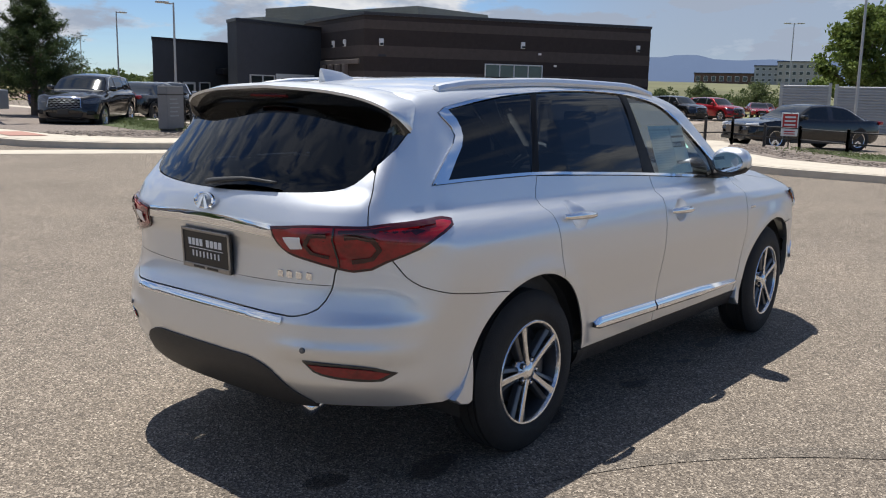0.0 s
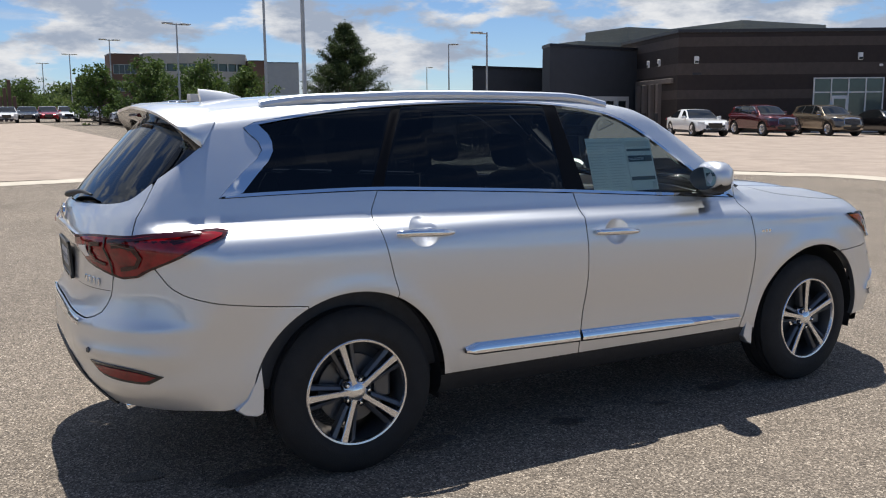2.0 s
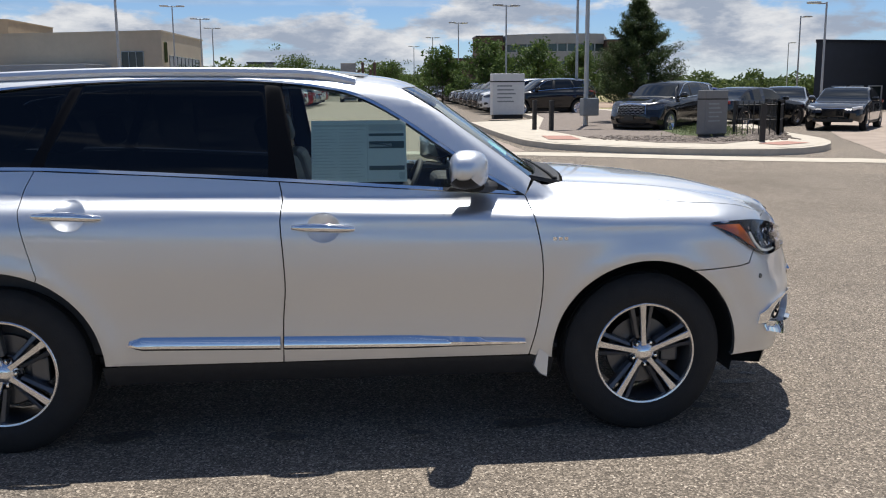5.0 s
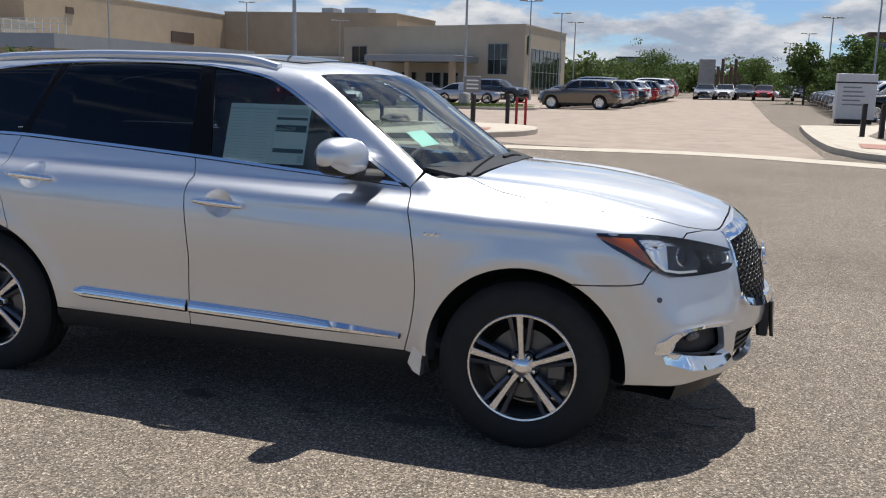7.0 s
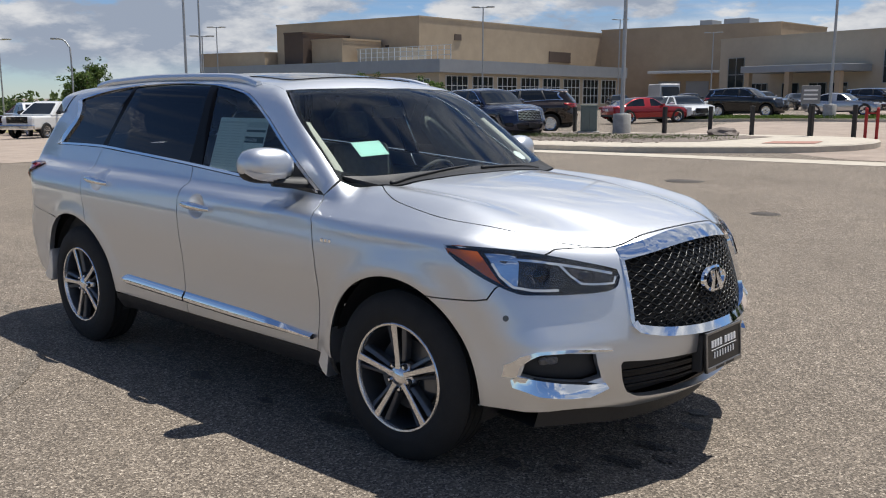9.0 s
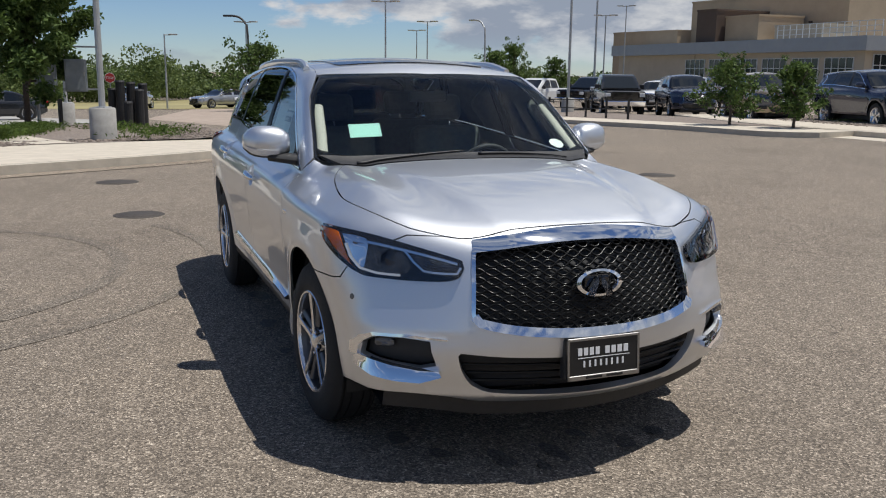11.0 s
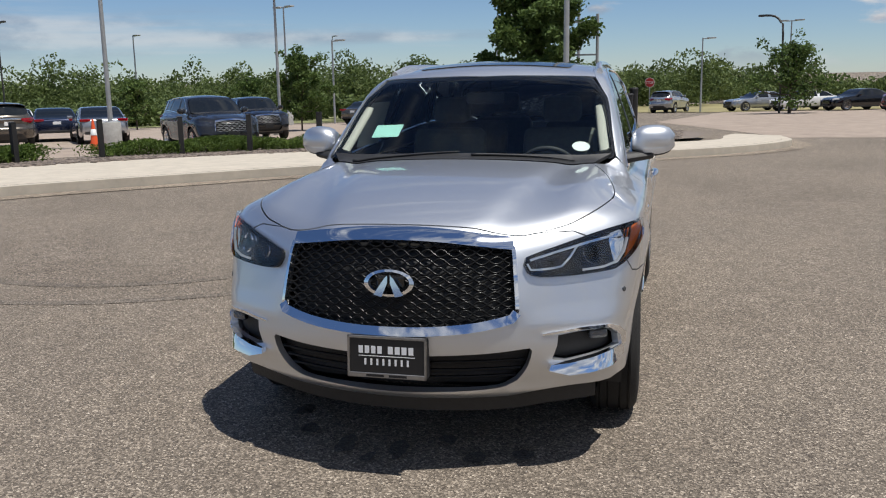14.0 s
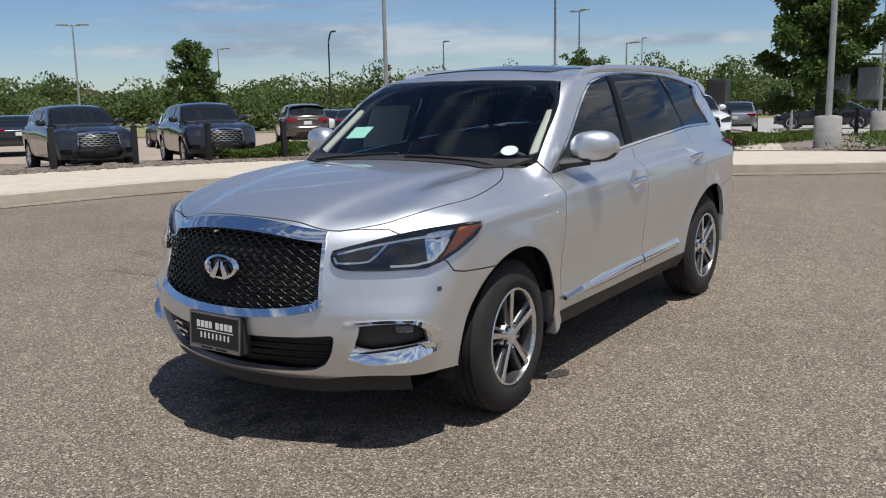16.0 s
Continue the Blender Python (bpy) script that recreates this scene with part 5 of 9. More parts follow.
# ---- cabin ----
part("cabin_floor", bm_box((-2.25, -0.80, 0.36), (1.2, 0.80, 0.42), 0.02, 1), car, CABIN)
for sy in (-1, 1):
    part("door_trim", bm_box((-2.2, sy * 0.82 - 0.03, 0.42), (0.95, sy * 0.82 + 0.03, 1.12), 0.02, 2), car, CABIN)
# unseen bar inside each flank, added to stop sun leaking down through the doors
for sy in (-1, 1):
    part("door_light_block", bm_box((-1.75, min(sy * 0.80, sy * 0.934), 0.955), (0.84, max(sy * 0.80, sy * 0.934), 0.985), 0.006, 1), car, BLACK)
skin("headliner", car, LINER, TOP, [both(list(from_top(curve([(0.40, 0.0), (0.37, -0.35), (0.30, -0.60)]))) + list(from_top([(0.0, -0.57), (-1.2, -0.56), (-1.9, -0.54), (-1.9, 0.0)])))], "pale headliner", mirror=False, offset=-0.045, gap=0, depth=0)
skin("pillar_trim", car, LINER, SIDE, [np.vstack([pillar[::-1] , from_side(curve([(0.30, 1.56), (0.45, 1.46), (0.62, 1.34), (0.80, 1.22)]))])], "pale pillar trim", offset=-0.035, gap=0, depth=0)
v, f = sweep(pillar + (-0.035, 0.055, -0.01), 0.030, 8, 0.6)
twin("pillar_lining", car, v, f, LINER, "pale lining of the windscreen pillar", 80)
bmd = bm_box((0.62, -0.78, 0.72), (1.12, 0.78, 1.08), 0.08, 4)
part("dashboard", bmd, car, CABIN, "black dashboard")
part("dash_hood", bm_box((0.56, 0.18, 1.02), (0.80, 0.58, 1.13), 0.04, 3), car, CABIN)
part("console", bm_box((-0.4, -0.14, 0.4), (0.8, 0.14, 0.72), 0.04, 3), car, CABIN)
v, f = revolve([(0.185 + 0.016 * math.cos(a), 0.016 * math.sin(a)) for a in np.linspace(0, 2 * math.pi, 11)], 40)
sm = Matrix.Translation((0.42, 0.38, 1.03)) @ Matrix.Rotation(radians(90), 4, 'Z') @ Matrix.Rotation(radians(24), 4, 'X')
sw = part("steering_wheel", mesh_of("steering_wheel", v, f, CABIN), car, None, "black steering wheel", sm)
part("wheel_boss", bm_box((-0.18, -0.02, -0.05), (0.18, 0.03, 0.05), 0.02, 2), sw, CABIN)


def seat(x, y, w=0.52):
    s = part("seat", bm_box((x - 0.26, y - w / 2, 0.50), (x + 0.26, y + w / 2, 0.72), 0.07, 3), car, CLOTH, "grey-beige leather seat")
    m = Matrix.Translation((x - 0.22, y, 0.68)) @ Matrix.Rotation(radians(-16), 4, 'Y')
    part("backrest", bm_box((-0.07, -w / 2 + 0.01, 0), (0.09, w / 2 - 0.01, 0.62), 0.06, 3), s, CLOTH, "", m)
    part("headrest", bm_box((-0.05, -0.13, 0.66), (0.06, 0.13, 0.84), 0.05, 3), s, CLOTH, "", m)


for sx, sys_ in ((0.12, (-0.38, 0.38)), (-0.85, (-0.40, 0.40)), (-1.68, (-0.33, 0.33))):
    for sy in sys_:
        seat(sx, sy)
# papers on the glass, a mirror
win_n = normals(from_side([(0.22, 1.32)]))[0]
c = from_side([(0.140, 1.335)])[0] - 0.012 * win_n
zax = np.array((0, 0, 1.0)) - win_n * win_n[2]
zax /= np.linalg.norm(zax)
xax = np.cross(-win_n, zax)
wm = Matrix(((xax[0], -win_n[0], zax[0], c[0]), (xax[1], -win_n[1], zax[1], c[1]), (xax[2], -win_n[2], zax[2], c[2]), (0, 0, 0, 1)))
st = part("window_sheet", bm_box((-0.215, 0.0, -0.145), (0.215, 0.001, 0.145)), door_f[0], PAPER, "printed price sheet inside the window", wm)
for x0, x1, z0, z1, mt in ((-0.205, 0.03, 0.115, 0.125, INKSOFT), (0.045, 0.205, 0.07, 0.082, INK), (0.045, 0.205, 0.095, 0.125, INKSOFT), (0.045, 0.205, 0.012, 0.045, INK), (0.045, 0.15, 0.02, 0.036, INKSOFT), (0.045, 0.205, -0.09, -0.07, INK), (0.18, 0.205, -0.135, -0.10, INKSOFT), (0.036, 0.039, -0.135, 0.13, INKSOFT)):
    part("print_block", bm_box((x0, -0.0015, z0), (x1, -0.0005, z1)), st, mt)
for k in range(16):
    for xa, xb in ((-0.205, -0.10), (-0.088, 0.022)):
        part("print_line", bm_box((xa, -0.0013, 0.100 - 0.0148 * k), (xb - 0.03 * ((k * 7 + int(xa * 100)) % 4) / 3, -0.0005, 0.1035 - 0.0148 * k)), st, INKSOFT)
for yz, kind in (((-0.50, 1.335), 0), ((0.62, 1.255), 1)):
    p = from_front([yz])[0]
    nn = Vector(normals(p[None])[0])
    q = Matrix.Translation(tuple(p - 0.014 * np.array(nn))) @ nn.to_track_quat('Y', 'Z').to_matrix().to_4x4()
    if kind == 0:
        part("mint_sheet", bm_box((-0.085, -0.0005, -0.055), (0.085, 0.0005, 0.055)), screen_ob, MINT, "mint paper behind the windscreen", q @ Matrix.Rotation(radians(4), 4, 'Y'))
    else:
        v, f = revolve([(0.0005, 0.0), (0.04, 0.0)], 28)
        part("round_sticker", mesh_of("round_sticker", [(a * 1.2, b, cc) for a, b, cc in v], f, PAPER), screen_ob, None, "round pale sticker", q)
part("rear_view_mirror", bm_box((0.42, -0.12, 1.46), (0.45, 0.12, 1.53), 0.02, 2), car, CABIN)
# ---- ground ----
def ground_z(x, y):
    """Height of the gently sloping site; level round the silver car."""
    r = np.hypot(x, y)
    k = np.minimum(1, 160 / np.maximum(r, 1e-6))
    x, y = x * k, y * k
    t = np.clip((np.minimum(r, 160) - 7) / 14, 0, 1)
    q = t * t * (3 - 2 * t)
    return q * (0.0075 * x + 0.01336 * y - 0.0164 * (np.sqrt(x * x + 400) - 20))


def gz(x, y):
    return float(ground_z(np.array([float(x)]), np.array([float(y)]))[0])


def asphalt_mat(name="asphalt", tone=(1.0, 1.0, 1.0), rough=0.82):
    m = bpy.data.materials.new(name)
    m.use_nodes = True
    nt = m.node_tree
    b = nt.nodes["Principled BSDF"]
    tc = nt.nodes.new("ShaderNodeTexCoord")

    def noise_node(scale, detail, rough=0.6):
        n = nt.nodes.new("ShaderNodeTexNoise")
        n.inputs["Scale"].default_value = scale
        n.inputs["Detail"].default_value = detail
        n.inputs["Roughness"].default_value = rough
        nt.links.new(tc.outputs["Object"], n.inputs["Vector"])
        return n

    def ramp(src, stops):
        r = nt.nodes.new("ShaderNodeValToRGB")
        e = r.color_ramp.elements
        while len(e) < len(stops):
            e.new(0.5)
        for el, (p, c) in zip(e, stops):
            el.position, el.color = p, (*c, 1)
        nt.links.new(src, r.inputs[0])
        return r

    vor = nt.nodes.new("ShaderNodeTexVoronoi")
    vor.inputs["Scale"].default_value = 115
    nt.links.new(tc.outputs["Object"], vor.inputs["Vector"])
    stones = ramp(vor.outputs["Color"], [(0.0, (0.060, 0.052, 0.045)), (0.32, (0.128, 0.113, 0.097)), (0.64, (0.225, 0.199, 0.170)), (0.84, (0.385, 0.345, 0.298)), (1.0, (0.66, 0.61, 0.54))])
    fine = noise_node(210, 3)
    grains = ramp(fine.outputs["Fac"], [(0.32, (0.55, 0.55, 0.55)), (0.52, (1, 1, 1)), (0.68, (1.35, 1.35, 1.35))])
    broad = noise_node(0.35, 6, 0.65)
    wear = ramp(broad.outputs["Fac"], [(0.3, (0.80, 0.79, 0.78)), (0.5, (1.0, 1.0, 1.0)), (0.7, (1.12, 1.11, 1.09))])
    mid = noise_node(5, 5, 0.7)
    blot = ramp(mid.outputs["Fac"], [(0.3, (0.86, 0.86, 0.86)), (0.65, (1.06, 1.06, 1.06))])
    last = stones.outputs[0]
    for src in (grains, wear, blot):
        mx = nt.nodes.new("ShaderNodeVectorMath")
        mx.operation = 'MULTIPLY'
        nt.links.new(last, mx.inputs[0])
        nt.links.new(src.outputs[0], mx.inputs[1])
        last = mx.outputs[0]
    sc = nt.nodes.new("ShaderNodeVectorMath")
    sc.operation = 'MULTIPLY'
    sc.inputs[1].default_value = tone
    nt.links.new(last, sc.inputs[0])
    nt.links.new(sc.outputs[0], b.inputs["Base Color"])
    b.inputs["Roughness"].default_value = rough
    b.inputs["Specular IOR Level"].default_value = 0.3
    bp = nt.nodes.new("ShaderNodeBump")
    bp.inputs["Strength"].default_value = 0.8
    bp.inputs["Distance"].default_value = 0.006
    nt.links.new(vor.outputs["Distance"], bp.inputs["Height"])
    bp2 = nt.nodes.new("ShaderNodeBump")
    bp2.inputs["Strength"].default_value = 0.5
    bp2.inputs["Distance"].default_value = 0.004
    nt.links.new(fine.outputs["Fac"], bp2.inputs["Height"])
    nt.links.new(bp.outputs[0], bp2.inputs["Normal"])
    nt.links.new(bp2.outputs[0], b.inputs["Normal"])
    return m


ASPHALT = asphalt_mat("asphalt", (1.04, 0.975, 0.90))
GUTTER = asphalt_mat("worn_gutter_concrete", (1.35, 1.25, 1.12))
PINKLOT = node_mat("sun_bleached_asphalt", (0.33, 0.265, 0.215), 0.9, 0, 0, 0.22, 1.3, 0.3, 60)
CONCRETE = node_mat("concrete", (0.50, 0.445, 0.365), 0.85, 0, 0, 0.14, 3.0, 0.25, 90)
CONCRETE2 = node_mat("grey_concrete", (0.33, 0.32, 0.30), 0.85, 0, 0, 0.2, 4.0, 0.3, 60)
GRAVEL = node_mat("gravel_bed", (0.20, 0.165, 0.14), 0.95, 0, 0, 0.5, 14, 1.0, 22)
STONE = node_mat("river_stone", (0.25, 0.205, 0.175), 0.8, 0, 0, 0.3, 4, per_object=0.35)
LAWN = node_mat("lawn_soil", (0.075, 0.095, 0.035), 0.95, 0, 0, 0.4, 6, 0.8, 40)
DRYGRASS = node_mat("dry_field_grass", (0.27, 0.235, 0.11), 0.95, 0, 0, 0.3, 0.15, 0.5, 3)
GREENFIELD = node_mat("field_grass", (0.19, 0.20, 0.085), 0.95, 0, 0, 0.3, 0.1, 0.5, 3)
HILLGRASS = node_mat("dull_hill_grass", (0.125, 0.125, 0.060), 0.95, 0, 0, 0.35, 0.03, 0.5, 1)
DIRT = node_mat("dirt", (0.30, 0.22, 0.16), 0.95, 0, 0, 0.25, 0.3, 0.5, 3)
TACTILE = node_mat("red_tactile_pad", (0.38, 0.20, 0.155), 0.8, 0, 0, 0.15, 20, 0.4, 50)
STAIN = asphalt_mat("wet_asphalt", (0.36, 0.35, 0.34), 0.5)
TYREMARK = asphalt_mat("tyre_darkened_asphalt", (0.90, 0.86, 0.81))
IRON = node_mat("cast_iron", (0.07, 0.06, 0.052), 0.7, 0.4, 0, 0.3, 30, 0.4, 60)

rings = [0, 3, 7, 9, 11, 13, 15, 17, 19, 21, 24, 28, 34, 42, 52, 65, 80, 100, 130, 170, 240, 400, 800, 1600, 3400]
gv, gf = [], []
for i, r in enumerate(rings):
    for k in range(96):
        a = 2 * math.pi * k / 96
        x, y = r * math.cos(a), r * math.sin(a)
        gv.append((x, y, gz(x, y)))
for i in range(len(rings) - 1):
    for k in range(96):
        a, b = i * 96 + k, i * 96 + (k + 1) % 96
        gf.append((a, a + 96, b + 96, b))
tagged(new("ground", mesh_of("ground", gv, gf, ASPHALT)), "worn grey-brown asphalt with pale aggregate", "ground", kind="structure")


def drape(name, outline, mat, lift=0.006, step=1.0, label="", category="", kind="structure", depth=0.0, parent=None):
    """A patch that follows the ground, with a skirt of the given depth."""
    o = np.asarray(outline, float)
    dens = []
    for a, b in zip(o, np.roll(o, -1, 0)):
        n = max(1, int(np.linalg.norm(b - a) / step))
        dens += [a + (b - a) * i / n for i in range(n)]
    o = np.array(dens)
    lo, hi = o.min(0), o.max(0)
    gx, gy = np.meshgrid(np.arange(lo[0], hi[0], step), np.arange(lo[1], hi[1], step))
    g = np.stack([gx.ravel(), gy.ravel()], -1)
    g = g[inside(shrink(o, step * 0.3), g)] if len(g) else g
    verts = o.tolist() + g.tolist()
    co, _, fa, *_ = delaunay_2d_cdt([Vector(v) for v in verts], [(i, (i + 1) % len(o)) for i in range(len(o))], [], 0, 1e-6)
    co = np.array([tuple(c) for c in co])
    fa = np.array([f for f in fa if len(f) == 3])
    fa = fa[inside(o, co[fa].mean(1))]
    z = ground_z(co[:, 0], co[:, 1]) + lift
    p = np.column_stack([co, z])
    t = p[fa]
    flip = np.cross(t[:, 1] - t[:, 0], t[:, 2] - t[:, 0])[:, 2] < 0
    fa[flip] = fa[flip][:, ::-1]
    vs, fs = p.tolist(), fa.tolist()
    if depth:
        k = len(vs)
        n = len(o)
        ring = np.column_stack([o, ground_z(o[:, 0], o[:, 1]) + lift])
        vs += ring.tolist() + (ring - (0, 0, depth)).tolist()
        area = np.sum(o[:, 0] * np.roll(o[:, 1], -1) - o[:, 1] * np.roll(o[:, 0], -1))
        for i in range(n):
            q = (k + i, k + n + i, k + n + (i + 1) % n, k + (i + 1) % n)
            fs.append(q if area > 0 else q[::-1])
    ob = new(name, mesh_of(name, vs, fs, mat, True, None, 30))
    ob.parent = parent
    return tagged(ob, label, category, "", kind) if not parent else ob


def smooth2(pts, step=0.7):
    return np.array([p[:2] for p in curve([(x, y, 0) for x, y in pts], step)])


def band_of(line, w):
    """A strip of width w along a line."""
    ln = np.asarray(line, float)
    t = np.gradient(ln, axis=0)
    t /= np.linalg.norm(t, axis=1, keepdims=True)
    n = np.stack([-t[:, 1], t[:, 0]], -1)
    return np.vstack([ln + n * w / 2, (ln - n * w / 2)[::-1]])


def kerbed(name, outline, top_mat, label, category, kerb=0.16, high=0.15):
    """An island with a stone kerb round it and a raised bed inside."""
    o = smooth2(list(outline) + [outline[0]], 0.8)[:-1]
    drape(name + "_kerb", o, CONCRETE, high, 0.8, "pale concrete kerb with worn joints", "kerb", "structure", high + 0.05)
    return drape(name, shrink(o, kerb + 0.05), top_mat, high + 0.006, 0.9, label, category)


# pale concrete gutters across the drives
drape("gutter", band_of(smooth2([(-26, 18.6), (-12, 17.0), (-2.6, 17.0), (1.5, 17.2), (4.6, 16.2), (9.0, 13.9), (11.5, 12.7), (14.0, 10.2), (15.0, 7.2), (15.0, -8)]), 0.85), CONCRETE, 0.008, 0.6, "pale concrete gutter across the drive", "gutter")
# the bleached lots beyond
drape("lot_south", [(-3.0, 17.8), (4.2, 17.0), (3.6, 34), (3.2, 85), (-22, 85), (-16, 40), (-12, 25)], PINKLOT, 0.007, 3, "sun-bleached pinkish asphalt lot", "car park")
drape("lot_east", [(11.8, 14.0), (14.3, 11.0), (15.4, 8.0), (28, 14), (66, 26), (64, 31), (36.5, 38), (30.5, 43.5), (22, 38), (14, 20)], PINKLOT, 0.007, 3, "sun-bleached pinkish asphalt before the dark building", "car park")
drape("lot_west", [(-22, 4.5), (-20, 12), (-32, 13.5), (-60, 26), (-62, 5), (-40, 0.5)], PINKLOT, 0.007, 3, "sun-bleached asphalt of the far lot", "car park")
drape("lot_north", [(-12.5, -19), (-23.5, -10), (-30, -9), (-52, -16), (-44, -40), (-18, -42), (-6, -27)], PINKLOT, 0.007, 3, "sun-bleached asphalt lot behind the hedge", "car park")

# pine island with its walk
isl = [(4.4, 30), (4.3, 24), (4.5, 18.6), (5.6, 16.7), (7.4, 15.4), (9.4, 14.7), (11.0, 15.3), (12.2, 17.6), (12.9, 22), (14.5, 30), (14.0, 46), (9.0, 46), (7.5, 33)]
kerbed("pine_island", isl, CONCRETE, "pale concrete walk of the corner island", "pavement")
drape("pine_bed", [(5.9, 24.0), (6.3, 18.8), (7.5, 17.0), (8.9, 16.2), (9.7, 16.8), (10.5, 17.2), (11.5, 18.8), (12.4, 23), (13.8, 30), (13.3, 45), (9.4, 45), (7.9, 33)], GRAVEL, 0.165, 1, "brown gravel bed", "gravel")
drape("pine_lawn", [(9.0, 19.4), (10.2, 18.2), (11.0, 19.4), (12.0, 23), (11.2, 27), (9.6, 24)], LAWN, 0.172, 0.8, "patchy lawn with bare soil", "lawn")
drape("tactile_pad", [(10.0, 15.5), (11.0, 16.0), (10.7, 16.6), (9.7, 16.1)], TACTILE, 0.168, 0.5, "red tactile paving pad", "paving")
drape("tactile_pad", [(5.1, 18.6), (5.9, 18.3), (6.0, 19.9), (5.2, 20.1)], TACTILE, 0.168, 0.5, "red tactile paving pad", "paving")
# eastern island
isl = [(14.5, -14), (14.7, -2), (14.5, 3.6), (15.4, 5.8), (18, 8.2), (21.5, 9.4), (24, 9.0), (22, 4), (21, -14)]
kerbed("east_island", isl, CONCRETE, "pale concrete walk beside the drive", "pavement")
drape("east_bed", [(16.6, -13), (16.7, 2.6), (17.2, 4.6), (19.5, 6.9), (22, 7.6), (23, 7.2), (21.2, 2), (20.5, -13)], GRAVEL, 0.165, 1, "brown gravel bed", "gravel")
drape("east_lawn", [(18.4, -12), (18.6, 3.0), (20.6, 4.6), (20.0, -12)], LAWN, 0.172, 1, "dry lawn strip", "lawn")
# southern island before the tan building
isl = [(-27, 21.5), (-19, 18.6), (-13.5, 17.6), (-9.0, 17.4), (-6.2, 18.4), (-4.2, 19.6), (-3.4, 21.6), (-4.6, 24.4), (-9, 25.4), (-16, 25.8), (-26, 25.6)]
kerbed("south_island", isl, CONCRETE, "pale concrete walk of the long island", "pavement")
drape("south_bed", [(-26, 23.0), (-18.5, 20.6), (-13, 19.4), (-9.2, 19.3), (-7.6, 20.6), (-7.0, 23.8), (-9.4, 24.8), (-16, 25.3), (-25, 25.1)], GRAVEL, 0.165, 1, "brown gravel bed with weeds", "gravel")
drape("tactile_pad", [(-5.9, 20.2), (-4.6, 20.6), (-4.8, 21.8), (-6.0, 21.3)], TACTILE, 0.168, 0.5, "red tactile paving pad", "paving")
isl = [(-20, 42), (-13.5, 43), (-9, 42), (-8.0, 44), (-11, 47), (-21, 46)]
kerbed("grass_island", isl, LAWN, "grass island in the lot", "lawn")
# western island and the far kerb
isl = [(-13.0, 0.2), (-12.7, 1.8), (-14.4, 3.2), (-17.5, 4.6), (-20.5, 4.6), (-23, 3.0), (-26, 1.8), (-30, -0.5), (-30, -3.5), (-22, -4.5)]
walk_line = [(1.5, -10.6), (-2.0, -9.9), (-5.2, -8.9), (-7.6, -6.6), (-9.2, -4.8), (-10.4, -2.6), (-11.6, -0.6), (-12.8, 0.8), (-14.6, 2.6), (-17.5, 4.0), (-20.5, 4.1)]
inner_line = [(1.0, -15.5), (-4.8, -15.0), (-8.6, -13.4), (-12.0, -10.2), (-14.6, -6.6), (-16.4, -3.4), (-17.0, -0.8), (-17.2, 1.4), (-18.6, 2.4), (-20.6, 2.6), (-22, 3.0)]
outer = smooth2(walk_line, 0.6)
drape("kerb", np.vstack([outer, smooth2([(x - 0.22 * 0.4, y - 0.22) for x, y in walk_line], 0.6)[::-1]]), CONCRETE, 0.15, 0.5, "pale concrete kerb with cracks and joints", "kerb", "structure", 0.2)
drape("pavement", np.vstack([smooth2([(x - 0.095, y - 0.23) for x, y in walk_line], 0.6), smooth2(inner_line, 0.6)[::-1]]), CONCRETE, 0.152, 0.6, "pale concrete pavement", "pavement")
gut = smooth2([(x + 0.18, y + 0.22) for x, y in walk_line], 0.6)
drape("gutter", band_of(gut, 0.45), GUTTER, 0.008, 0.5, "pale concrete gutter pan", "gutter")
back_line = [(1.0, -18.0), (-6.8, -16.9), (-11.5, -14.9), (-14.8, -12.5), (-17.0, -9.4), (-19.4, -6.6), (-22.5, -4.9)]
drape("west_bed", np.vstack([smooth2(inner_line[:7], 0.8), smooth2(back_line, 0.8)[::-1]]), GRAVEL, 0.158, 0.9, "brown river-stone bed along the pavement", "gravel")
drape("corner_bed", [(-17.6, -3.0), (-17.8, 0.6), (-19.4, 1.8), (-22.5, 2.2), (-30, -0.5), (-30, -3.2), (-23, -4.6)], GRAVEL, 0.160, 0.9, "brown gravel bed at the corner", "gravel")
drape("pavement_spur", [(-16.6, -3.4), (-17.0, -2.2), (-23.5, -4.0), (-23.0, -5.6)], CONCRETE, 0.166, 0.8, "pale concrete path", "pavement")
far_line = [(-40, 16.5), (-31, 14.6), (-24, 14.8), (-18.5, 15.4), (-14.4, 15.4), (-13.2, 16.2)]
drape("far_kerb", np.vstack([smooth2(far_line), smooth2([(-13.4, 17.6), (-18.5, 17.0), (-24, 16.6), (-31, 16.4), (-40, 18.4)])]), CONCRETE, 0.15, 0.8, "pale concrete walk of the far island", "pavement", "structure", 0.2)
drape("far_bed", np.vstack([smooth2([(-39, 18.4), (-31, 16.5), (-24, 16.7), (-18.5, 17.1), (-14, 17.6)]), smooth2([(-14.5, 21), (-18, 20.4), (-24, 20.6), (-31, 21), (-39, 22)])]), GRAVEL, 0.13, 0.9, "gravel bed with small trees", "gravel")

# fields far off
drape("field_west", [(-62, 4), (-60, 27), (-75, 35), (-150, 50), (-155, -60), (-75, -8)], DRYGRASS, 0.03, 8, "dry golden field", "field")
drape("field_north", [(-12, -43), (-46, -41), (-56, -17), (-75, -9), (-155, -62), (-60, -150), (30, -150)], GREENFIELD, 0.03, 8, "rough green field", "field")
drape("field_south", [(12, 90), (14, 50), (30, 56), (60, 70), (150, 40), (150, 150), (12, 158)], DRYGRASS, 0.03, 8, "dry yellow field", "field")
drape("dirt_lot", [(14, 52), (30, 58), (42, 66), (42, 74), (14, 70)], DIRT, 0.05, 5, "bare brown dirt of a building site", "dirt")
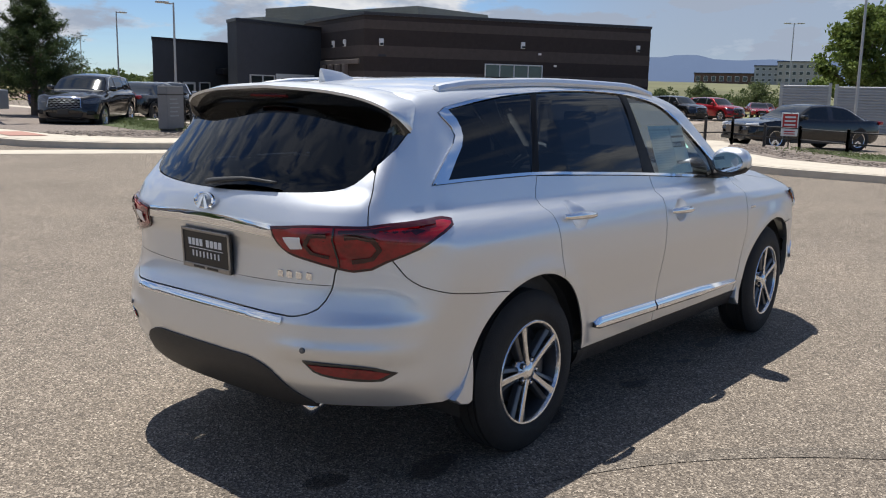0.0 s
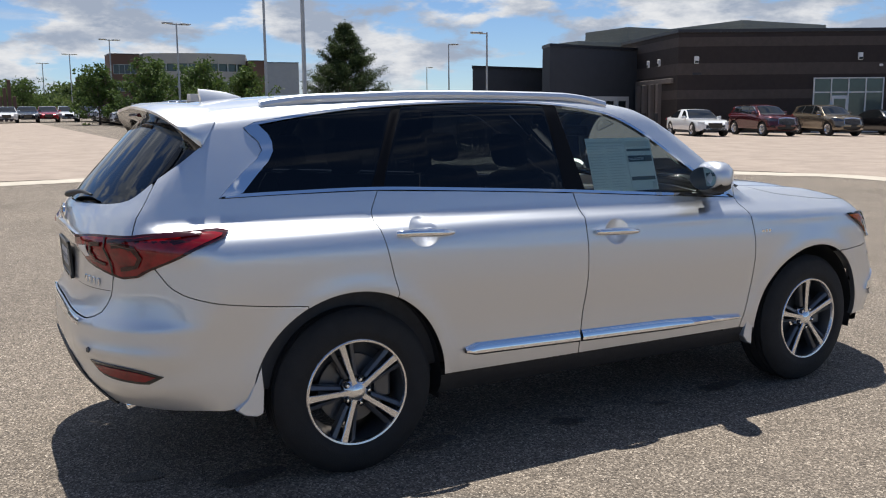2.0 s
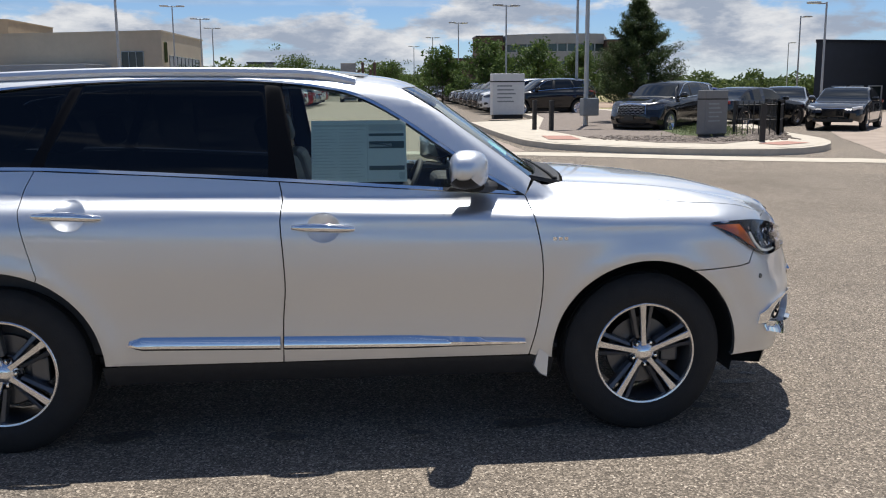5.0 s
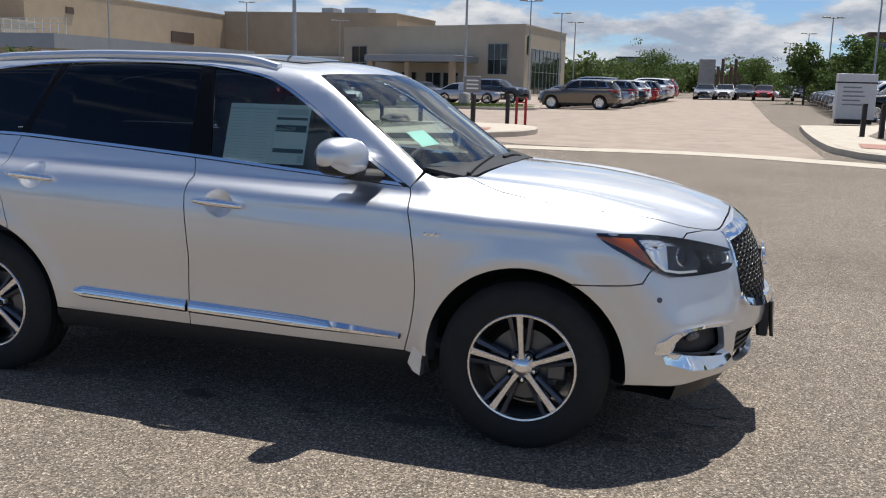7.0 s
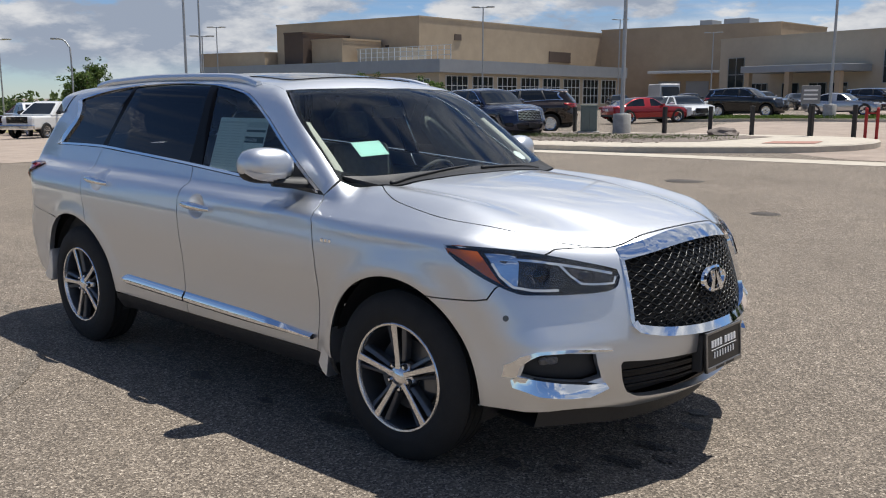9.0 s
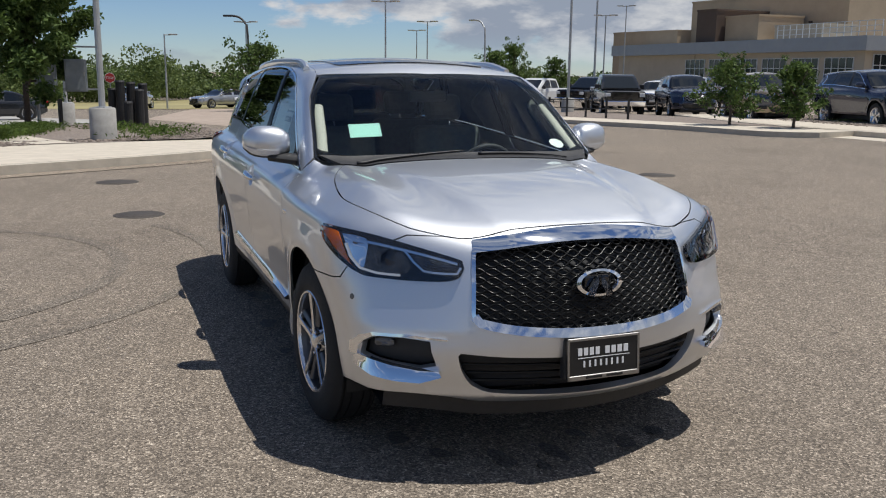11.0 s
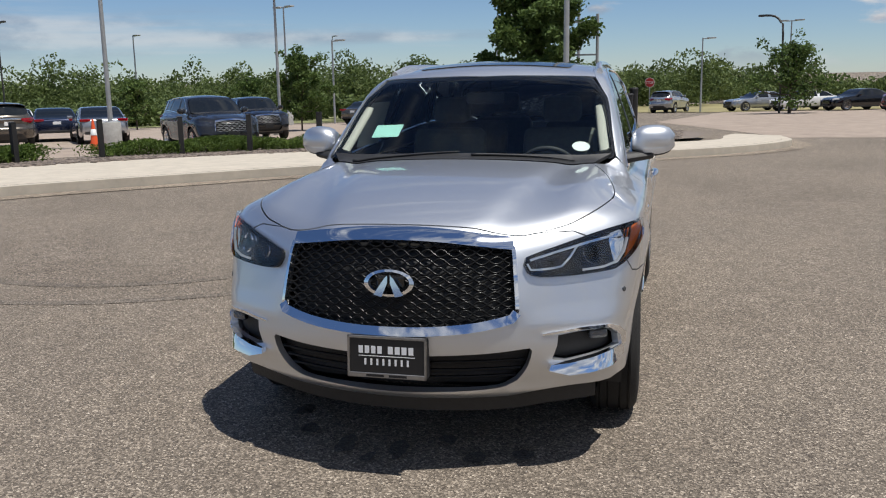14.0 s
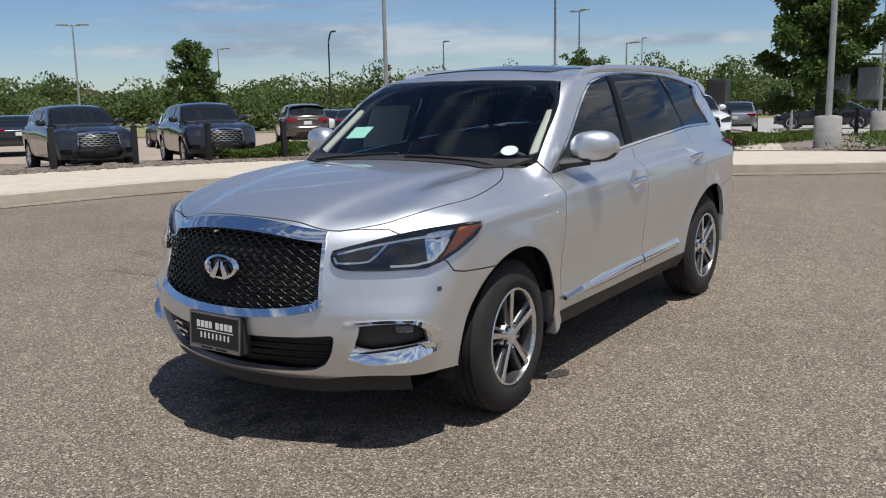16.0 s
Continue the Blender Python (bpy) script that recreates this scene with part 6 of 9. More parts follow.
drape("field_east", [(70, 20), (150, 8), (150, 38), (75, 46)], GREENFIELD, 0.03, 8, "green field", "field")
drape("access_road", band_of(smooth2([(-34, -3), (-44, -8), (-60, -14), (-80, -16), (-110, -14)], 3), 7), CONCRETE2, 0.05, 3, "pale curving access road", "road")


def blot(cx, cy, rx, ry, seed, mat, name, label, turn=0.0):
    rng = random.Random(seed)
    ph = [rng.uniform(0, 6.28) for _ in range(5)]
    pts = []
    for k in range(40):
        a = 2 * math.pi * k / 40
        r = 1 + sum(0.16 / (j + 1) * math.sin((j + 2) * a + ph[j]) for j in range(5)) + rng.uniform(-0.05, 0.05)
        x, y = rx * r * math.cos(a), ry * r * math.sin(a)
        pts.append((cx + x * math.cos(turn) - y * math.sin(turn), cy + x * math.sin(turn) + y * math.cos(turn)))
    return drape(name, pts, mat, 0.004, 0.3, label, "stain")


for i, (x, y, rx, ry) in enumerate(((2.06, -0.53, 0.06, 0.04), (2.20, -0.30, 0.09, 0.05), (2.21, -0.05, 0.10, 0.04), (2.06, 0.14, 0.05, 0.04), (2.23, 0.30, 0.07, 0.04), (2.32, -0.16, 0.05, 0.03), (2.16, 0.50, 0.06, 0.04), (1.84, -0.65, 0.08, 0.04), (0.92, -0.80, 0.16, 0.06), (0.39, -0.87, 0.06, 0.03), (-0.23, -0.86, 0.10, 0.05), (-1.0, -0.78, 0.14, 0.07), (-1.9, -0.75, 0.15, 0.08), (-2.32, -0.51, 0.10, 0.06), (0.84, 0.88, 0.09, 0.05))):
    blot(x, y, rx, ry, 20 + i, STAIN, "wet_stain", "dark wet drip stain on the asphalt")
for cx, cy, r, a0, a1, w in ((-2.6, -3.9, 2.2, -20, 170, 0.14), (-2.9, -4.0, 3.1, 0, 120, 0.12), (-9, 7.5, 2.6, 150, 290, 0.13), (30, 40, 6, 200, 300, 0.2)):
    drape("tyre_mark", band_of([(cx + r * math.cos(radians(a0 + (a1 - a0) * i / 40)), cy + r * math.sin(radians(a0 + (a1 - a0) * i / 40))) for i in range(41)], w), TYREMARK, 0.0035, 0.5, "faint curved black tyre mark", "tyre mark")
for x, y, r in ((-3.8, 11.85, 0.36), (-0.82, 8.43, 0.2), (-8.5, -1.56, 0.30), (-5.2, -1.42, 0.28), (-7.1, 6.9, 0.30)):
    v, f = revolve([(0.001, 0.006), (r * 0.8, 0.006), (r * 0.82, 0.002), (r * 0.86, 0.006), (r, 0.005), (r + 0.01, -0.01)], 28, "z")
    tagged(new("manhole_cover", mesh_of("manhole_cover", [(x + a, y + b, gz(x, y) + c) for a, b, c in v], f, IRON)), "rusty iron cover flush in the asphalt", "manhole", "covers in the asphalt")
# ---- parked cars ----
def car_paint(name, col, metal=0.4):
    return node_mat(name, col, 0.22, metal, 1.0, 0.05, 40, spec=0.25)


PAINTS = {
    "black": (car_paint("black_car_paint", (0.006, 0.006, 0.007), 0.0), "black"),
    "white": (car_paint("white_car_paint", (0.72, 0.72, 0.71), 0.0), "white"),
    "grey": (car_paint("graphite_car_paint", (0.030, 0.032, 0.037), 0.5), "graphite grey"),
    "silver": (car_paint("silver_car_paint", (0.42, 0.43, 0.45), 0.7), "silver"),
    "red": (car_paint("red_car_paint", (0.32, 0.012, 0.016), 0.3), "red"),
    "maroon": (car_paint("maroon_car_paint", (0.085, 0.012, 0.014), 0.4), "maroon"),
    "tan": (car_paint("tan_car_paint", (0.23, 0.185, 0.13), 0.6), "tan"),
    "brown": (car_paint("brown_car_paint", (0.035, 0.024, 0.021), 0.5), "dark brown"),
    "navy": (car_paint("navy_car_paint", (0.012, 0.018, 0.045), 0.4), "navy blue"),
    "blue": (car_paint("blue_car_paint", (0.02, 0.03, 0.22), 0.4), "blue"),
    "bronze": (car_paint("bronze_car_paint", (0.12, 0.105, 0.088), 0.6), "bronze grey"),
}
CARGLASS = node_mat("parked_car_glass", (0.010, 0.012, 0.013), 0.04, 0, 0.3)
# length, width, height, wheel radius, belt, hood height, x of: hood start, screen foot, roof front, roof back, back-glass foot, tail (0 at the tail, 1 at the nose)
SHAPES = {
    "crossover": (4.7, 1.90, 1.66, 0.38, 1.00, 1.00, 0.985, 0.745, 0.54, 0.20, 0.03, 1.03),
    "suv": (5.3, 2.02, 1.92, 0.40, 1.14, 1.20, 0.985, 0.725, 0.60, 0.06, 0.012, 1.15),
    "sedan": (5.0, 1.92, 1.44, 0.36, 0.96, 0.94, 0.985, 0.70, 0.52, 0.30, 0.11, 1.0),
    "coupe": (4.7, 1.86, 1.40, 0.36, 0.90, 0.90, 0.985, 0.68, 0.50, 0.30, 0.10, 0.98),
}
BUILT = {}


def car_meshes(kind):
    if kind in BUILT:
        return BUILT[kind]
    L, W, Hh, wr, belt, hoodz, _, foot, rf, rb, bf, decks = SHAPES[kind]
    top = spline((0.0, decks * 0.80), (0.012, decks * 0.96), (bf, decks), (rb, Hh - 0.035), ((rb + rf) / 2, Hh), (rf, Hh - 0.03), (foot, hoodz + 0.02), (0.86, hoodz - 0.05), (0.955, hoodz - 0.17), (0.99, hoodz - 0.28), (1.0, hoodz - 0.42))
    half = spline((0.0, W / 2 * 0.78), (0.02, W / 2 * 0.90), (0.10, W / 2 * 0.97), (0.3, W / 2), (0.75, W / 2 * 0.995), (0.90, W / 2 * 0.95), (0.965, W / 2 * 0.84), (0.99, W / 2 * 0.68), (1.0, W / 2 * 0.55))
    us = np.unique(np.r_[0, 0.006, 0.015, bf, rb, rf, foot, (bf + rb) / 2, (foot + rf) / 2, np.linspace(0.03, 0.94, 24), 0.96, 0.975, 0.988, 0.996, 1.0])
    rows_ = []
    for u in us:
        x = (u - 0.5) * L
        t, w = float(top(np.array([u]))[0]), float(half(np.array([u]))[0])
        bl = min(belt, t - 0.03)
        cab = max(0.0, t - belt)
        inn = w * 0.93 - 0.36 * cab
        sill = 0.26 + 0.12 * max(0, (u - 0.93) / 0.07) + 0.16 * max(0, (0.07 - u) / 0.07)
        rows_.append([(w * 0.93, sill), (w * 0.99, sill + 0.10), (w, 0.60), (w * 0.985, bl - 0.10), (w * 0.955, bl), (w * 0.93, min(bl + 0.025, t - 0.006)), (inn + 0.01, t - 0.065 if cab > 0.1 else min(bl + 0.026, t - 0.005)), (inn - 0.06, t - 0.012 if cab > 0.1 else t - 0.004), (inn * 0.5, t + 0.004), (0, t + 0.008)])
        rows_[-1] = [(x, y, z) for y, z in rows_[-1]]
    n = 19
    vs = []
    for r in rows_:
        full = [(x, -y, z) for x, y, z in r] + [(x, y, z) for x, y, z in r[::-1][1:]]
        vs += full
    body, glass = [], []
    for i in range(len(us) - 1):
        um = (us[i] + us[i + 1]) / 2
        for j in range(n - 1):
            q = (i * n + j, (i + 1) * n + j, (i + 1) * n + j + 1, i * n + j + 1)
            jj = j if j < 9 else 17 - j
            front = rf + 0.004 < um < foot - 0.006 and jj >= 7
            back = bf + 0.008 < um < rb - 0.004 and jj >= 7
            side = jj == 5 and bf + 0.035 < um < foot - 0.05 and not abs(um - (rf - 0.055)) < 0.012 and not abs(um - (rb + 0.10)) < 0.010
            (glass if front or back or side else body).append(q)
    body.append(tuple(range(n)))
    body.append(tuple((len(us) - 1) * n + k for k in range(n))[::-1])
    def tidy(name, quads, mat, grow_y=1.0, sharp=None):
        used = sorted({i for q in quads for i in q})
        slot = {i: k for k, i in enumerate(used)}
        return mesh_of(name, [(vs[i][0], vs[i][1] * grow_y, vs[i][2]) for i in used], [tuple(slot[i] for i in q) for q in quads], mat, True, None, sharp)

    mb = tidy("body_" + kind, body, PAINTS["grey"][0], 1.0, 55)
    mg = []
    left = list(glass)
    while left:
        grp, pts = [left.pop()], None
        pts = set(grp[0])
        more = True
        while more:
            more = [q for q in left if pts & set(q)]
            for q in more:
                left.remove(q)
                grp.append(q)
                pts |= set(q)
        cx = sum(vs[i][0] for i in pts) / len(pts)
        flat_y = abs(sum(vs[i][1] for i in pts) / len(pts)) < 0.1
        mg.append(("windscreen" if flat_y and cx > 0 else "rear_window" if flat_y else "side_window", tidy("window_" + kind, grp, CARGLASS, 1.001)))
    tv, tf = revolve([(wr * 0.66, -0.11), (wr * 0.96, -0.115), (wr, -0.08), (wr, 0.08), (wr * 0.96, 0.11), (wr * 0.6, 0.11)], 28)
    mt = mesh_of("tyre_" + kind, tv, tf, RUBBER, True, None, 40)
    rv_, rf_ = [], []
    v, f = revolve([(wr * 0.62, -0.104), (wr * 0.68, -0.112), (wr * 0.60, -0.09), (wr * 0.5, -0.03), (0.001, -0.03)], 28)
    rv_, rf_ = list(v), list(f)
    for k in range(5):
        a = 2 * math.pi * k / 5 + 0.3
        e, t_ = np.array((math.cos(a), 0, math.sin(a))), np.array((-math.sin(a), 0, math.cos(a)))
        b0 = len(rv_)
        for rr, ww in ((0.04, 0.030), (wr * 0.63, 0.040)):
            rv_ += [tuple(e * rr - t_ * ww + (0, -0.098, 0)), tuple(e * rr + t_ * ww + (0, -0.098, 0)), tuple(e * rr + t_ * ww + (0, -0.05, 0)), tuple(e * rr - t_ * ww + (0, -0.05, 0))]
        rf_ += [(b0, b0 + 4, b0 + 5, b0 + 1), (b0 + 1, b0 + 5, b0 + 6, b0 + 2), (b0 + 3, b0 + 7, b0 + 4, b0)]
    mr = mesh_of("rim_" + kind, rv_, rf_, ALLOY, False)
    av, af = revolve([(wr * 0.9, 0.0), (wr * 1.14, -0.004), (wr * 1.17, 0.03)], 28)
    af = [q for q in af if all(av[i][2] > -0.10 for i in q)]
    dv, df = revolve([(0.02, 0.0), (wr * 1.12, 0.0)], 28)
    ma = mesh_of("arch_" + kind, [(x, y + 0.012, z) for x, y, z in dv], [q for q in df if all(dv[i][2] > -wr * 0.7 for i in q)], BLACK)
    BUILT[kind] = (mb, mg, mt, mr, ma, half, top)
    return BUILT[kind]


TALL = {}
SCALES = {"crossover": (0.934, 0.965, 0.975), "suv": (1.05, 1.03, 1.09)}


def tall_meshes(kind):
    """Meshes of a parked SUV: the same family of panels as the silver car, coarser, at another size."""
    if kind in TALL:
        return TALL[kind]
    sc = np.array(SCALES[kind])
    paints = {"front_door", "rear_door", "fender", "body_side", "hood", "roof", "front_bumper", "tailgate", "rear_bumper"}
    single = {"windscreen": CARGLASS, "side_window": CARGLASS, "quarter_window": CARGLASS, "rear_window": CARGLASS, "headlight": LAMPGLASS, "tail_lamp": REDLENS}
    single.update({n: BLACK for n in ("intake_back", "fog_pocket", "pillar_cover", "mirror_sail", "cowl", "rear_valance")})
    single.update({n: CHROME for n in ("window_trim", "quarter_trim", "grille_top_trim", "grille_side_trim", "tailgate_trim")})
    heap = ([], [], [])
    singles = []

    def pour(into, vs, fs, ns):
        b = len(into[0])
        into[0].extend(vs)
        into[1].extend(tuple(b + i for i in f) for f in fs)
        into[2].extend(ns)

    for name, look_at, loops, mirror, offset in PANELS:
        slot = name in paints
        if not slot and name not in single and name != "grille_back":
            continue
        if name in ("front_door", "rear_door"):
            loops = loops[:1]
        vs, fs, ns = panel(name, look_at, loops, offset=offset if name != "grille_back" else -0.03, gap=0.002 if name in paints else 0.0, depth=0.012, step=0.10)
        sides = [(1, vs, fs, ns)] + ([(-1, [(x, -y, z) for x, y, z in vs], [tuple(f)[::-1] for f in fs], [(x, -y, z) for x, y, z in ns])] if mirror else [])
        for sg, v, f, n in sides:
            v = [tuple(np.array(p) * sc) for p in v]
            if slot:
                pour(heap, v, f, n)
            else:
                singles.append(("grille" if name == "grille_back" else name, mesh_of(name + "_" + kind, v, f, single.get(name, GRILLEBLACK), True, n)))
    out = [("body", mesh_of("body_" + kind, heap[0], heap[1], PAINTS["grey"][0], True, heap[2]))]
    for nm, ob in (("spoiler", spoiler), ("door_mirror", mirrors[0]), ("door_mirror", mirrors[1])):
        v = [tuple(np.array(p.co) * sc) for p in ob.data.vertices]
        out.append((nm, mesh_of(nm + "_" + kind, v, [tuple(q.vertices) for q in ob.data.polygons], PAINTS["grey"][0], True, None, 50)))
    v, f = [], []
    for k in range(6):
        yy = np.linspace(-0.47, 0.47, 25)
        zz = 0.670 + 0.052 * k + 0.012 * np.sin(yy * 2 * math.pi / 0.16 + k * math.pi)
        p = from_front(np.stack([yy, zz], -1)) + (-0.012, 0, 0)
        p = p[~np.isnan(p).any(1)]
        a, b = sweep(p, 0.007, 4)
        f += [tuple(i + len(v) for i in q) for q in b]
        v += [tuple(np.array(q) * sc) for q in a]
    singles.append(("grille_mesh", mesh_of("grille_mesh_" + kind, v, f, ALLOYDARK)))
    lv, lf = revolve([(0.455, -0.10), (0.45, 0.10), (0.30, 0.16), (0.05, 0.16)], 28)
    lf = [q for q in lf if all(lv[i][2] > -0.12 for i in q)]
    liner = mesh_of("liner_" + kind, [tuple(np.array(p) * sc) for p in lv], lf, BLACK)
    TALL[kind] = (out, singles, liner, sc)
    return TALL[kind]


def parked_tall(kind, colour, x, y, heading, state="", group="parked cars"):
    """A parked SUV or crossover at (x, y); heading: degrees from +x to its nose."""
    out, singles, liner, sc = tall_meshes(kind)
    paint, word = PAINTS[colour]
    n = Vector((gz(x - 0.5, y) - gz(x + 0.5, y), gz(x, y - 0.5) - gz(x, y + 0.5), 1)).normalized()
    tilt = Vector((0, 0, 1)).rotation_difference(n).to_matrix().to_4x4()
    c = thing("parked_suv", f"{word} {'crossover' if kind == 'crossover' else 'large SUV'} parked {state or 'in the lot'}", "car", group, at=Matrix.Translation((x, y, gz(x, y))) @ tilt @ Matrix.Rotation(radians(heading), 4, 'Z'))
    for nm, me in out:
        ob = part(nm, me, c)
        if nm in ("body", "spoiler", "door_mirror"):
            ob.material_slots[0].link = 'OBJECT'
            ob.material_slots[0].material = paint
    for nm, me in singles:
        part(nm, me, c)
    mt, mr = car_meshes(kind)[2:4]
    wr = SHAPES[kind][3]
    for sx in (-1.45, 1.45):
        for sy in (-1, 1):
            turn = Matrix.Rotation(radians(0 if sy < 0 else 180), 4, 'Z')
            w = part("wheel", mt, c, None, "", Matrix.Translation((sx * sc[0], sy * 0.842 * sc[1], wr)) @ turn)
            part("rim", mr, w)
            part("wheel_liner", liner, c, None, "", Matrix.Translation((sx * sc[0], sy * 0.80 * sc[1], 0.385 * sc[2])) @ turn)
    part("underbody", bm_box((-2.2 * sc[0], -0.62, 0.22), (2.1 * sc[0], 0.62, 0.40), 0.03, 1), c, BLACK)
    part("number_plate", bm_box((2.47 * sc[0], -0.16, 0.46), (2.49 * sc[0], 0.16, 0.62), 0.004, 1), c, PLATEBLACK)
    part("rear_plate", bm_box((-2.53 * sc[0], -0.16, 0.86 * sc[2]), (-2.50 * sc[0], 0.16, 1.0 * sc[2]), 0.004, 1), c, PLATEWHITE)
    return c


def parked(kind, colour, x, y, heading, state="", group="parked cars"):
    """A parked car at (x, y); heading: degrees from +x to its nose."""
    if kind in SCALES:
        return parked_tall(kind, colour, x, y, heading, state, group)
    L, W, Hh, wr, belt, hoodz = SHAPES[kind][:6]
    mb, mg, mt, mr, ma, half, top = car_meshes(kind)
    paint, word = PAINTS[colour]
    n = Vector((gz(x - 0.5, y) - gz(x + 0.5, y), gz(x, y - 0.5) - gz(x, y + 0.5), 1)).normalized()
    tilt = Vector((0, 0, 1)).rotation_difference(n).to_matrix().to_4x4()
    c = thing("parked_" + kind, f"{word} {kind} parked {state or 'in the lot'}", "car", group, at=Matrix.Translation((x, y, gz(x, y))) @ tilt @ Matrix.Rotation(radians(heading), 4, 'Z'))
    b = part("body", mb, c)
    b.material_slots[0].link = 'OBJECT'
    b.material_slots[0].material = paint
    for nm, me in mg:
        part(nm, me, c)
    for sx in (-0.5 + 0.19, 0.5 - 0.185):
        w = float(half(np.array([sx + 0.5]))[0])
        for sy in (-1, 1):
            m = Matrix.Translation((sx * L, sy * (w - 0.105), wr)) @ Matrix.Rotation(radians(0 if sy < 0 else 180), 4, 'Z')
            wob = part("wheel", mt, c, None, "", m)
            part("rim", mr, wob)
            part("arch", ma, c, None, "", Matrix.Translation((sx * L, sy * (w + 0.006), wr)) @ Matrix.Rotation(radians(0 if sy < 0 else 180), 4, 'Z'))
    xf = L / 2
    hz_ = hoodz - 0.30
    part("grille", bm_box((xf - 0.10, -0.36, hz_ - 0.17), (xf + 0.012, 0.36, hz_ + 0.09), 0.03, 2), c, GLOSSBLACK)
    part("grille_rim", bm_box((xf - 0.06, -0.39, hz_ + 0.085), (xf + 0.016, 0.39, hz_ + 0.115), 0.01, 1), c, CHROME)
    part("intake", bm_box((xf - 0.16, -0.62, 0.30), (xf - 0.008, 0.62, 0.42), 0.03, 2), c, BLACK)
    part("number_plate", bm_box((xf, -0.16, hz_ - 0.30), (xf + 0.03, 0.16, hz_ - 0.19), 0.005, 1), c, PLATEBLACK)
    for sy in (-1, 1):
        part("headlight", bm_box((-0.20, -0.05, -0.055), (0.20, 0.05, 0.055), 0.03, 2), c, WHITELENS, "", Matrix.Translation((xf - 0.20, sy * W * 0.37, hz_ + 0.12)) @ Matrix.Rotation(radians(-sy * 38), 4, 'Z') @ Matrix.Rotation(radians(6), 4, 'Y'))
        part("tail_lamp", bm_box((-0.10, -0.20, -0.05), (0.10, 0.20, 0.06), 0.03, 2), c, REDLENS, "", Matrix.Translation((-xf + 0.085, sy * W * 0.36, belt - 0.05)) @ Matrix.Rotation(radians(sy * 14), 4, 'Z'))
        part("door_mirror", bm_box((-0.07, -0.11, -0.06), (0.08, 0.11, 0.07), 0.04, 2), c, paint, "", Matrix.Translation(((SHAPES[kind][7] - 0.5) * L - 0.35, sy * (W / 2 + 0.06), belt + 0.07)))
        part("sill", bm_box((-L * 0.20, -0.02, -0.05), (L * 0.205, 0.02, 0.05), 0.015, 1), c, BLACK, "", Matrix.Translation((0, sy * (W / 2 * 0.955), 0.28)))
    part("rear_plate", bm_box((-xf - 0.012, -0.16, belt - 0.22), (-xf + 0.06, 0.16, belt - 0.10), 0.005, 1), c, PLATEWHITE)
    part("rear_valance", bm_box((-xf - 0.004, -W * 0.38, 0.38), (-xf + 0.14, W * 0.38, 0.52), 0.03, 2), c, BLACK)
    return c


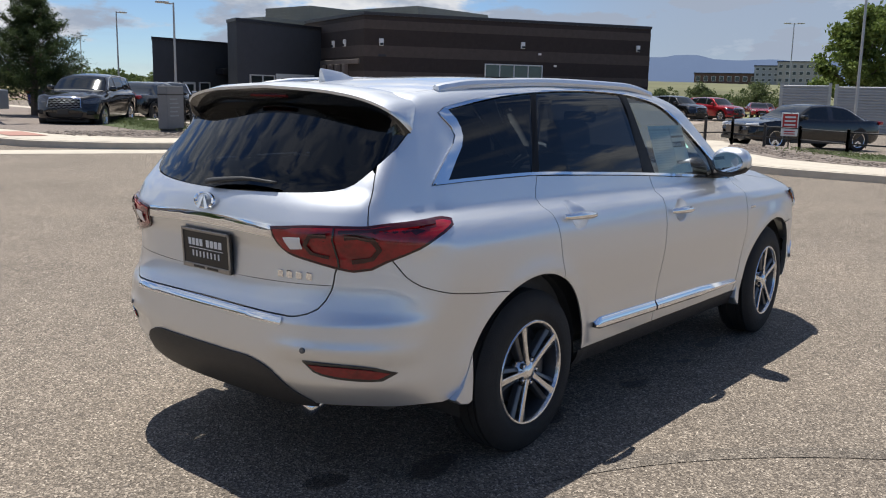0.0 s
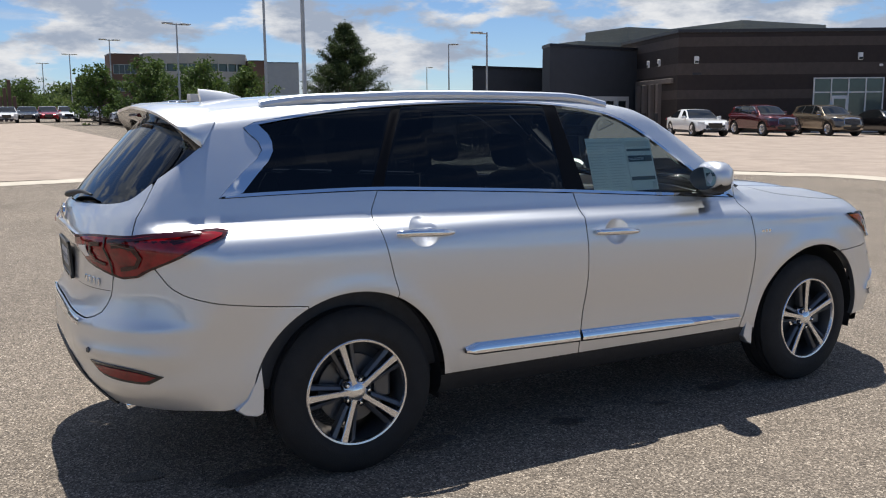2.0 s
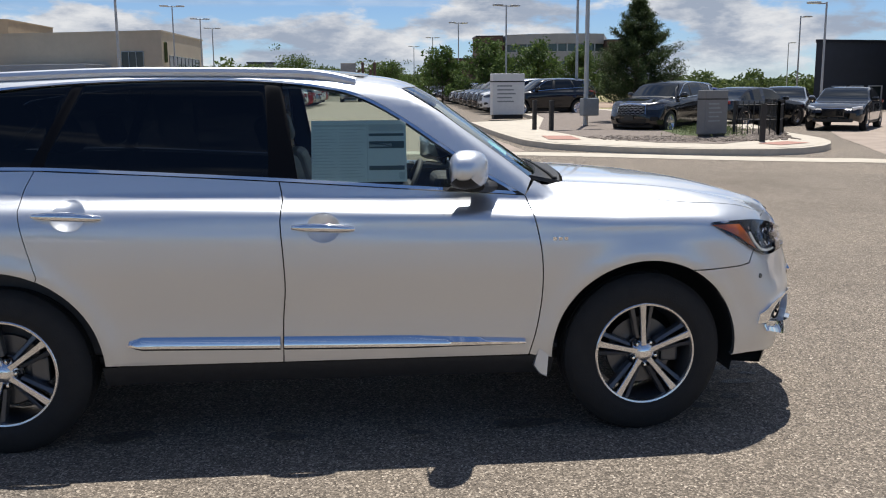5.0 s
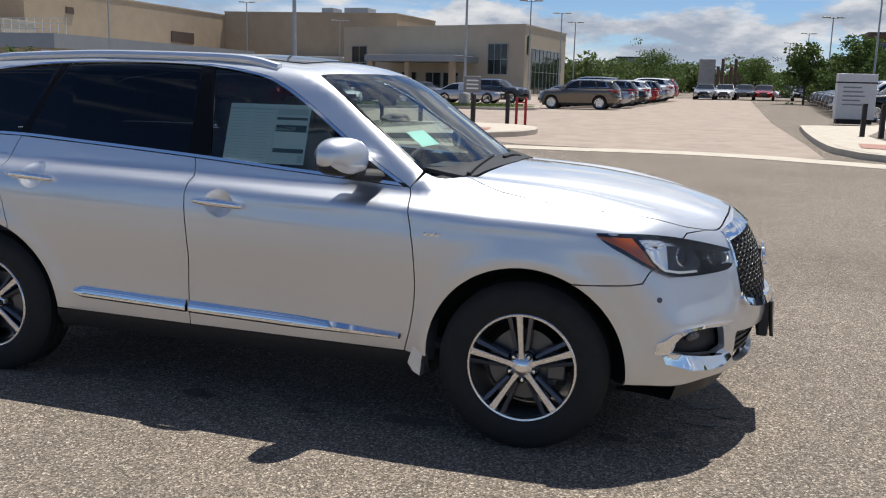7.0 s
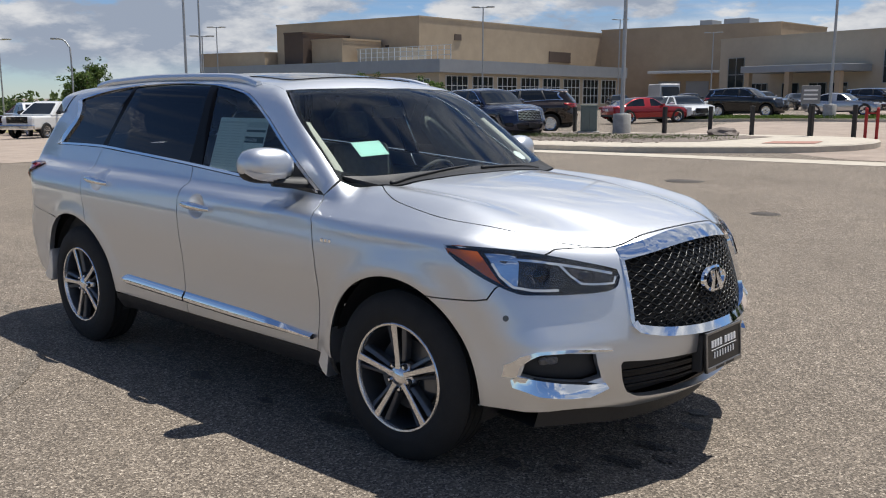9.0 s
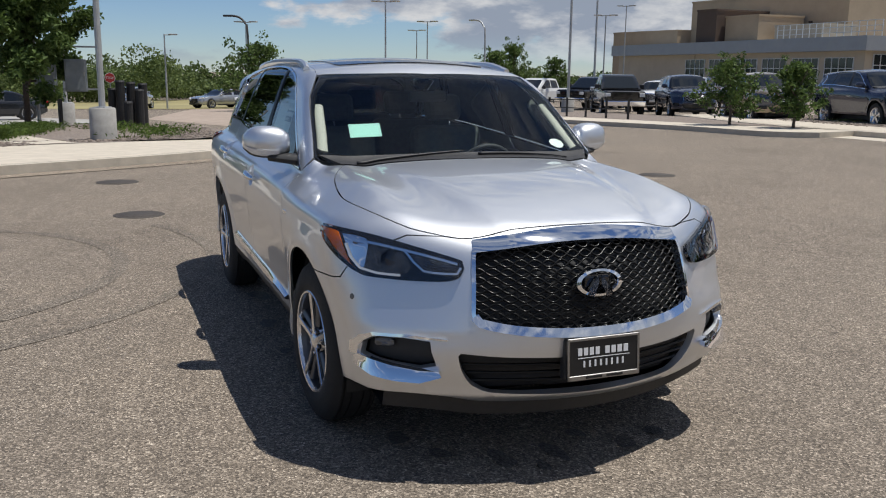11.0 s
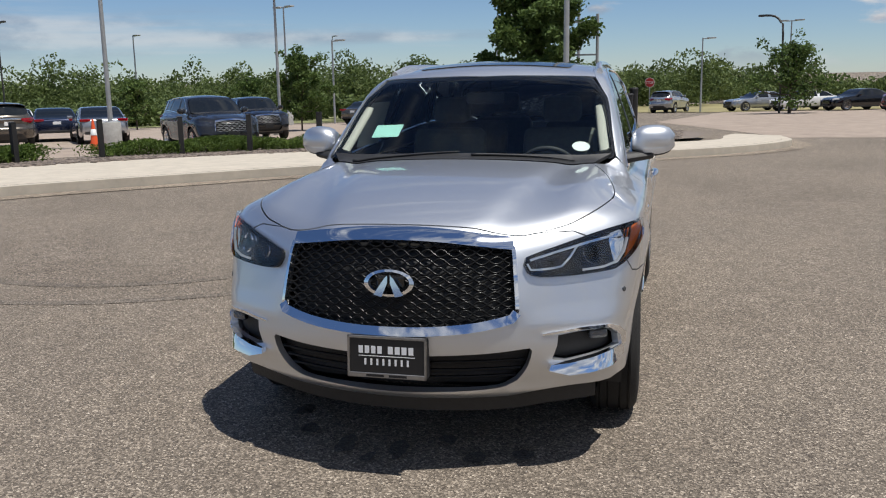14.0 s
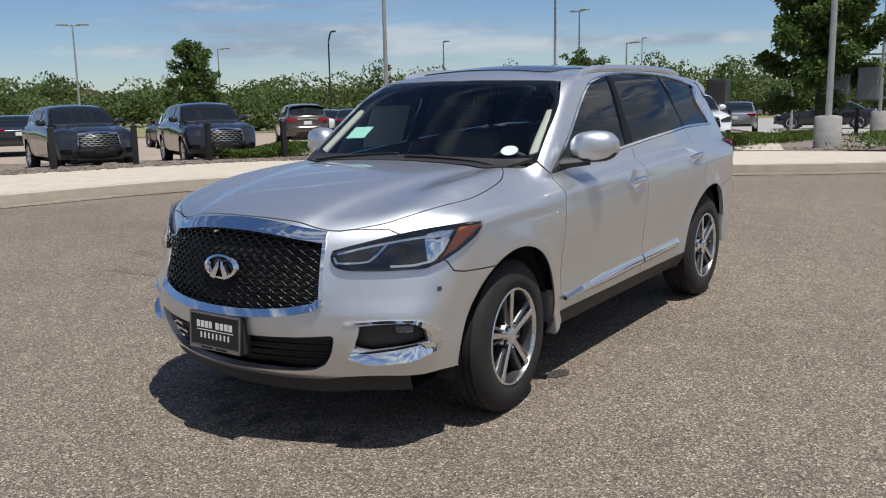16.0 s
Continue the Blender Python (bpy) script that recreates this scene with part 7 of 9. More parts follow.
def pickup(colour, x, y, heading):
    paint, word = PAINTS[colour]
    c = thing("parked_pickup", f"{word} crew-cab pickup parked in the far lot", "pickup", "parked cars", at=Matrix.Translation((x, y, gz(x, y))) @ Matrix.Rotation(radians(heading), 4, 'Z'))
    part("bed", bm_box((-2.95, -0.98, 0.55), (-1.05, 0.98, 1.30), 0.06, 2), c, paint)
    part("bed_floor", bm_box((-2.85, -0.85, 1.29), (-1.12, 0.85, 1.306), 0.0), c, BLACK)
    bm = bm_box((-1.05, -1.0, 0.50), (2.95, 1.0, 1.24), 0.12, 3)
    for v in bm.verts:
        if v.co.x > 2.0:
            v.co.y *= 1 - 0.06 * (v.co.x - 2.0)
            if v.co.z > 0.9:
                v.co.z -= 0.06 * (v.co.x - 2.0)
    part("body", bm, c, paint)
    prof = [(-1.04, 1.20), (-0.98, 1.50), (-0.86, 1.84), (-0.70, 1.92), (-0.2, 1.95), (0.30, 1.93), (0.52, 1.87), (1.42, 1.25), (1.40, 1.20)]
    wide = lambda z: 0.965 - 0.30 * max(0.0, z - 1.25) ** 1.15
    n = len(prof)
    vs = [(px, sg * wide(pz), pz) for sg in (-1, 1) for px, pz in prof]
    fs = [tuple(range(n)), tuple(range(n, 2 * n))[::-1]] + [(i, n + i, n + (i + 1) % n, (i + 1) % n) for i in range(n)]
    cab = part("cab", mesh_of("cab", vs, fs, paint, True, None, 25), c)
    for sy in (-1, 1):
        for quad in (((-0.90, 1.34), (-0.78, 1.80), (-0.10, 1.83), (-0.10, 1.32)), ((-0.02, 1.32), (-0.02, 1.83), (0.34, 1.82), (1.08, 1.32))):
            q = straight_pts(list(quad), 3)
            vs = [(px, sy * (wide(pz) + d), pz) for d in (0.006, -0.02) for px, pz in q]
            m_ = len(q)
            part("window", mesh_of("window", vs, [tuple(range(m_)), tuple(range(m_, 2 * m_))[::-1]] + [(i, m_ + i, m_ + (i + 1) % m_, (i + 1) % m_) for i in range(m_)], CARGLASS, False), c)
        part("headlight", bm_box((2.80, sy * 0.78 - 0.15, 0.90), (2.955, sy * 0.78 + 0.13, 1.10), 0.04, 2), c, WHITELENS)
        part("tail_lamp", bm_box((-2.97, sy * 0.90 - 0.07, 0.85), (-2.9, sy * 0.90 + 0.07, 1.22), 0.02, 1), c, REDLENS)
        part("door_mirror", bm_box((0.90, sy * 1.08 - 0.12, 1.26), (1.02, sy * 1.08 + 0.12, 1.48), 0.04, 2), c, BLACK)
        part("running_board", bm_box((-0.95, sy * 0.96 - 0.06, 0.40), (1.45, sy * 0.96 + 0.06, 0.47), 0.02, 1), c, BLACK)
    vs = [(0.60, -0.66, 1.83), (0.60, 0.66, 1.83), (1.38, 0.84, 1.29), (1.38, -0.84, 1.29)]
    vs = [(px + 0.012, py, pz + 0.012) for px, py, pz in vs] + [(px - 0.02, py, pz - 0.02) for px, py, pz in vs]
    part("windscreen", mesh_of("windscreen", vs, [(0, 3, 2, 1), (4, 5, 6, 7), (0, 1, 5, 4), (1, 2, 6, 5), (2, 3, 7, 6), (3, 0, 4, 7)], CARGLASS, False), c)
    part("grille", bm_box((2.90, -0.62, 0.82), (2.985, 0.62, 1.16), 0.03, 2), c, GLOSSBLACK)
    part("bumper", bm_box((2.85, -0.98, 0.48), (3.06, 0.98, 0.74), 0.05, 2), c, CHROME)
    mt, mr = car_meshes("suv")[2:4]
    for sx in (-1.85, 1.95):
        for sy in (-1, 1):
            w = part("wheel", mt, c, None, "", Matrix.Translation((sx, sy * 0.90, 0.40)) @ Matrix.Rotation(radians(0 if sy < 0 else 180), 4, 'Z'))
            part("rim", mr, w)
            part("arch", car_meshes("suv")[4], c, None, "", Matrix.Translation((sx, sy * 1.004, 0.40)) @ Matrix.Rotation(radians(0 if sy < 0 else 180), 4, 'Z'))
    return c


def van(x, y, heading):
    paint = PAINTS["white"][0]
    c = thing("delivery_van", "white step van parked by the loading canopy", "van", at=Matrix.Translation((x, y, gz(x, y))) @ Matrix.Rotation(radians(heading), 4, 'Z'))
    part("box", bm_box((-3.0, -1.05, 0.6), (1.6, 1.05, 2.75), 0.12, 3), c, paint)
    part("nose", bm_box((1.4, -1.0, 0.55), (2.8, 1.0, 1.45), 0.14, 3), c, paint)
    bm = bm_box((1.55, -0.9, 1.45), (1.75, 0.9, 2.45), 0.04, 2)
    for v in bm.verts:
        v.co.x += (2.45 - v.co.z) * 0.45
    part("windscreen", bm, c, CARGLASS)
    for sx in (-1.8, 1.9):
        for sy in (-1, 1):
            w = part("wheel", car_meshes("suv")[2], c, None, "", Matrix.Translation((sx, sy * 0.92, 0.40)) @ Matrix.Rotation(radians(0 if sy < 0 else 180), 4, 'Z'))
            part("rim", car_meshes("suv")[3], w)


# round the pine island
parked("crossover", "black", 10.1, 24.0, -137, "on the gravel of the corner island")
parked("sedan", "black", 17.2, 25.6, -128, "nose out beside the drive")
parked("sedan", "black", 14.6, 27.6, 30, "behind the corner island")
parked("sedan", "blue", 14.6, 32.5, 25, "behind the corner island")
parked("sedan", "silver", 17.6, 31.0, -120, "behind the corner island")
parked("suv", "black", 9.4, 40.4, -172, "at the end of the row")
rowc = ["white", "black", "black", "navy", "grey", "white", "silver", "grey", "white", "black", "silver", "white", "grey", "silver"]
for i, col in enumerate(rowc):
    parked("suv" if i < 5 else "crossover", col, 9.0 + 0.06 * i, 43.4 + 3.0 * i, -176 + (i * 37 % 5) - 2, "side by side in a long row")
for i, col in enumerate(["silver", "white", "grey", "red", "white", "black", "silver", "grey", "white"]):
    parked("sedan", col, -0.8 + 2.9 * i * 0.6, 84 + 0.6 * i, -92, "in a far row")
# before the dark building
for i, (kind, col) in enumerate((("coupe", "white"), ("crossover", "maroon"), ("crossover", "tan"), ("sedan", "black"), ("crossover", "black"), ("sedan", "grey"), ("crossover", "black"), ("crossover", "red"))):
    parked(kind, col, 32.0 + 3.7 * i, 31.6 - 1.14 * i, -108 + (i * 13 % 7) - 3, "nose out before the dark building")
for i, col in enumerate(["grey", "black", "grey", "silver", "red", "red"]):
    parked("coupe", col, 66 + 2.9 * i, 30.0 + 0.5 * i - (4 if i > 3 else 0), -150, "in a row past the dark building")
parked("sedan", "black", 25.1, 6.75, 147, "behind the low rail")
# south lot before the tan building
parked("suv", "brown", -20.0, 27.6, 215, "nose to the kerb")
parked("crossover", "bronze", -23.5, 34.5, 148, "in the south lot")
parked("coupe", "red", -21.0, 40.5, 60, "in the south lot")
parked("sedan", "white", -20.5, 44.0, -40, "in the south lot")
for i, (kind, col) in enumerate((("crossover", "black"), ("sedan", "silver"), ("crossover", "grey"), ("crossover", "red"), ("crossover", "silver"), ("sedan", "grey"))):
    parked(kind, col, -38.5 + 2.6 * i, 66.5 + 1.6 * i, -50, "before the glazed front of the tan building")
van(-43.5, 84.0, -45)
parked("suv", "black", -20.4, 52.2, 5, "beside the grass island")
parked("coupe", "silver", -15.2, 54.5, 0, "beside the grass island")
parked("crossover", "grey", -14.2, 58.4, -8, "in the south lot")
parked("suv", "grey", -8.0, 58.8, 178, "in the south lot")
parked("crossover", "bronze", -6.4, 46.6, 178, "at the end of the lot row")
for i, (kind, col) in enumerate((("sedan", "silver"), ("crossover", "grey"), ("sedan", "black"), ("crossover", "white"), ("sedan", "red"), ("crossover", "black"), ("sedan", "silver"), ("suv", "white"), ("suv", "red"))):
    parked(kind, col, -6.2 + 0.12 * i, 49.8 + 2.9 * i, 178, "in the lot row")
# far west lot
for i, (col, x, y, h) in enumerate((("white", -50.5, 20.0, -8), ("white", -45.0, 18.6, -60), ("maroon", -58.0, 23.0, -60), ("black", -43.0, 27.0, -60), ("white", -48.5, 26.0, -62), ("black", -33.5, 22.6, -24))):
    pickup(col, x, y, h)
for i, (kind, col, x, y, h) in enumerate((("suv", "grey", -53.5, 24.2, -60), ("suv", "white", -46.0, 29.8, -55), ("suv", "navy", -29.0, 23.4, -25), ("suv", "tan", -23.0, 22.6, -20), ("suv", "navy", -17.2, 22.4, -15), ("crossover", "white", -37.0, 27.5, -50), ("suv", "silver", -38.5, 31.0, -50), ("crossover", "red", -55.5, 16.0, -60), ("sedan", "black", -60.5, 13.5, -60), ("sedan", "white", -63, 10.5, -60), ("sedan", "silver", -65.5, 7.5, -60), ("sedan", "black", -58, 18.5, -60))):
    parked(kind, col, x, y, h, "in the far west lot")
# behind the hedge
parked("crossover", "white", -22.4, -6.5, 32, "nose to the hedge")
parked("coupe", "grey", -41.5, -6.2, -82, "broadside on the far drive")
parked("sedan", "bronze", -49.0, -17.2, 168, "driving lane of the access road")
parked("crossover", "grey", -18.9, -12.4, 46, "nose to the bollards")
parked("crossover", "grey", -11.8, -16.5, 62, "nose to the bollards")
parked("crossover", "grey", -8.8, -18.0, 70, "nose to the bollards")
for i, (kind, col, x, y, h) in enumerate((("sedan", "black", -19.4, -26.6, -110), ("crossover", "bronze", -23.0, -23.4, -130), ("coupe", "white", -20.0, -27.5, -130), ("sedan", "silver", -26.5, -21.5, -140), ("sedan", "navy", -29.0, -25.5, -140), ("crossover", "black", -27.8, -15.2, 40), ("coupe", "white", -6.0, -24.5, 60), ("sedan", "white", -32, -30, -140), ("crossover", "white", -24.5, -32.0, -130), ("sedan", "grey", -13.5, -29.0, -115), ("coupe", "silver", -34.8, -8.6, -165))):
    parked(kind, col, x, y, h, "in the lot behind the hedge")
parked("crossover", "silver", -66.0, 1.2, 160, "on the far road")

# ---- buildings ----
BROWNDARK = node_mat("dark_brown_block", (0.034, 0.026, 0.023), 0.9, 0, 0, 0.16, 3.0, 0.4, 30)
BROWNLIGHT = node_mat("mid_brown_block", (0.072, 0.058, 0.051), 0.9, 0, 0, 0.16, 3.0, 0.4, 30)
PILASTER = node_mat("grey_brown_pilaster", (0.17, 0.145, 0.13), 0.9, 0, 0, 0.1, 3.0, 0.2, 30)
CHARCOAL = node_mat("charcoal_render", (0.044, 0.050, 0.060), 0.85, 0, 0, 0.10, 1.5, 0.2, 50)
CAPMETAL = node_mat("dark_cap_metal", (0.05, 0.05, 0.055), 0.45, 0.6, 0, 0.1, 5)
ROOFPLANT = node_mat("ribbed_plant_screen", (0.16, 0.175, 0.165), 0.6, 0.2, 0, 0.1, 2)
TANWALL = node_mat("tan_stucco", (0.44, 0.335, 0.225), 0.92, 0, 0, 0.08, 0.6, 0.3, 40)
TANLIGHT = node_mat("pale_stucco", (0.50, 0.425, 0.32), 0.92, 0, 0, 0.07, 0.6, 0.3, 40)
TANDARK = node_mat("brown_metal_cladding", (0.115, 0.08, 0.06), 0.7, 0.2, 0, 0.08, 1.0)
TANROOF = node_mat("flat_roof_gravel", (0.34, 0.31, 0.27), 0.95, 0, 0, 0.2, 3, 0.5, 20)
FASCIA = node_mat("grey_metal_fascia", (0.33, 0.345, 0.36), 0.5, 0.3, 0, 0.06, 1.0)
FRAMEWHITE = node_mat("pale_window_frame", (0.62, 0.63, 0.62), 0.5, 0, 0, 0.05, 10)
FRAMEGREY = node_mat("aluminium_frame", (0.36, 0.38, 0.38), 0.4, 0.6, 0, 0.05, 10)
WINDOWGLASS = node_mat("tinted_window_glass", (0.020, 0.028, 0.030), 0.05, 0, 0.2, 0.2, 0.6)
TEALGLASS = node_mat("green_tinted_window_glass", (0.045, 0.075, 0.072), 0.06, 0, 0.2, 0.2, 0.6)
LAMPWHITE = node_mat("white_lamp_housing", (0.75, 0.75, 0.74), 0.4)
OFFICETAN = node_mat("office_cladding", (0.40, 0.38, 0.35), 0.8, 0, 0, 0.06, 0.5)
OFFICEBROWN = node_mat("red_brown_cladding", (0.13, 0.075, 0.055), 0.8, 0, 0, 0.1, 0.5)


def prism(outline, z0, z1):
    """An upright block over an outline, anticlockwise."""
    n = len(outline)
    v = [(x, y, z0) for x, y in outline] + [(x, y, z1) for x, y in outline]
    f = [(i, (i + 1) % n, n + (i + 1) % n, n + i) for i in range(n)]
    return v, f + [tuple(range(n, 2 * n)), tuple(range(n))[::-1]]


def swell(outline, d):
    return [tuple(p) for p in shrink(np.array(outline, float), -d)]


def on_wall(p, q, s, z):
    """Pose on a wall from p to q: x along it, -y outwards."""
    d = Vector((q[0] - p[0], q[1] - p[1], 0)).normalized()
    m = Matrix((d, Vector((-d.y, d.x, 0)), Vector((0, 0, 1)))).transposed().to_4x4()
    return Matrix.Translation((p[0] + d.x * s, p[1] + d.y * s, z)) @ m


def block(parent, outline, bands, cap=None, roof=TANROOF, low=-0.8):
    """Walls as horizontal bands, a roof slab and a cap along the parapet."""
    base = min(gz(x, y) for x, y in outline) + low
    for i, (z, mat) in enumerate(bands):
        ring = outline if i % 2 == 0 or len(bands) < 3 else swell(outline, 0.012)
        part("wall", mesh_of("wall", *prism(ring, base, z), mat, False), parent)
        base = z
    part("roof", mesh_of("roof", *prism(shrink(np.array(outline, float), 0.25).tolist(), base, base + 0.04), roof, False), parent)
    if cap:
        part("parapet_cap", mesh_of("parapet_cap", *prism(swell(outline, 0.06), base - 0.16, base + 0.03), cap, False), parent)


def glazing(parent, m, w, h, cols, rows, frame_mat, pane_mat, name="window", t=0.07):
    """A framed window or door with a pane in each field, standing a little proud of the wall."""
    win = part(name, bm_box((-t / 2, -0.02, -t / 2), (w + t / 2, 0.03, h + t / 2)), parent, frame_mat, "", m)
    for i in range(cols + 1):
        part("mullion", bm_box((i * w / cols - t / 2, -0.09, -t / 2), (i * w / cols + t / 2, -0.02, h + t / 2)), win, frame_mat)
    for j in range(rows + 1):
        part("glazing_bar", bm_box((-t / 2, -0.086, j * h / rows - t / 2), (w + t / 2, -0.02, j * h / rows + t / 2)), win, frame_mat)
    for i in range(cols):
        for j in range(rows):
            part("pane", bm_box((i * w / cols + t / 2, -0.035, j * h / rows + t / 2), ((i + 1) * w / cols - t / 2, -0.015, (j + 1) * h / rows - t / 2)), win, pane_mat)
    return win


def wall_lamp(parent, m):
    lamp = part("wall_lamp", bm_box((-0.14, -0.16, -0.22), (0.14, 0.0, 0.22), 0.04, 2), parent, LAMPWHITE, "white wall lamp", m)
    part("lens", bm_box((-0.11, -0.172, -0.19), (0.11, -0.15, -0.05), 0.02, 1), lamp, WINDOWGLASS)


# dark banded showroom
ha = thing("dark_brown_building", "single-storey building of banded dark brown block", "building")
A0, B0, C0 = (36.0, 37.5), (54.4, 27.3), (38.9, 45.2)
brown = [A0, B0, (62.5, 42.0), (56, 56), (41.0, 51.0)]
block(ha, brown, [(2.4, BROWNDARK), (2.95, BROWNLIGHT), (3.85, BROWNDARK), (4.55, BROWNLIGHT), (5.55, BROWNDARK), (6.1, BROWNLIGHT), (6.55, BROWNDARK)], CAPMETAL)
glazing(ha, on_wall(A0, B0, 8.3, 0.35), 4.2, 3.25, 4, 1, FRAMEWHITE, TEALGLASS)
part("transom", bm_box((0, -0.095, -0.04), (4.2, 0.02, 0.04)), ha, FRAMEWHITE, "", on_wall(A0, B0, 8.3, 2.75))
dr = part("door", bm_box((0.04, -0.12, 0), (1.02, -0.05, 2.15), 0.02, 1), ha, FRAMEWHITE, "white framed entrance door", on_wall(A0, B0, 9.35, 0.4))
part("pane", bm_box((0.18, -0.13, 0.2), (0.88, -0.115, 1.95)), dr, TEALGLASS)
part("handle", bm_box((0.86, -0.17, 0.9), (0.89, -0.12, 1.3)), dr, STEEL)
for s, z in ((1.1, 4.75), (11.0, 4.9), (20.0, 5.0)):
    wall_lamp(ha, on_wall(A0, B0, s, z))
for s, z, w in ((0.9, 3.85, 0.55), (12.2, 4.3, 0.22), (13.4, 3.55, 0.22)):
    part("vent", bm_box((0, -0.06, 0), (w, 0, 0.14), 0.02, 1), ha, CAPMETAL if w > 0.3 else LAMPWHITE, "", on_wall(A0, B0, s, z))
for k in range(4):
    s = 5.5 - 1.25 * k
    part("bay_door", bm_box((-0.8, -0.01, 0), (-0.2, 0.2, 3.0)), ha, GLOSSBLACK, "", on_wall(C0, A0, s, 0.4))
    part("pilaster", bm_box((-0.16, -0.30, 0), (0.24, 0.0, 3.05), 0.02, 1), ha, PILASTER, "", on_wall(C0, A0, s, 0.35))
    wall_lamp(ha, on_wall(C0, A0, 1.5 + 1.9 * k, 4.75)) if k in (1, 2) else None
part("lintel", bm_box((0.6, -0.14, 0), (7.6, 0.0, 0.30), 0.02, 1), ha, PILASTER, "", on_wall(C0, A0, 0, 3.4))

# charcoal block beside it and its low wing
hb = thing("charcoal_building", "charcoal rendered showroom block with glass doors", "building")
D0, E0 = (30.4, 43.0), (38.7, 44.2)
block(hb, [D0, E0, (41.2, 52.0), (39.6, 54.0), (31.2, 45.0)], [(5.95, CHARCOAL)], CAPMETAL)
glazing(hb, on_wall(D0, E0, 1.1, 0.55), 2.2, 2.0, 2, 1, FRAMEWHITE, WINDOWGLASS)
for k in range(3):
    dr = part("door", bm_box((0.05, -0.10, 0), (1.08, -0.02, 2.06), 0.02, 1), hb, FRAMEWHITE, "pale framed glass door", on_wall(D0, E0, 3.65 + 1.2 * k, 0.5))
    part("pane", bm_box((0.22, -0.112, 0.25), (0.92, -0.095, 1.9)), dr, WINDOWGLASS)
    part("handle", bm_box((0.95, -0.16, 0.85), (0.98, -0.10, 1.25)), dr, STEEL)
part("door_frame", bm_box((3.5, -0.05, 0), (7.35, 0.0, 2.25)), hb, FRAMEWHITE, "", on_wall(D0, E0, 0, 0.45))
for x, y, w, dd, z0, z1 in ((34.6, 45.6, 3.6, 2.4, 5.9, 6.45), (40.0, 47.0, 8.0, 5.0, 5.9, 7.7), (45.5, 41.5, 8.5, 8.0, 6.4, 7.9)):
    pl = part("roof_plant_screen", bm_box((x, y, z0), (x + w, y + dd, z1)), hb if x < 45 else ha, ROOFPLANT, "ribbed grey-green plant screen")
    for k in range(int((z1 - z0) / 0.22)):
        part("rib", bm_box((x - 0.04, y - 0.04, z0 + 0.1 + k * 0.22), (x + w + 0.04, y + dd, z0 + 0.19 + k * 0.22)), pl, ROOFPLANT)
hc = thing("low_grey_wing", "low charcoal office wing with small white windows", "building")
F0, F1 = (27.4, 47.6), (35.0, 48.8)
block(hc, [F0, F1, (44.0, 61.0), (35.6, 60.0)], [(4.75, CHARCOAL)], CAPMETAL)
for s, w, z, hh in ((1.26, 0.9, 1.05, 0.95), (3.87, 0.9, 1.05, 0.98)):
    glazing(hc, on_wall(F0, F1, s, z), w, hh, 1, 1, FRAMEWHITE, WINDOWGLASS)
dr = part("door", bm_box((0, -0.09, 0), (1.0, -0.01, 1.65), 0.02, 1), hc, FRAMEWHITE, "white office door", on_wall(F0, F1, 2.48, 0.4))
part("pane", bm_box((0.2, -0.10, 0.3), (0.8, -0.085, 1.5)), dr, WINDOWGLASS)
part("awning", bm_box((5.4, -0.7, 0), (6.9, 0, 0.4), 0.02, 1), hc, CAPMETAL, "", on_wall(F0, F1, 0, 2.6))

# tan warehouse far across the lots
hd = thing("tan_building", "large tan stucco building with stepped blocks", "building")
T1, T2, T3 = (-92, 69.9), (-68.6, 72.2), (-68.2, 110)
block(hd, [T1, T2, T3, (-92, 112)], [(10.85, TANWALL)], TANWALL)
block(hd, [T3, (-43.0, 112.6), (-42.0, 126), (-68.2, 126)], [(11.3, TANWALL)], TANWALL)
P0, P1, P2 = (-46.5, 103.0), (-21.0, 95.5), (-19.5, 112)
block(hd, [P0, P1, P2, (-44.8, 112.4)], [(8.75, TANLIGHT)], TANLIGHT)
block(hd, [(-81.5, 62.9), (-78.7, 63.4), (-79.3, 71.5), (-83, 71.5)], [(9.0, TANDARK)], TANDARK)
block(hd, [(-78.6, 64.6), (-73.6, 64.9), (-73.6, 71), (-78.9, 71)], [(8.2, TANWALL)], TANWALL)
block(hd, [(-72.5, 66.2), (-66.5, 66.8), (-66.2, 71), (-72.4, 70.6)], [(7.0, TANLIGHT)], TANLIGHT)
block(hd, [(-104, 66), (-92.2, 68), (-92.2, 80), (-104, 80)], [(7.4, TANWALL)], TANWALL)
W0, W1 = (-57.4, 63.4), (-57.8, 98.0)
block(hd, [(-97, 62.6), W0, W1, (-68.0, 98), (-68.4, 72.6), (-97, 69.4)], [(4.1, TANLIGHT)], None, TANROOF)
part("fascia", mesh_of("fascia", *prism([(-97.6, 61.8), (-56.6, 62.6), (-57.0, 98.7), (-67.9, 98.7), (-68.3, 73), (-97.6, 69.2)], 4.1, 5.4), FASCIA, False), hd, "grey metal roof fascia")
for k in range(8):
    glazing(hd, on_wall(W0, W1, 1.0 + 4.2 * k, 0.9), 3.4, 2.9, 4, 3, FRAMEWHITE, WINDOWGLASS)
for k in range(6):
    glazing(hd, on_wall((-97, 62.6), W0, 14.0 + 4.2 * k, 0.6), 3.4, 2.9, 4, 3, FRAMEWHITE, WINDOWGLASS)
for s, z, w, h, c in ((1.4, 2.4, 2.4, 4.0, 2), (4.9, 1.6, 2.4, 1.7, 3), (21.8, 3.2, 2.6, 3.4, 3)):
    glazing(hd, on_wall(P0, P1, s, z), w, h, c, 2, FRAMEGREY, WINDOWGLASS)
glazing(hd, on_wall(P1, P2, 2.5, 1.0), 12.0, 5.2, 8, 2, FRAMEGREY, WINDOWGLASS)
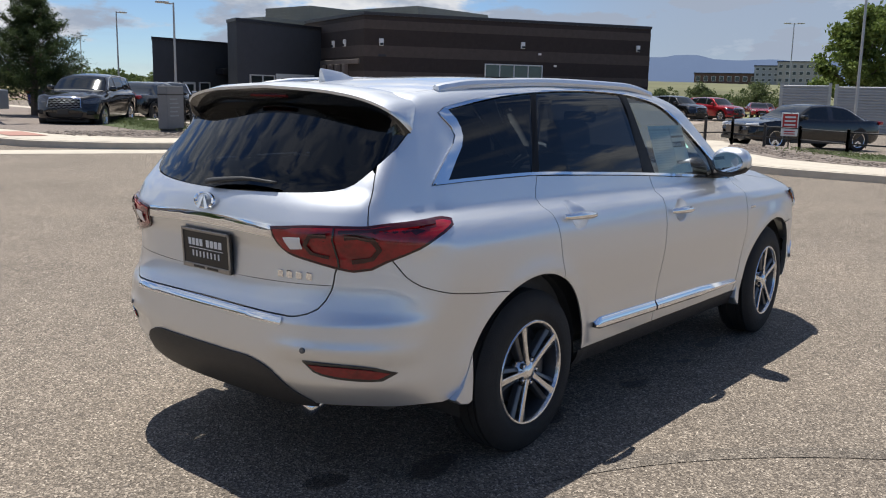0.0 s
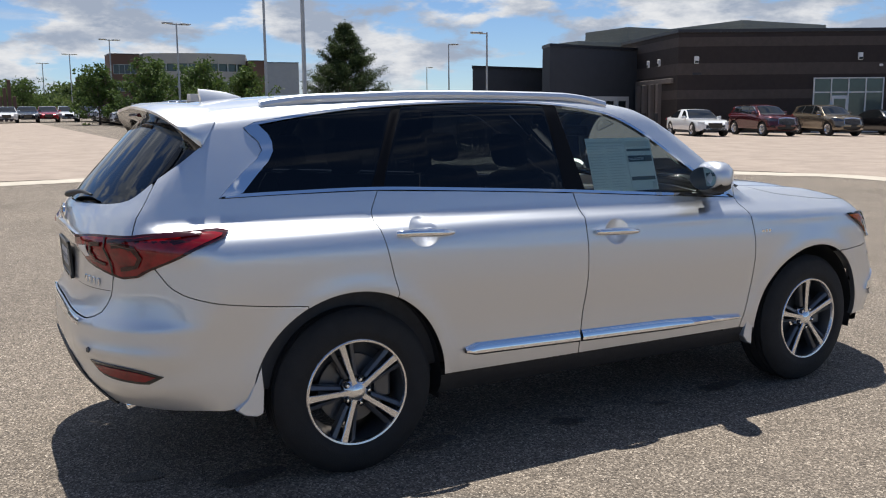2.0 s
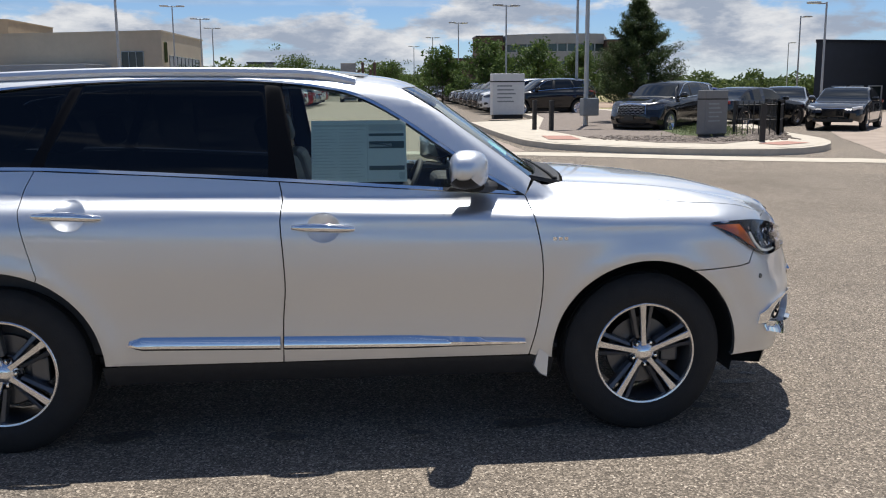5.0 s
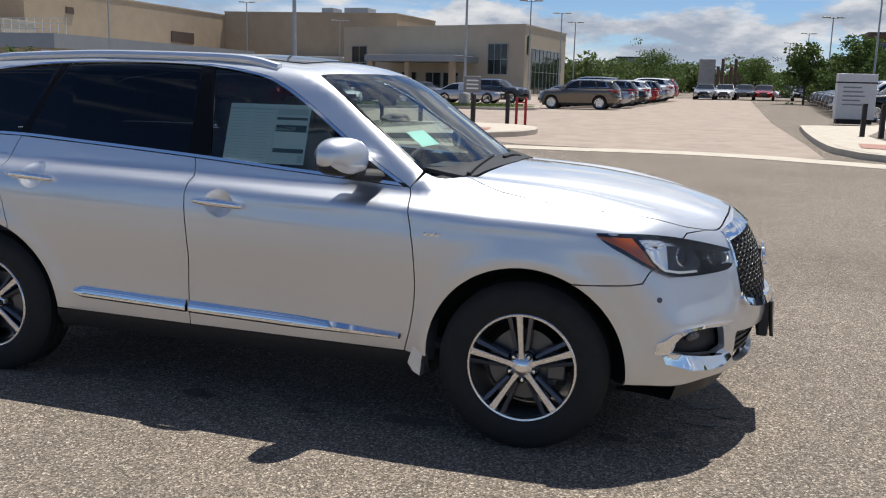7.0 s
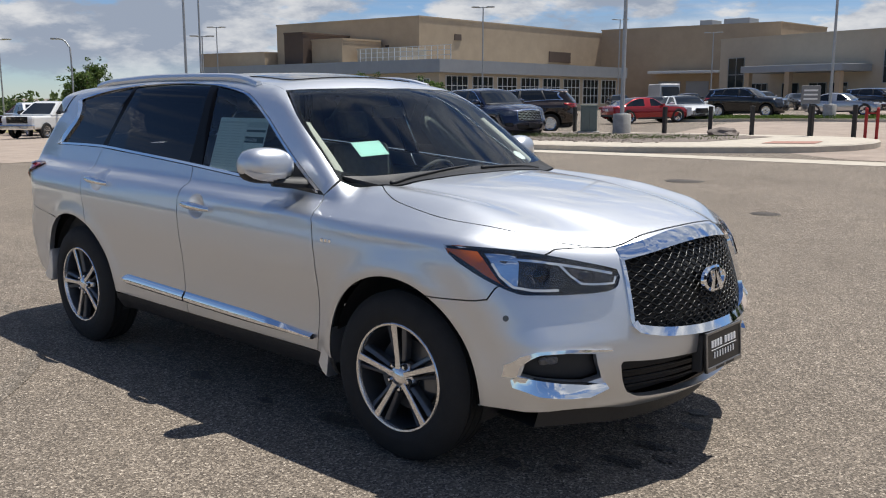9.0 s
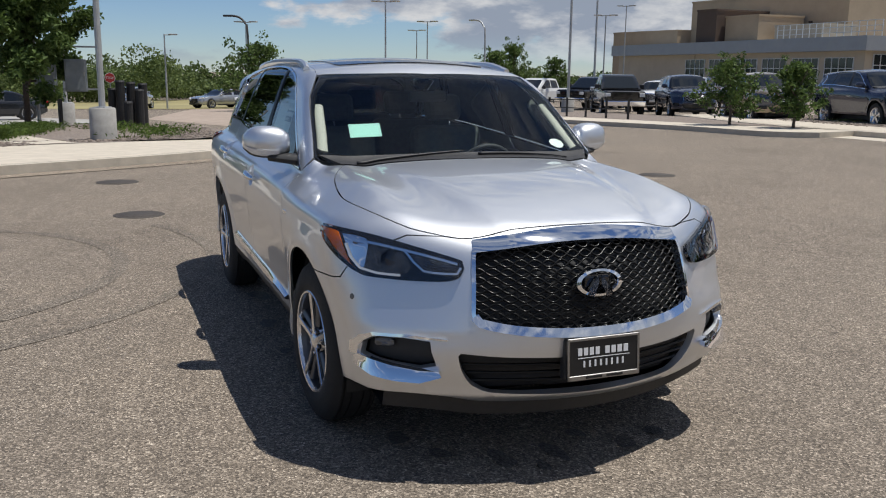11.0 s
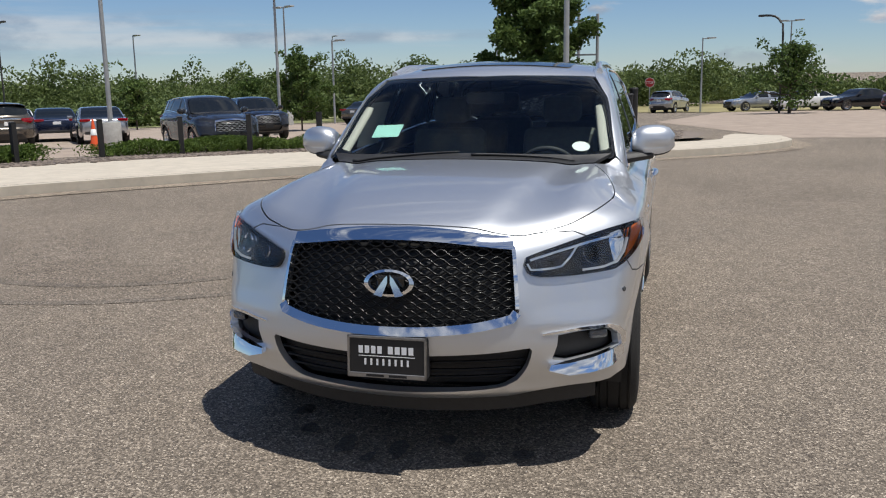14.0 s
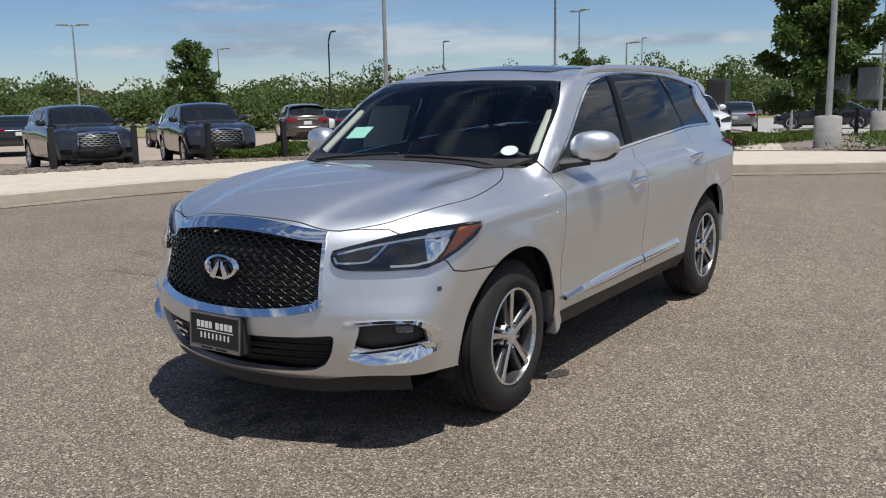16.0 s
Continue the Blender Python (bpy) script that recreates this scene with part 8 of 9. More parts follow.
ent = part("entrance_canopy", bm_box((7.5, -5.0, 0), (20.5, 0, 0.75), 0.03, 1), hd, FASCIA, "grey flat entrance canopy", on_wall(P0, P1, 0, 4.4))
for s in (8.2, 13.6, 19.8):
    part("column", bm_box((s - 0.3, -4.7, -4.4), (s + 0.3, -4.1, 0)), ent, TANWALL)
for s in (9.4, 13.0, 15.6):
    glazing(hd, on_wall(P0, P1, s, 0.7), 2.2, 2.6, 2, 1, FRAMEGREY, WINDOWGLASS, "door")
part("dock_canopy", bm_box((8.6, -3.0, 0), (18.6, 0, 0.35), 0.02, 1), hd, FRAMEWHITE, "pale dock canopy", on_wall(T3, (-43, 112.6), 0, 4.9))
for s in (9.0, 13.0):
    part("dock_door", bm_box((s, -0.08, 0), (s + 3.2, 0.0, 3.4), 0.02, 1), hd, FASCIA, "", on_wall(T3, (-43, 112.6), 0, 0.5))
for p, q, s, z, w in ((T2, T3, 6.0, 8.4, 1.2), (T1, T2, 14.0, 8.0, 0.5), (T1, T2, 18.5, 7.4, 0.5), (T2, T3, 25, 6.4, 5.0)):
    part("wall_vent", bm_box((0, -0.12, 0), (w, 0, w * 0.6 if w < 2 else 1.4), 0.02, 1), hd, TANDARK, "", on_wall(p, q, s, z))
for k in range(16):
    part("railing_post", bm_box((-71 + 0.9 * k, 65.2, 5.4), (-70.94 + 0.9 * k, 65.26, 6.9)), hd, FRAMEWHITE)
for z in (5.9, 6.4, 6.88):
    part("railing_bar", bm_box((-71, 65.2, z), (-57.4, 65.26, z + 0.05)), hd, FRAMEWHITE)
for k, (x, w) in enumerate(((-55, 1.8), (-51.5, 3.6))):
    part("roof_plant", bm_box((x, 114, 11.3), (x + w, 117, 12.2), 0.05, 1), hd, FASCIA)
lf = part("wall_emblem", bm_box((0.5, -0.05, 0), (1.1, 0.0, 2.2), 0.2, 3), hd, LAWN, "green leaf-like wall sign", on_wall(P1, P2, 0.2, 5.4))

# office block on the horizon
he = thing("curved_office_building", "far curved grey office block with ribbon windows", "building")
def arc_outline(dx):
    r = [(30.5 + 19.5 * i / 10, 182.5 - 3.6 * i / 10 - 2.6 * math.sin(math.pi * i / 10) - dx) for i in range(11)]
    return r + [(56, 198), (30.5, 200)]
z = 1.5
for k in range(3):
    part("wall", mesh_of("wall", *prism(arc_outline(0), z, z + 2.0), OFFICETAN, False), he)
    part("window_ribbon", mesh_of("window_ribbon", *prism(arc_outline(-0.35), z + 2.0, z + 3.5), TEALGLASS, False), he)
    for i in range(10):
        a, b = arc_outline(-0.1)[i:i + 2]
        part("mullion", bm_box((a[0] - 0.12, a[1] - 0.1, z + 2.0), (a[0] + 0.12, a[1] + 0.3, z + 3.5)), he, FRAMEGREY)
    z += 3.5
part("wall", mesh_of("wall", *prism(arc_outline(0.1), z, 14.0), OFFICETAN, False), he)
block(he, [(24.3, 183.6), (29.8, 182.8), (30.4, 190), (24.3, 190)], [(13.9, OFFICEBROWN)], CAPMETAL)
block(he, [(50.2, 176.5), (53.0, 176.0), (54.4, 186), (50.2, 186)], [(12.7, OFFICEBROWN)], CAPMETAL)
block(he, [(53.0, 176.2), (60.0, 175), (62, 186), (54, 186)], [(12.4, FASCIA)], CAPMETAL)
block(he, [(18.5, 184.4), (24.2, 183.8), (24.2, 190), (18.5, 190)], [(9.4, OFFICEBROWN)], CAPMETAL)
for k in range(3):
    glazing(he, on_wall((24.3, 183.6), (29.8, 182.8), 0.6, 3.2 + 3.4 * k), 4.2, 1.8, 4, 1, FRAMEGREY, WINDOWGLASS)


def far_block(name, label, x, y, w, depth, z1, mat, turn=0, rows=2, cols=5, roof=None, up=0.0):
    h = thing(name, label, "building", "far buildings", at=Matrix.Translation((x, y, gz(x, y) + up)) @ Matrix.Rotation(radians(turn), 4, 'Z'))
    part("wall", bm_box((-w / 2, -depth / 2, -2), (w / 2, depth / 2, z1)), h, mat)
    if roof:
        bm = bm_box((-w / 2 - 0.6, -depth / 2 - 0.6, z1), (w / 2 + 0.6, depth / 2 + 0.6, z1 + 2.6))
        for v in bm.verts:
            if v.co.z > z1 + 1:
                v.co.x *= 0.55
                v.co.y *= 0.2
        part("roof", bm, h, roof)
    else:
        part("roof", bm_box((-w / 2 - 0.3, -depth / 2 - 0.3, z1), (w / 2 + 0.3, depth / 2 + 0.3, z1 + 0.4)), h, CAPMETAL)
    for r in range(rows):
        for c in range(cols):
            g = w / cols
            win = part("window", bm_box((-w / 2 + g * (c + 0.22), -depth / 2 - 0.06, 1.2 + r * z1 / rows * 0.9), (-w / 2 + g * (c + 0.78), -depth / 2 + 0.05, 1.2 + r * z1 / rows * 0.9 + z1 / rows * 0.5)), h, FRAMEWHITE)
            part("pane", bm_box((-w / 2 + g * (c + 0.26), -depth / 2 - 0.09, 1.35 + r * z1 / rows * 0.9), (-w / 2 + g * (c + 0.74), -depth / 2 - 0.05, 1.05 + r * z1 / rows * 0.9 + z1 / rows * 0.5)), win, WINDOWGLASS)
    return h


far_block("apartment_building", "far pale apartment block with dark windows", 388, 128, 19, 14, 9.4, OFFICETAN, -72, 3, 7, None, 8.4)
far_block("apartment_building", "far grey apartment block with dark windows", 386, 142, 10, 14, 7.6, FASCIA, -70, 3, 4, None, 8.4)
far_block("far_house", "far brown low building with dark openings", 380, 158, 26, 12, 4.4, OFFICEBROWN, -66, 1, 8, None, 8.2)
far_block("far_house", "far low brown-roofed house among trees", -103, -165, 22, 10, 3.6, TANLIGHT, 145, 1, 5, OFFICEBROWN)
far_block("far_office", "far dark office with stepped roof behind trees", -24, 246, 16, 12, 6.4, OFFICEBROWN, 4, 2, 6)
far_block("far_office", "far grey block with stepped roof behind trees", -27, 250, 7, 8, 8.8, OFFICETAN, 4, 2, 3)

# ---- lamps, posts and signs ----
POLE = node_mat("galvanised_pole", (0.40, 0.41, 0.41), 0.5, 0.5, 0, 0.12, 4)
POLEDARK = node_mat("bronze_pole", (0.060, 0.058, 0.056), 0.5, 0.4, 0, 0.12, 4)
POSTBLACK = node_mat("black_post_paint", (0.016, 0.015, 0.015), 0.55, 0, 0, 0.2, 12, 0.2, 60)
GREYBOX = node_mat("grey_cabinet_paint", (0.23, 0.25, 0.26), 0.55, 0.1, 0, 0.12, 6, 0.1, 40)
SIGNGREY = node_mat("weathered_sign_grey", (0.16, 0.165, 0.17), 0.6, 0.1, 0, 0.1, 6)
SIGNWHITE = node_mat("white_sign_paint", (0.66, 0.67, 0.66), 0.5, 0, 0, 0.06, 6)
UTILGREEN = node_mat("green_grey_cabinet_paint", (0.16, 0.19, 0.165), 0.6, 0, 0, 0.1, 5)
ORANGE = node_mat("orange_plastic", (0.75, 0.10, 0.025), 0.6, 0, 0, 0.1, 12)
REDPAINT = node_mat("red_post_paint", (0.36, 0.02, 0.018), 0.5, 0, 0, 0.1, 12)
LAMPGLASS = node_mat("lamp_lens", (0.55, 0.56, 0.55), 0.25)


def lamp_post(x, y, top, style="twin", drum=0.0, dark=False, turn=0.0, r=0.075):
    """A car-park lamp: tapered pole, arms and flat heads, with or without a concrete drum."""
    z = gz(x, y)
    mat = POLEDARK if dark else POLE
    words = {"twin": "car-park lamp with two flat heads", "single": "car-park lamp with one flat head", "bow": "street lamp with a curved arm"}
    lp = thing("street_lamp" if style == "bow" else "lamp_post", ("dark bronze " if dark else "grey metal ") + words[style] + (" on a concrete drum" if drum else ""), "street lamp", "lamp posts", at=Matrix.Translation((x, y, z)) @ Matrix.Rotation(radians(turn), 4, 'Z'))
    if drum:
        v, f = revolve([(0.001, -0.3), (0.32, -0.3), (0.32, drum - 0.03), (0.295, drum), (0.001, drum)], 24, "z")
        part("drum", mesh_of("drum", v, f, CONCRETE2, True, None, 40), lp, None, "weathered concrete drum base")
        bm = bmesh.new()
        bm_box((-0.17, -0.17, drum - 0.01), (0.17, 0.17, drum + 0.025), 0.01, 1, None, bm)
        part("base_plate", bm, lp, mat)
    h = top - z
    if style == "bow":
        pts = [(0, 0, -0.2), (0, 0, h * 0.80), (0.15, 0, h * 0.92), (0.55, 0, h * 0.985), (1.1, 0, h)]
        v, f = sweep(curve(pts, 0.25), r * 0.9, 8)
        part("pole", mesh_of("pole", v, f, mat), lp)
        part("lamp_head", bm_box((1.0, -0.13, h - 0.07), (1.6, 0.13, h + 0.06), 0.04, 2), lp, mat)
    else:
        part("pole", bm_cyl(r, r * 0.62, h + 0.3, 12, Matrix.Translation((0, 0, -0.3))), lp, mat)
        for sgn in ((-1, 1) if style == "twin" else (1,)):
            part("arm", bm_box((0 if sgn > 0 else -0.45, -0.035, h - 0.10), (0.45 if sgn > 0 else 0, 0.035, h - 0.03), 0.01, 1), lp, mat)
            head = part("lamp_head", bm_box((0.30 if sgn > 0 else -0.95, -0.17, h - 0.06), (0.95 if sgn > 0 else -0.30, 0.17, h + 0.03), 0.03, 2), lp, mat)
            part("lens", bm_box((0.36 if sgn > 0 else -0.89, -0.13, h - 0.075), (0.89 if sgn > 0 else -0.36, 0.13, h - 0.055), 0.01, 1), head, LAMPGLASS)
    return lp


for x, y, top, style, drum, dark, turn in (
        (7.9, 25.8, 10.2, "twin", 0, 0, 20), (11.1, 40.5, 9.8, "twin", 0.8, 0, 0), (9.7, 54.3, 7.4, "twin", 0, 0, 20), (9.3, 79.6, 8.3, "twin", 0, 0, 20),
        (9.7, 114.7, 9.2, "twin", 0, 0, 20), (9.0, 144.8, 9.7, "twin", 0, 0, 20), (23.5, 39.3, 6.1, "single", 0, 0, 170), (33.6, 62.2, 7.4, "single", 0, 0, 10),
        (52.6, 103, 7.8, "single", 0, 0, 10), (38.7, 8.8, 9.0, "twin", 0, 0, -60), (85, 27.9, 9.0, "twin", 0, 0, -60), 
        (-14.4, 68.7, 8.7, "twin", 0.8, 0, 10), (-15.7, 88.8, 9.4, "twin", 0.8, 0, 10), (-16.9, 103.8, 9.6, "twin", 0.8, 0, 10), (-13.0, 24.8, 9.6, "twin", 0.85, 0, 15),
        (-43.9, 54, 8.9, "twin", 0.8, 0, 30), (-53, 90, 10.7, "twin", 0.8, 0, 30), (-12.3, 43.7, 9.4, "twin", 0.85, 0, 20), (-46.3, 28.9, 9.2, "twin", 0.8, 0, 40),
        (-74.9, 49.3, 8.6, "twin", 0.8, 0, 40), (-63.6, 28.7, 6.0, "bow", 0, 0, -150), (-70, 26, 6.1, "twin", 0, 0, 50), (-39.5, 86.4, 8.4, "twin", 0.8, 0, 20),
        (-18.6, -1.6, 9.4, "twin", 0.95, 0, 60), (-38.8, -7.2, 4.6, "single", 0, 0, 90), (-64, 3.4, 4.2, "single", 0, 0, 80), (-33.9, 20.1, 9.0, "twin", 0.8, 0, 50),
        (-58.7, 37.1, 6.4, "twin", 0, 0, 50), (-51.6, 16.3, 6.2, "twin", 0.6, 0, 60), (-68.4, 10, 5.5, "twin", 0, 0, 60), (-84, 30, 6.0, "twin", 0, 0, 50),
        (-31, -15.5, 6.4, "twin", 0.8, 0, 80), (-50.6, -20.4, 4.2, "single", 0, 0, 80), (-20.6, -16.9, 9.2, "twin", 0.9, 0, 60), (-51.7, -46.9, 6.2, "bow", 0, 1, 60),
        (-57.3, -39.3, 5.3, "single", 0, 0, 60), (-49, -23, 6.3, "twin", 0.8, 0, 60), (-97, -38, 6.8, "single", 0, 0, 60), (-54, 7.8, 5.1, "bow", 0, 1, -120),
        (-28.3, -46.8, 5.8, "twin", 0.8, 0, 130), (-45, -52.7, 5.0, "single", 0, 0, 130), (-34.4, -2.8, 8.6, "twin", 0.9, 0, 60)):
    lamp_post(x, y, top, style, drum, dark, turn, 0.085 if top > 9.1 else 0.075)
# hand-hole boxes on the two poles of the pine island
part("junction_box", bm_box((-0.32, -0.34, 0.50), (0.32, -0.08, 1.10), 0.03, 2), bpy.data.objects["lamp_post"], GREYBOX, "grey junction box")


def bollard(x, y, h=0.92, w=0.062, reach=0.0, lift=0.15):
    b = thing("bollard", "square black metal bollard with a flat cap", "bollard", "black bollards", at=Matrix.Translation((x, y, gz(x, y) + lift)) @ Matrix.Rotation(radians(17 * x), 4, 'Z'))
    part("post", bm_box((-w, -w, -0.1), (w, w, h), 0.012, 2), b, POSTBLACK)
    part("cap", bm_box((-w - 0.006, -w - 0.006, h), (w + 0.006, w + 0.006, h + 0.02), 0.006, 1), b, POSTBLACK)
    return b


for x, y in ((-4.6, -15.7), (-6.4, -15.3), (-8.2, -14.8), (-9.9, -14.2), (-11.6, -13.3), (-13.1, -12.1), (-14.2, -10.6), (-14.9, -9.1), (-15.6, -7.5), (-16.2, -5.9), (-17.2, -4.4),
             (-31.9, -8), (-30.1, -2.9), (-15.9, 26.1), (-11.4, 25), (-9.6, 24.8), (-8.2, 24.9), (-6.3, 24.9), (-5.4, 26.1), (6.1, 23), (5.7, 23.7), (10.1, 16.7)):
    bollard(x, y)
for k in range(4):
    bollard(35.3 + 0.35 * k, 38.6 + 1.5 * k, 1.1, 0.12, 0, 0.0)


def sign_box(x, y, w, d, h, mat, label, turn, lift=0.15):
    """A pedestal sign: a leaning faced box on a plinth with lines of small print."""
    s = thing("pedestal_sign", label, "sign", at=Matrix.Translation((x, y, gz(x, y) + lift)) @ Matrix.Rotation(radians(turn), 4, 'Z'))
    part("plinth", bm_box((-w * 0.46, -d * 0.4, -0.1), (w * 0.46, d * 0.4, 0.10), 0.01, 1), s, POSTBLACK)
    part("panel", bm_box((-w / 2, -d / 2, 0.09), (w / 2, d / 2, h), 0.02, 2), s, mat)
    part("top_band", bm_box((-w / 2 - 0.004, -d / 2 - 0.004, h * 0.80), (w / 2 + 0.004, d / 2 + 0.004, h * 0.83)), s, POSTBLACK)
    for i in range(5):
        part("print_bar", bm_box((-w * 0.36, -d / 2 - 0.006, h * (0.70 - 0.09 * i)), (w * (0.1 + 0.06 * (i % 3)), -d / 2 + 0.01, h * (0.73 - 0.09 * i))), s, GREYBOX)
    return s


sign_box(9.55, 18.6, 0.85, 0.30, 1.25, SIGNGREY, "weathered grey pedestal sign on gravel", 26)
sign_box(6.7, 35.3, 1.5, 0.4, 1.9, SIGNWHITE, "white pedestal sign beside parked cars", 10)

tb = thing("transformer_box", "green-grey utility transformer box on a pad", "utility box", at=Matrix.Translation((-14.6, 25.1, gz(-14.6, 25.1) + 0.15)) @ Matrix.Rotation(radians(35), 4, 'Z'))
part("pad", bm_box((-0.4, -0.4, -0.1), (0.4, 0.4, 0.06), 0.02, 1), tb, CONCRETE2)
part("cabinet", bm_box((-0.30, -0.3, 0.06), (0.30, 0.3, 1.0), 0.03, 2), tb, UTILGREEN)
part("lid", bm_box((-0.32, -0.32, 0.98), (0.32, 0.32, 1.04), 0.02, 1), tb, UTILGREEN)
for s in (-0.145, 0.145):
    part("door_seam", bm_box((s - 0.13, -0.312, 0.14), (s + 0.13, -0.29, 0.94), 0.01, 1), tb, UTILGREEN)

uc = thing("utility_cabinets", "grey utility cabinets hung on a tall post frame", "utility box", at=Matrix.Translation((-28.6, -2.6, gz(-28.6, -2.6) + 0.15)))
for y, h in ((-0.95, 4.3), (1.05, 4.3)):
    part("frame_post", bm_cyl(0.055, 0.055, h, 10, Matrix.Translation((0, y, -0.1))), uc, POLE)
for z in (2.7, 3.9):
    part("frame_bar", bm_box((-0.03, -0.95, z), (0.03, 1.05, z + 0.06)), uc, POLE)
for y, z, w, h in ((-0.60, 1.15, 0.62, 0.95), (0.32, 1.2, 0.72, 1.1)):
    cab = part("cabinet", bm_box((-0.02, y - w / 2, z), (0.36, y + w / 2, z + h), 0.02, 2), uc, GREYBOX)
    part("door", bm_box((0.35, y - w / 2 + 0.05, z + 0.05), (0.372, y + w / 2 - 0.05, z + h - 0.05), 0.01, 1), cab, GREYBOX)
    part("latch", bm_box((0.37, y + w / 2 - 0.11, z + h / 2), (0.39, y + w / 2 - 0.07, z + h / 2 + 0.12)), cab, STEEL)
part("cross_rail", bm_box((-0.03, -0.95, 1.25), (0.0, 1.05, 1.31)), uc, POLE)

for x, y, h in ((-38.0, -10.4, 2.5), (-37.4, -11.5, 2.2)):
    bx = thing("equipment_box", "dark grey equipment cabinet on the bed", "utility box", at=Matrix.Translation((x, y, gz(x, y))))
    part("cabinet", bm_box((-0.4, -0.45, 0), (0.4, 0.45, h), 0.03, 2), bx, POLEDARK)
    part("door", bm_box((0.39, -0.38, 0.15), (0.41, 0.38, h - 0.12), 0.01, 1), bx, POLEDARK)
for k, (x, y, h) in enumerate(((-27.6, -1.15, 1.25), (-27.3, -0.9, 1.5), (-27.5, -0.55, 1.45), (-27.2, -0.3, 1.2), (-27.7, -0.15, 1.4), (-26.6, -0.7, 0.8))):
    pb = thing("pipe_stub", "thick black capped pipe post on gravel", "post", "black pipe posts", at=Matrix.Translation((x, y, gz(x, y) + 0.15)))
    part("pipe", bm_cyl(0.15, 0.15, h + 0.1, 14, Matrix.Translation((0, 0, -0.1))), pb, POSTBLACK)
    part("cap", bm_cyl(0.17, 0.14, 0.06, 14, Matrix.Translation((0, 0, h))), pb, POSTBLACK)


def rail_fence(pts, h=0.75, label="low black metal rail fence", lift=0.15, gap=1.6, pales=False):
    f = thing("rail_fence", label, "fence")
    for (x0, y0), (x1, y1) in zip(pts, pts[1:]):
        d = math.hypot(x1 - x0, y1 - y0)
        n = max(1, round(d / gap))
        for i in range(n + 1):
            x, y = x0 + (x1 - x0) * i / n, y0 + (y1 - y0) * i / n
            part("post", bm_box((x - 0.035, y - 0.035, gz(x, y) + lift - 0.1), (x + 0.035, y + 0.035, gz(x, y) + lift + h), 0.005, 1), f, POSTBLACK)
        for zz in (h * 0.45, h * 0.88):
            v, fc = sweep([(x0 + (x1 - x0) * i / 6, y0 + (y1 - y0) * i / 6, gz(x0 + (x1 - x0) * i / 6, y0 + (y1 - y0) * i / 6) + lift + zz) for i in range(7)], 0.022, 6)
            part("rail", mesh_of("rail", v, fc, POSTBLACK), f)
        if pales:
            for i in range(int(d / 0.14)):
                s = (i + 0.5) / int(d / 0.14)
                x, y = x0 + (x1 - x0) * s, y0 + (y1 - y0) * s
                part("pale", bm_box((x - 0.01, y - 0.01, gz(x, y) + lift), (x + 0.01, y + 0.01, gz(x, y) + lift + h)), f, POSTBLACK)
    return f


rail_fence([(16.6, 6.9), (19.2, 8.2), (22.0, 7.7)], 0.85)
rail_fence([(22.0, 7.7), (21.2, 5.4), (20.1, 3.8), (19.8, -2), (19.6, -10)], 0.7)
rail_fence([(10.6, 19.6), (11.6, 19.0), (12.4, 20.4), (12.8, 22.4)], 0.95, "black fence of slim upright pales", 0.15, 1.2, True)
rail_fence([(-24, 17.2), (-30, 17.0), (-37, 18.4)], 0.8, "low black rail fence before the far lot", 0.13)
ns = thing("no_parking_sign", "small red and white notice on the black fence", "sign", at=Matrix.Translation((21.75, 5.9, gz(22, 5.3) + 0.15)) @ Matrix.Rotation(radians(-65), 4, 'Z'))
part("stake", bm_box((-0.02, 0.006, -0.15), (0.02, 0.04, 1.0)), ns, POSTBLACK)
part("panel", bm_box((-0.23, -0.012, 0.38), (0.23, 0.008, 1.05), 0.01, 1), ns, SIGNWHITE)
part("red_field", bm_box((-0.20, -0.018, 0.60), (0.20, -0.008, 1.02), 0.005, 1), ns, REDPAINT)
for i in range(3):
    part("print_bar", bm_box((-0.15, -0.022, 0.68 + 0.11 * i), (0.15, -0.015, 0.73 + 0.11 * i)), ns, SIGNWHITE)
for i in range(2):
    part("print_bar", bm_box((-0.15, -0.018, 0.43 + 0.07 * i), (0.15, -0.009, 0.46 + 0.07 * i)), ns, REDPAINT)

# ribbed screen walls beyond the eastern drive
for (x0, y0), (x1, y1) in (((44.3, 14.2), (45.0, 11.9)), ((45.1, 11.6), (45.8, 9.0))):
    sc = thing("screen_wall", "grey ribbed metal screen wall", "fence", "screen walls", at=on_wall((x0, y0), (x1, y1), 0, gz(x0, y0)))
    w = math.hypot(x1 - x0, y1 - y0)
    part("backing", bm_box((0, 0, 0), (w, 0.08, 2.4)), sc, FASCIA)
    for k in range(16):
        part("slat", bm_box((0.05, -0.05, 0.08 + 0.146 * k), (w - 0.05, 0.02, 0.19 + 0.146 * k), 0.02, 1), sc, FASCIA)
    for x in (0, w):
        part("post", bm_box((x - 0.08, -0.07, 0), (x + 0.08, 0.1, 2.5)), sc, POLE)


def cone(x, y, h=0.75, lift=0.15):
    c = thing("traffic_cone", "orange plastic traffic cone on its base", "cone", "traffic cones", at=Matrix.Translation((x, y, gz(x, y) + lift)))
    part("base", bm_box((-0.19, -0.19, 0), (0.19, 0.19, 0.04), 0.015, 1), c, POSTBLACK)
    v, f = revolve([(0.15, 0.035), (0.03, h), (0.001, h)], 18, "z")
    part("cone", mesh_of("cone", v, f, ORANGE, True, None, 40), c)
    v, f = revolve([(0.105, h * 0.48), (0.073, h * 0.68), (0.07, h * 0.68), (0.10, h * 0.48)], 18, "z")
    part("band", mesh_of("band", [(a * 1.03, b * 1.03, z) for a, b, z in v], f, SIGNWHITE), c)


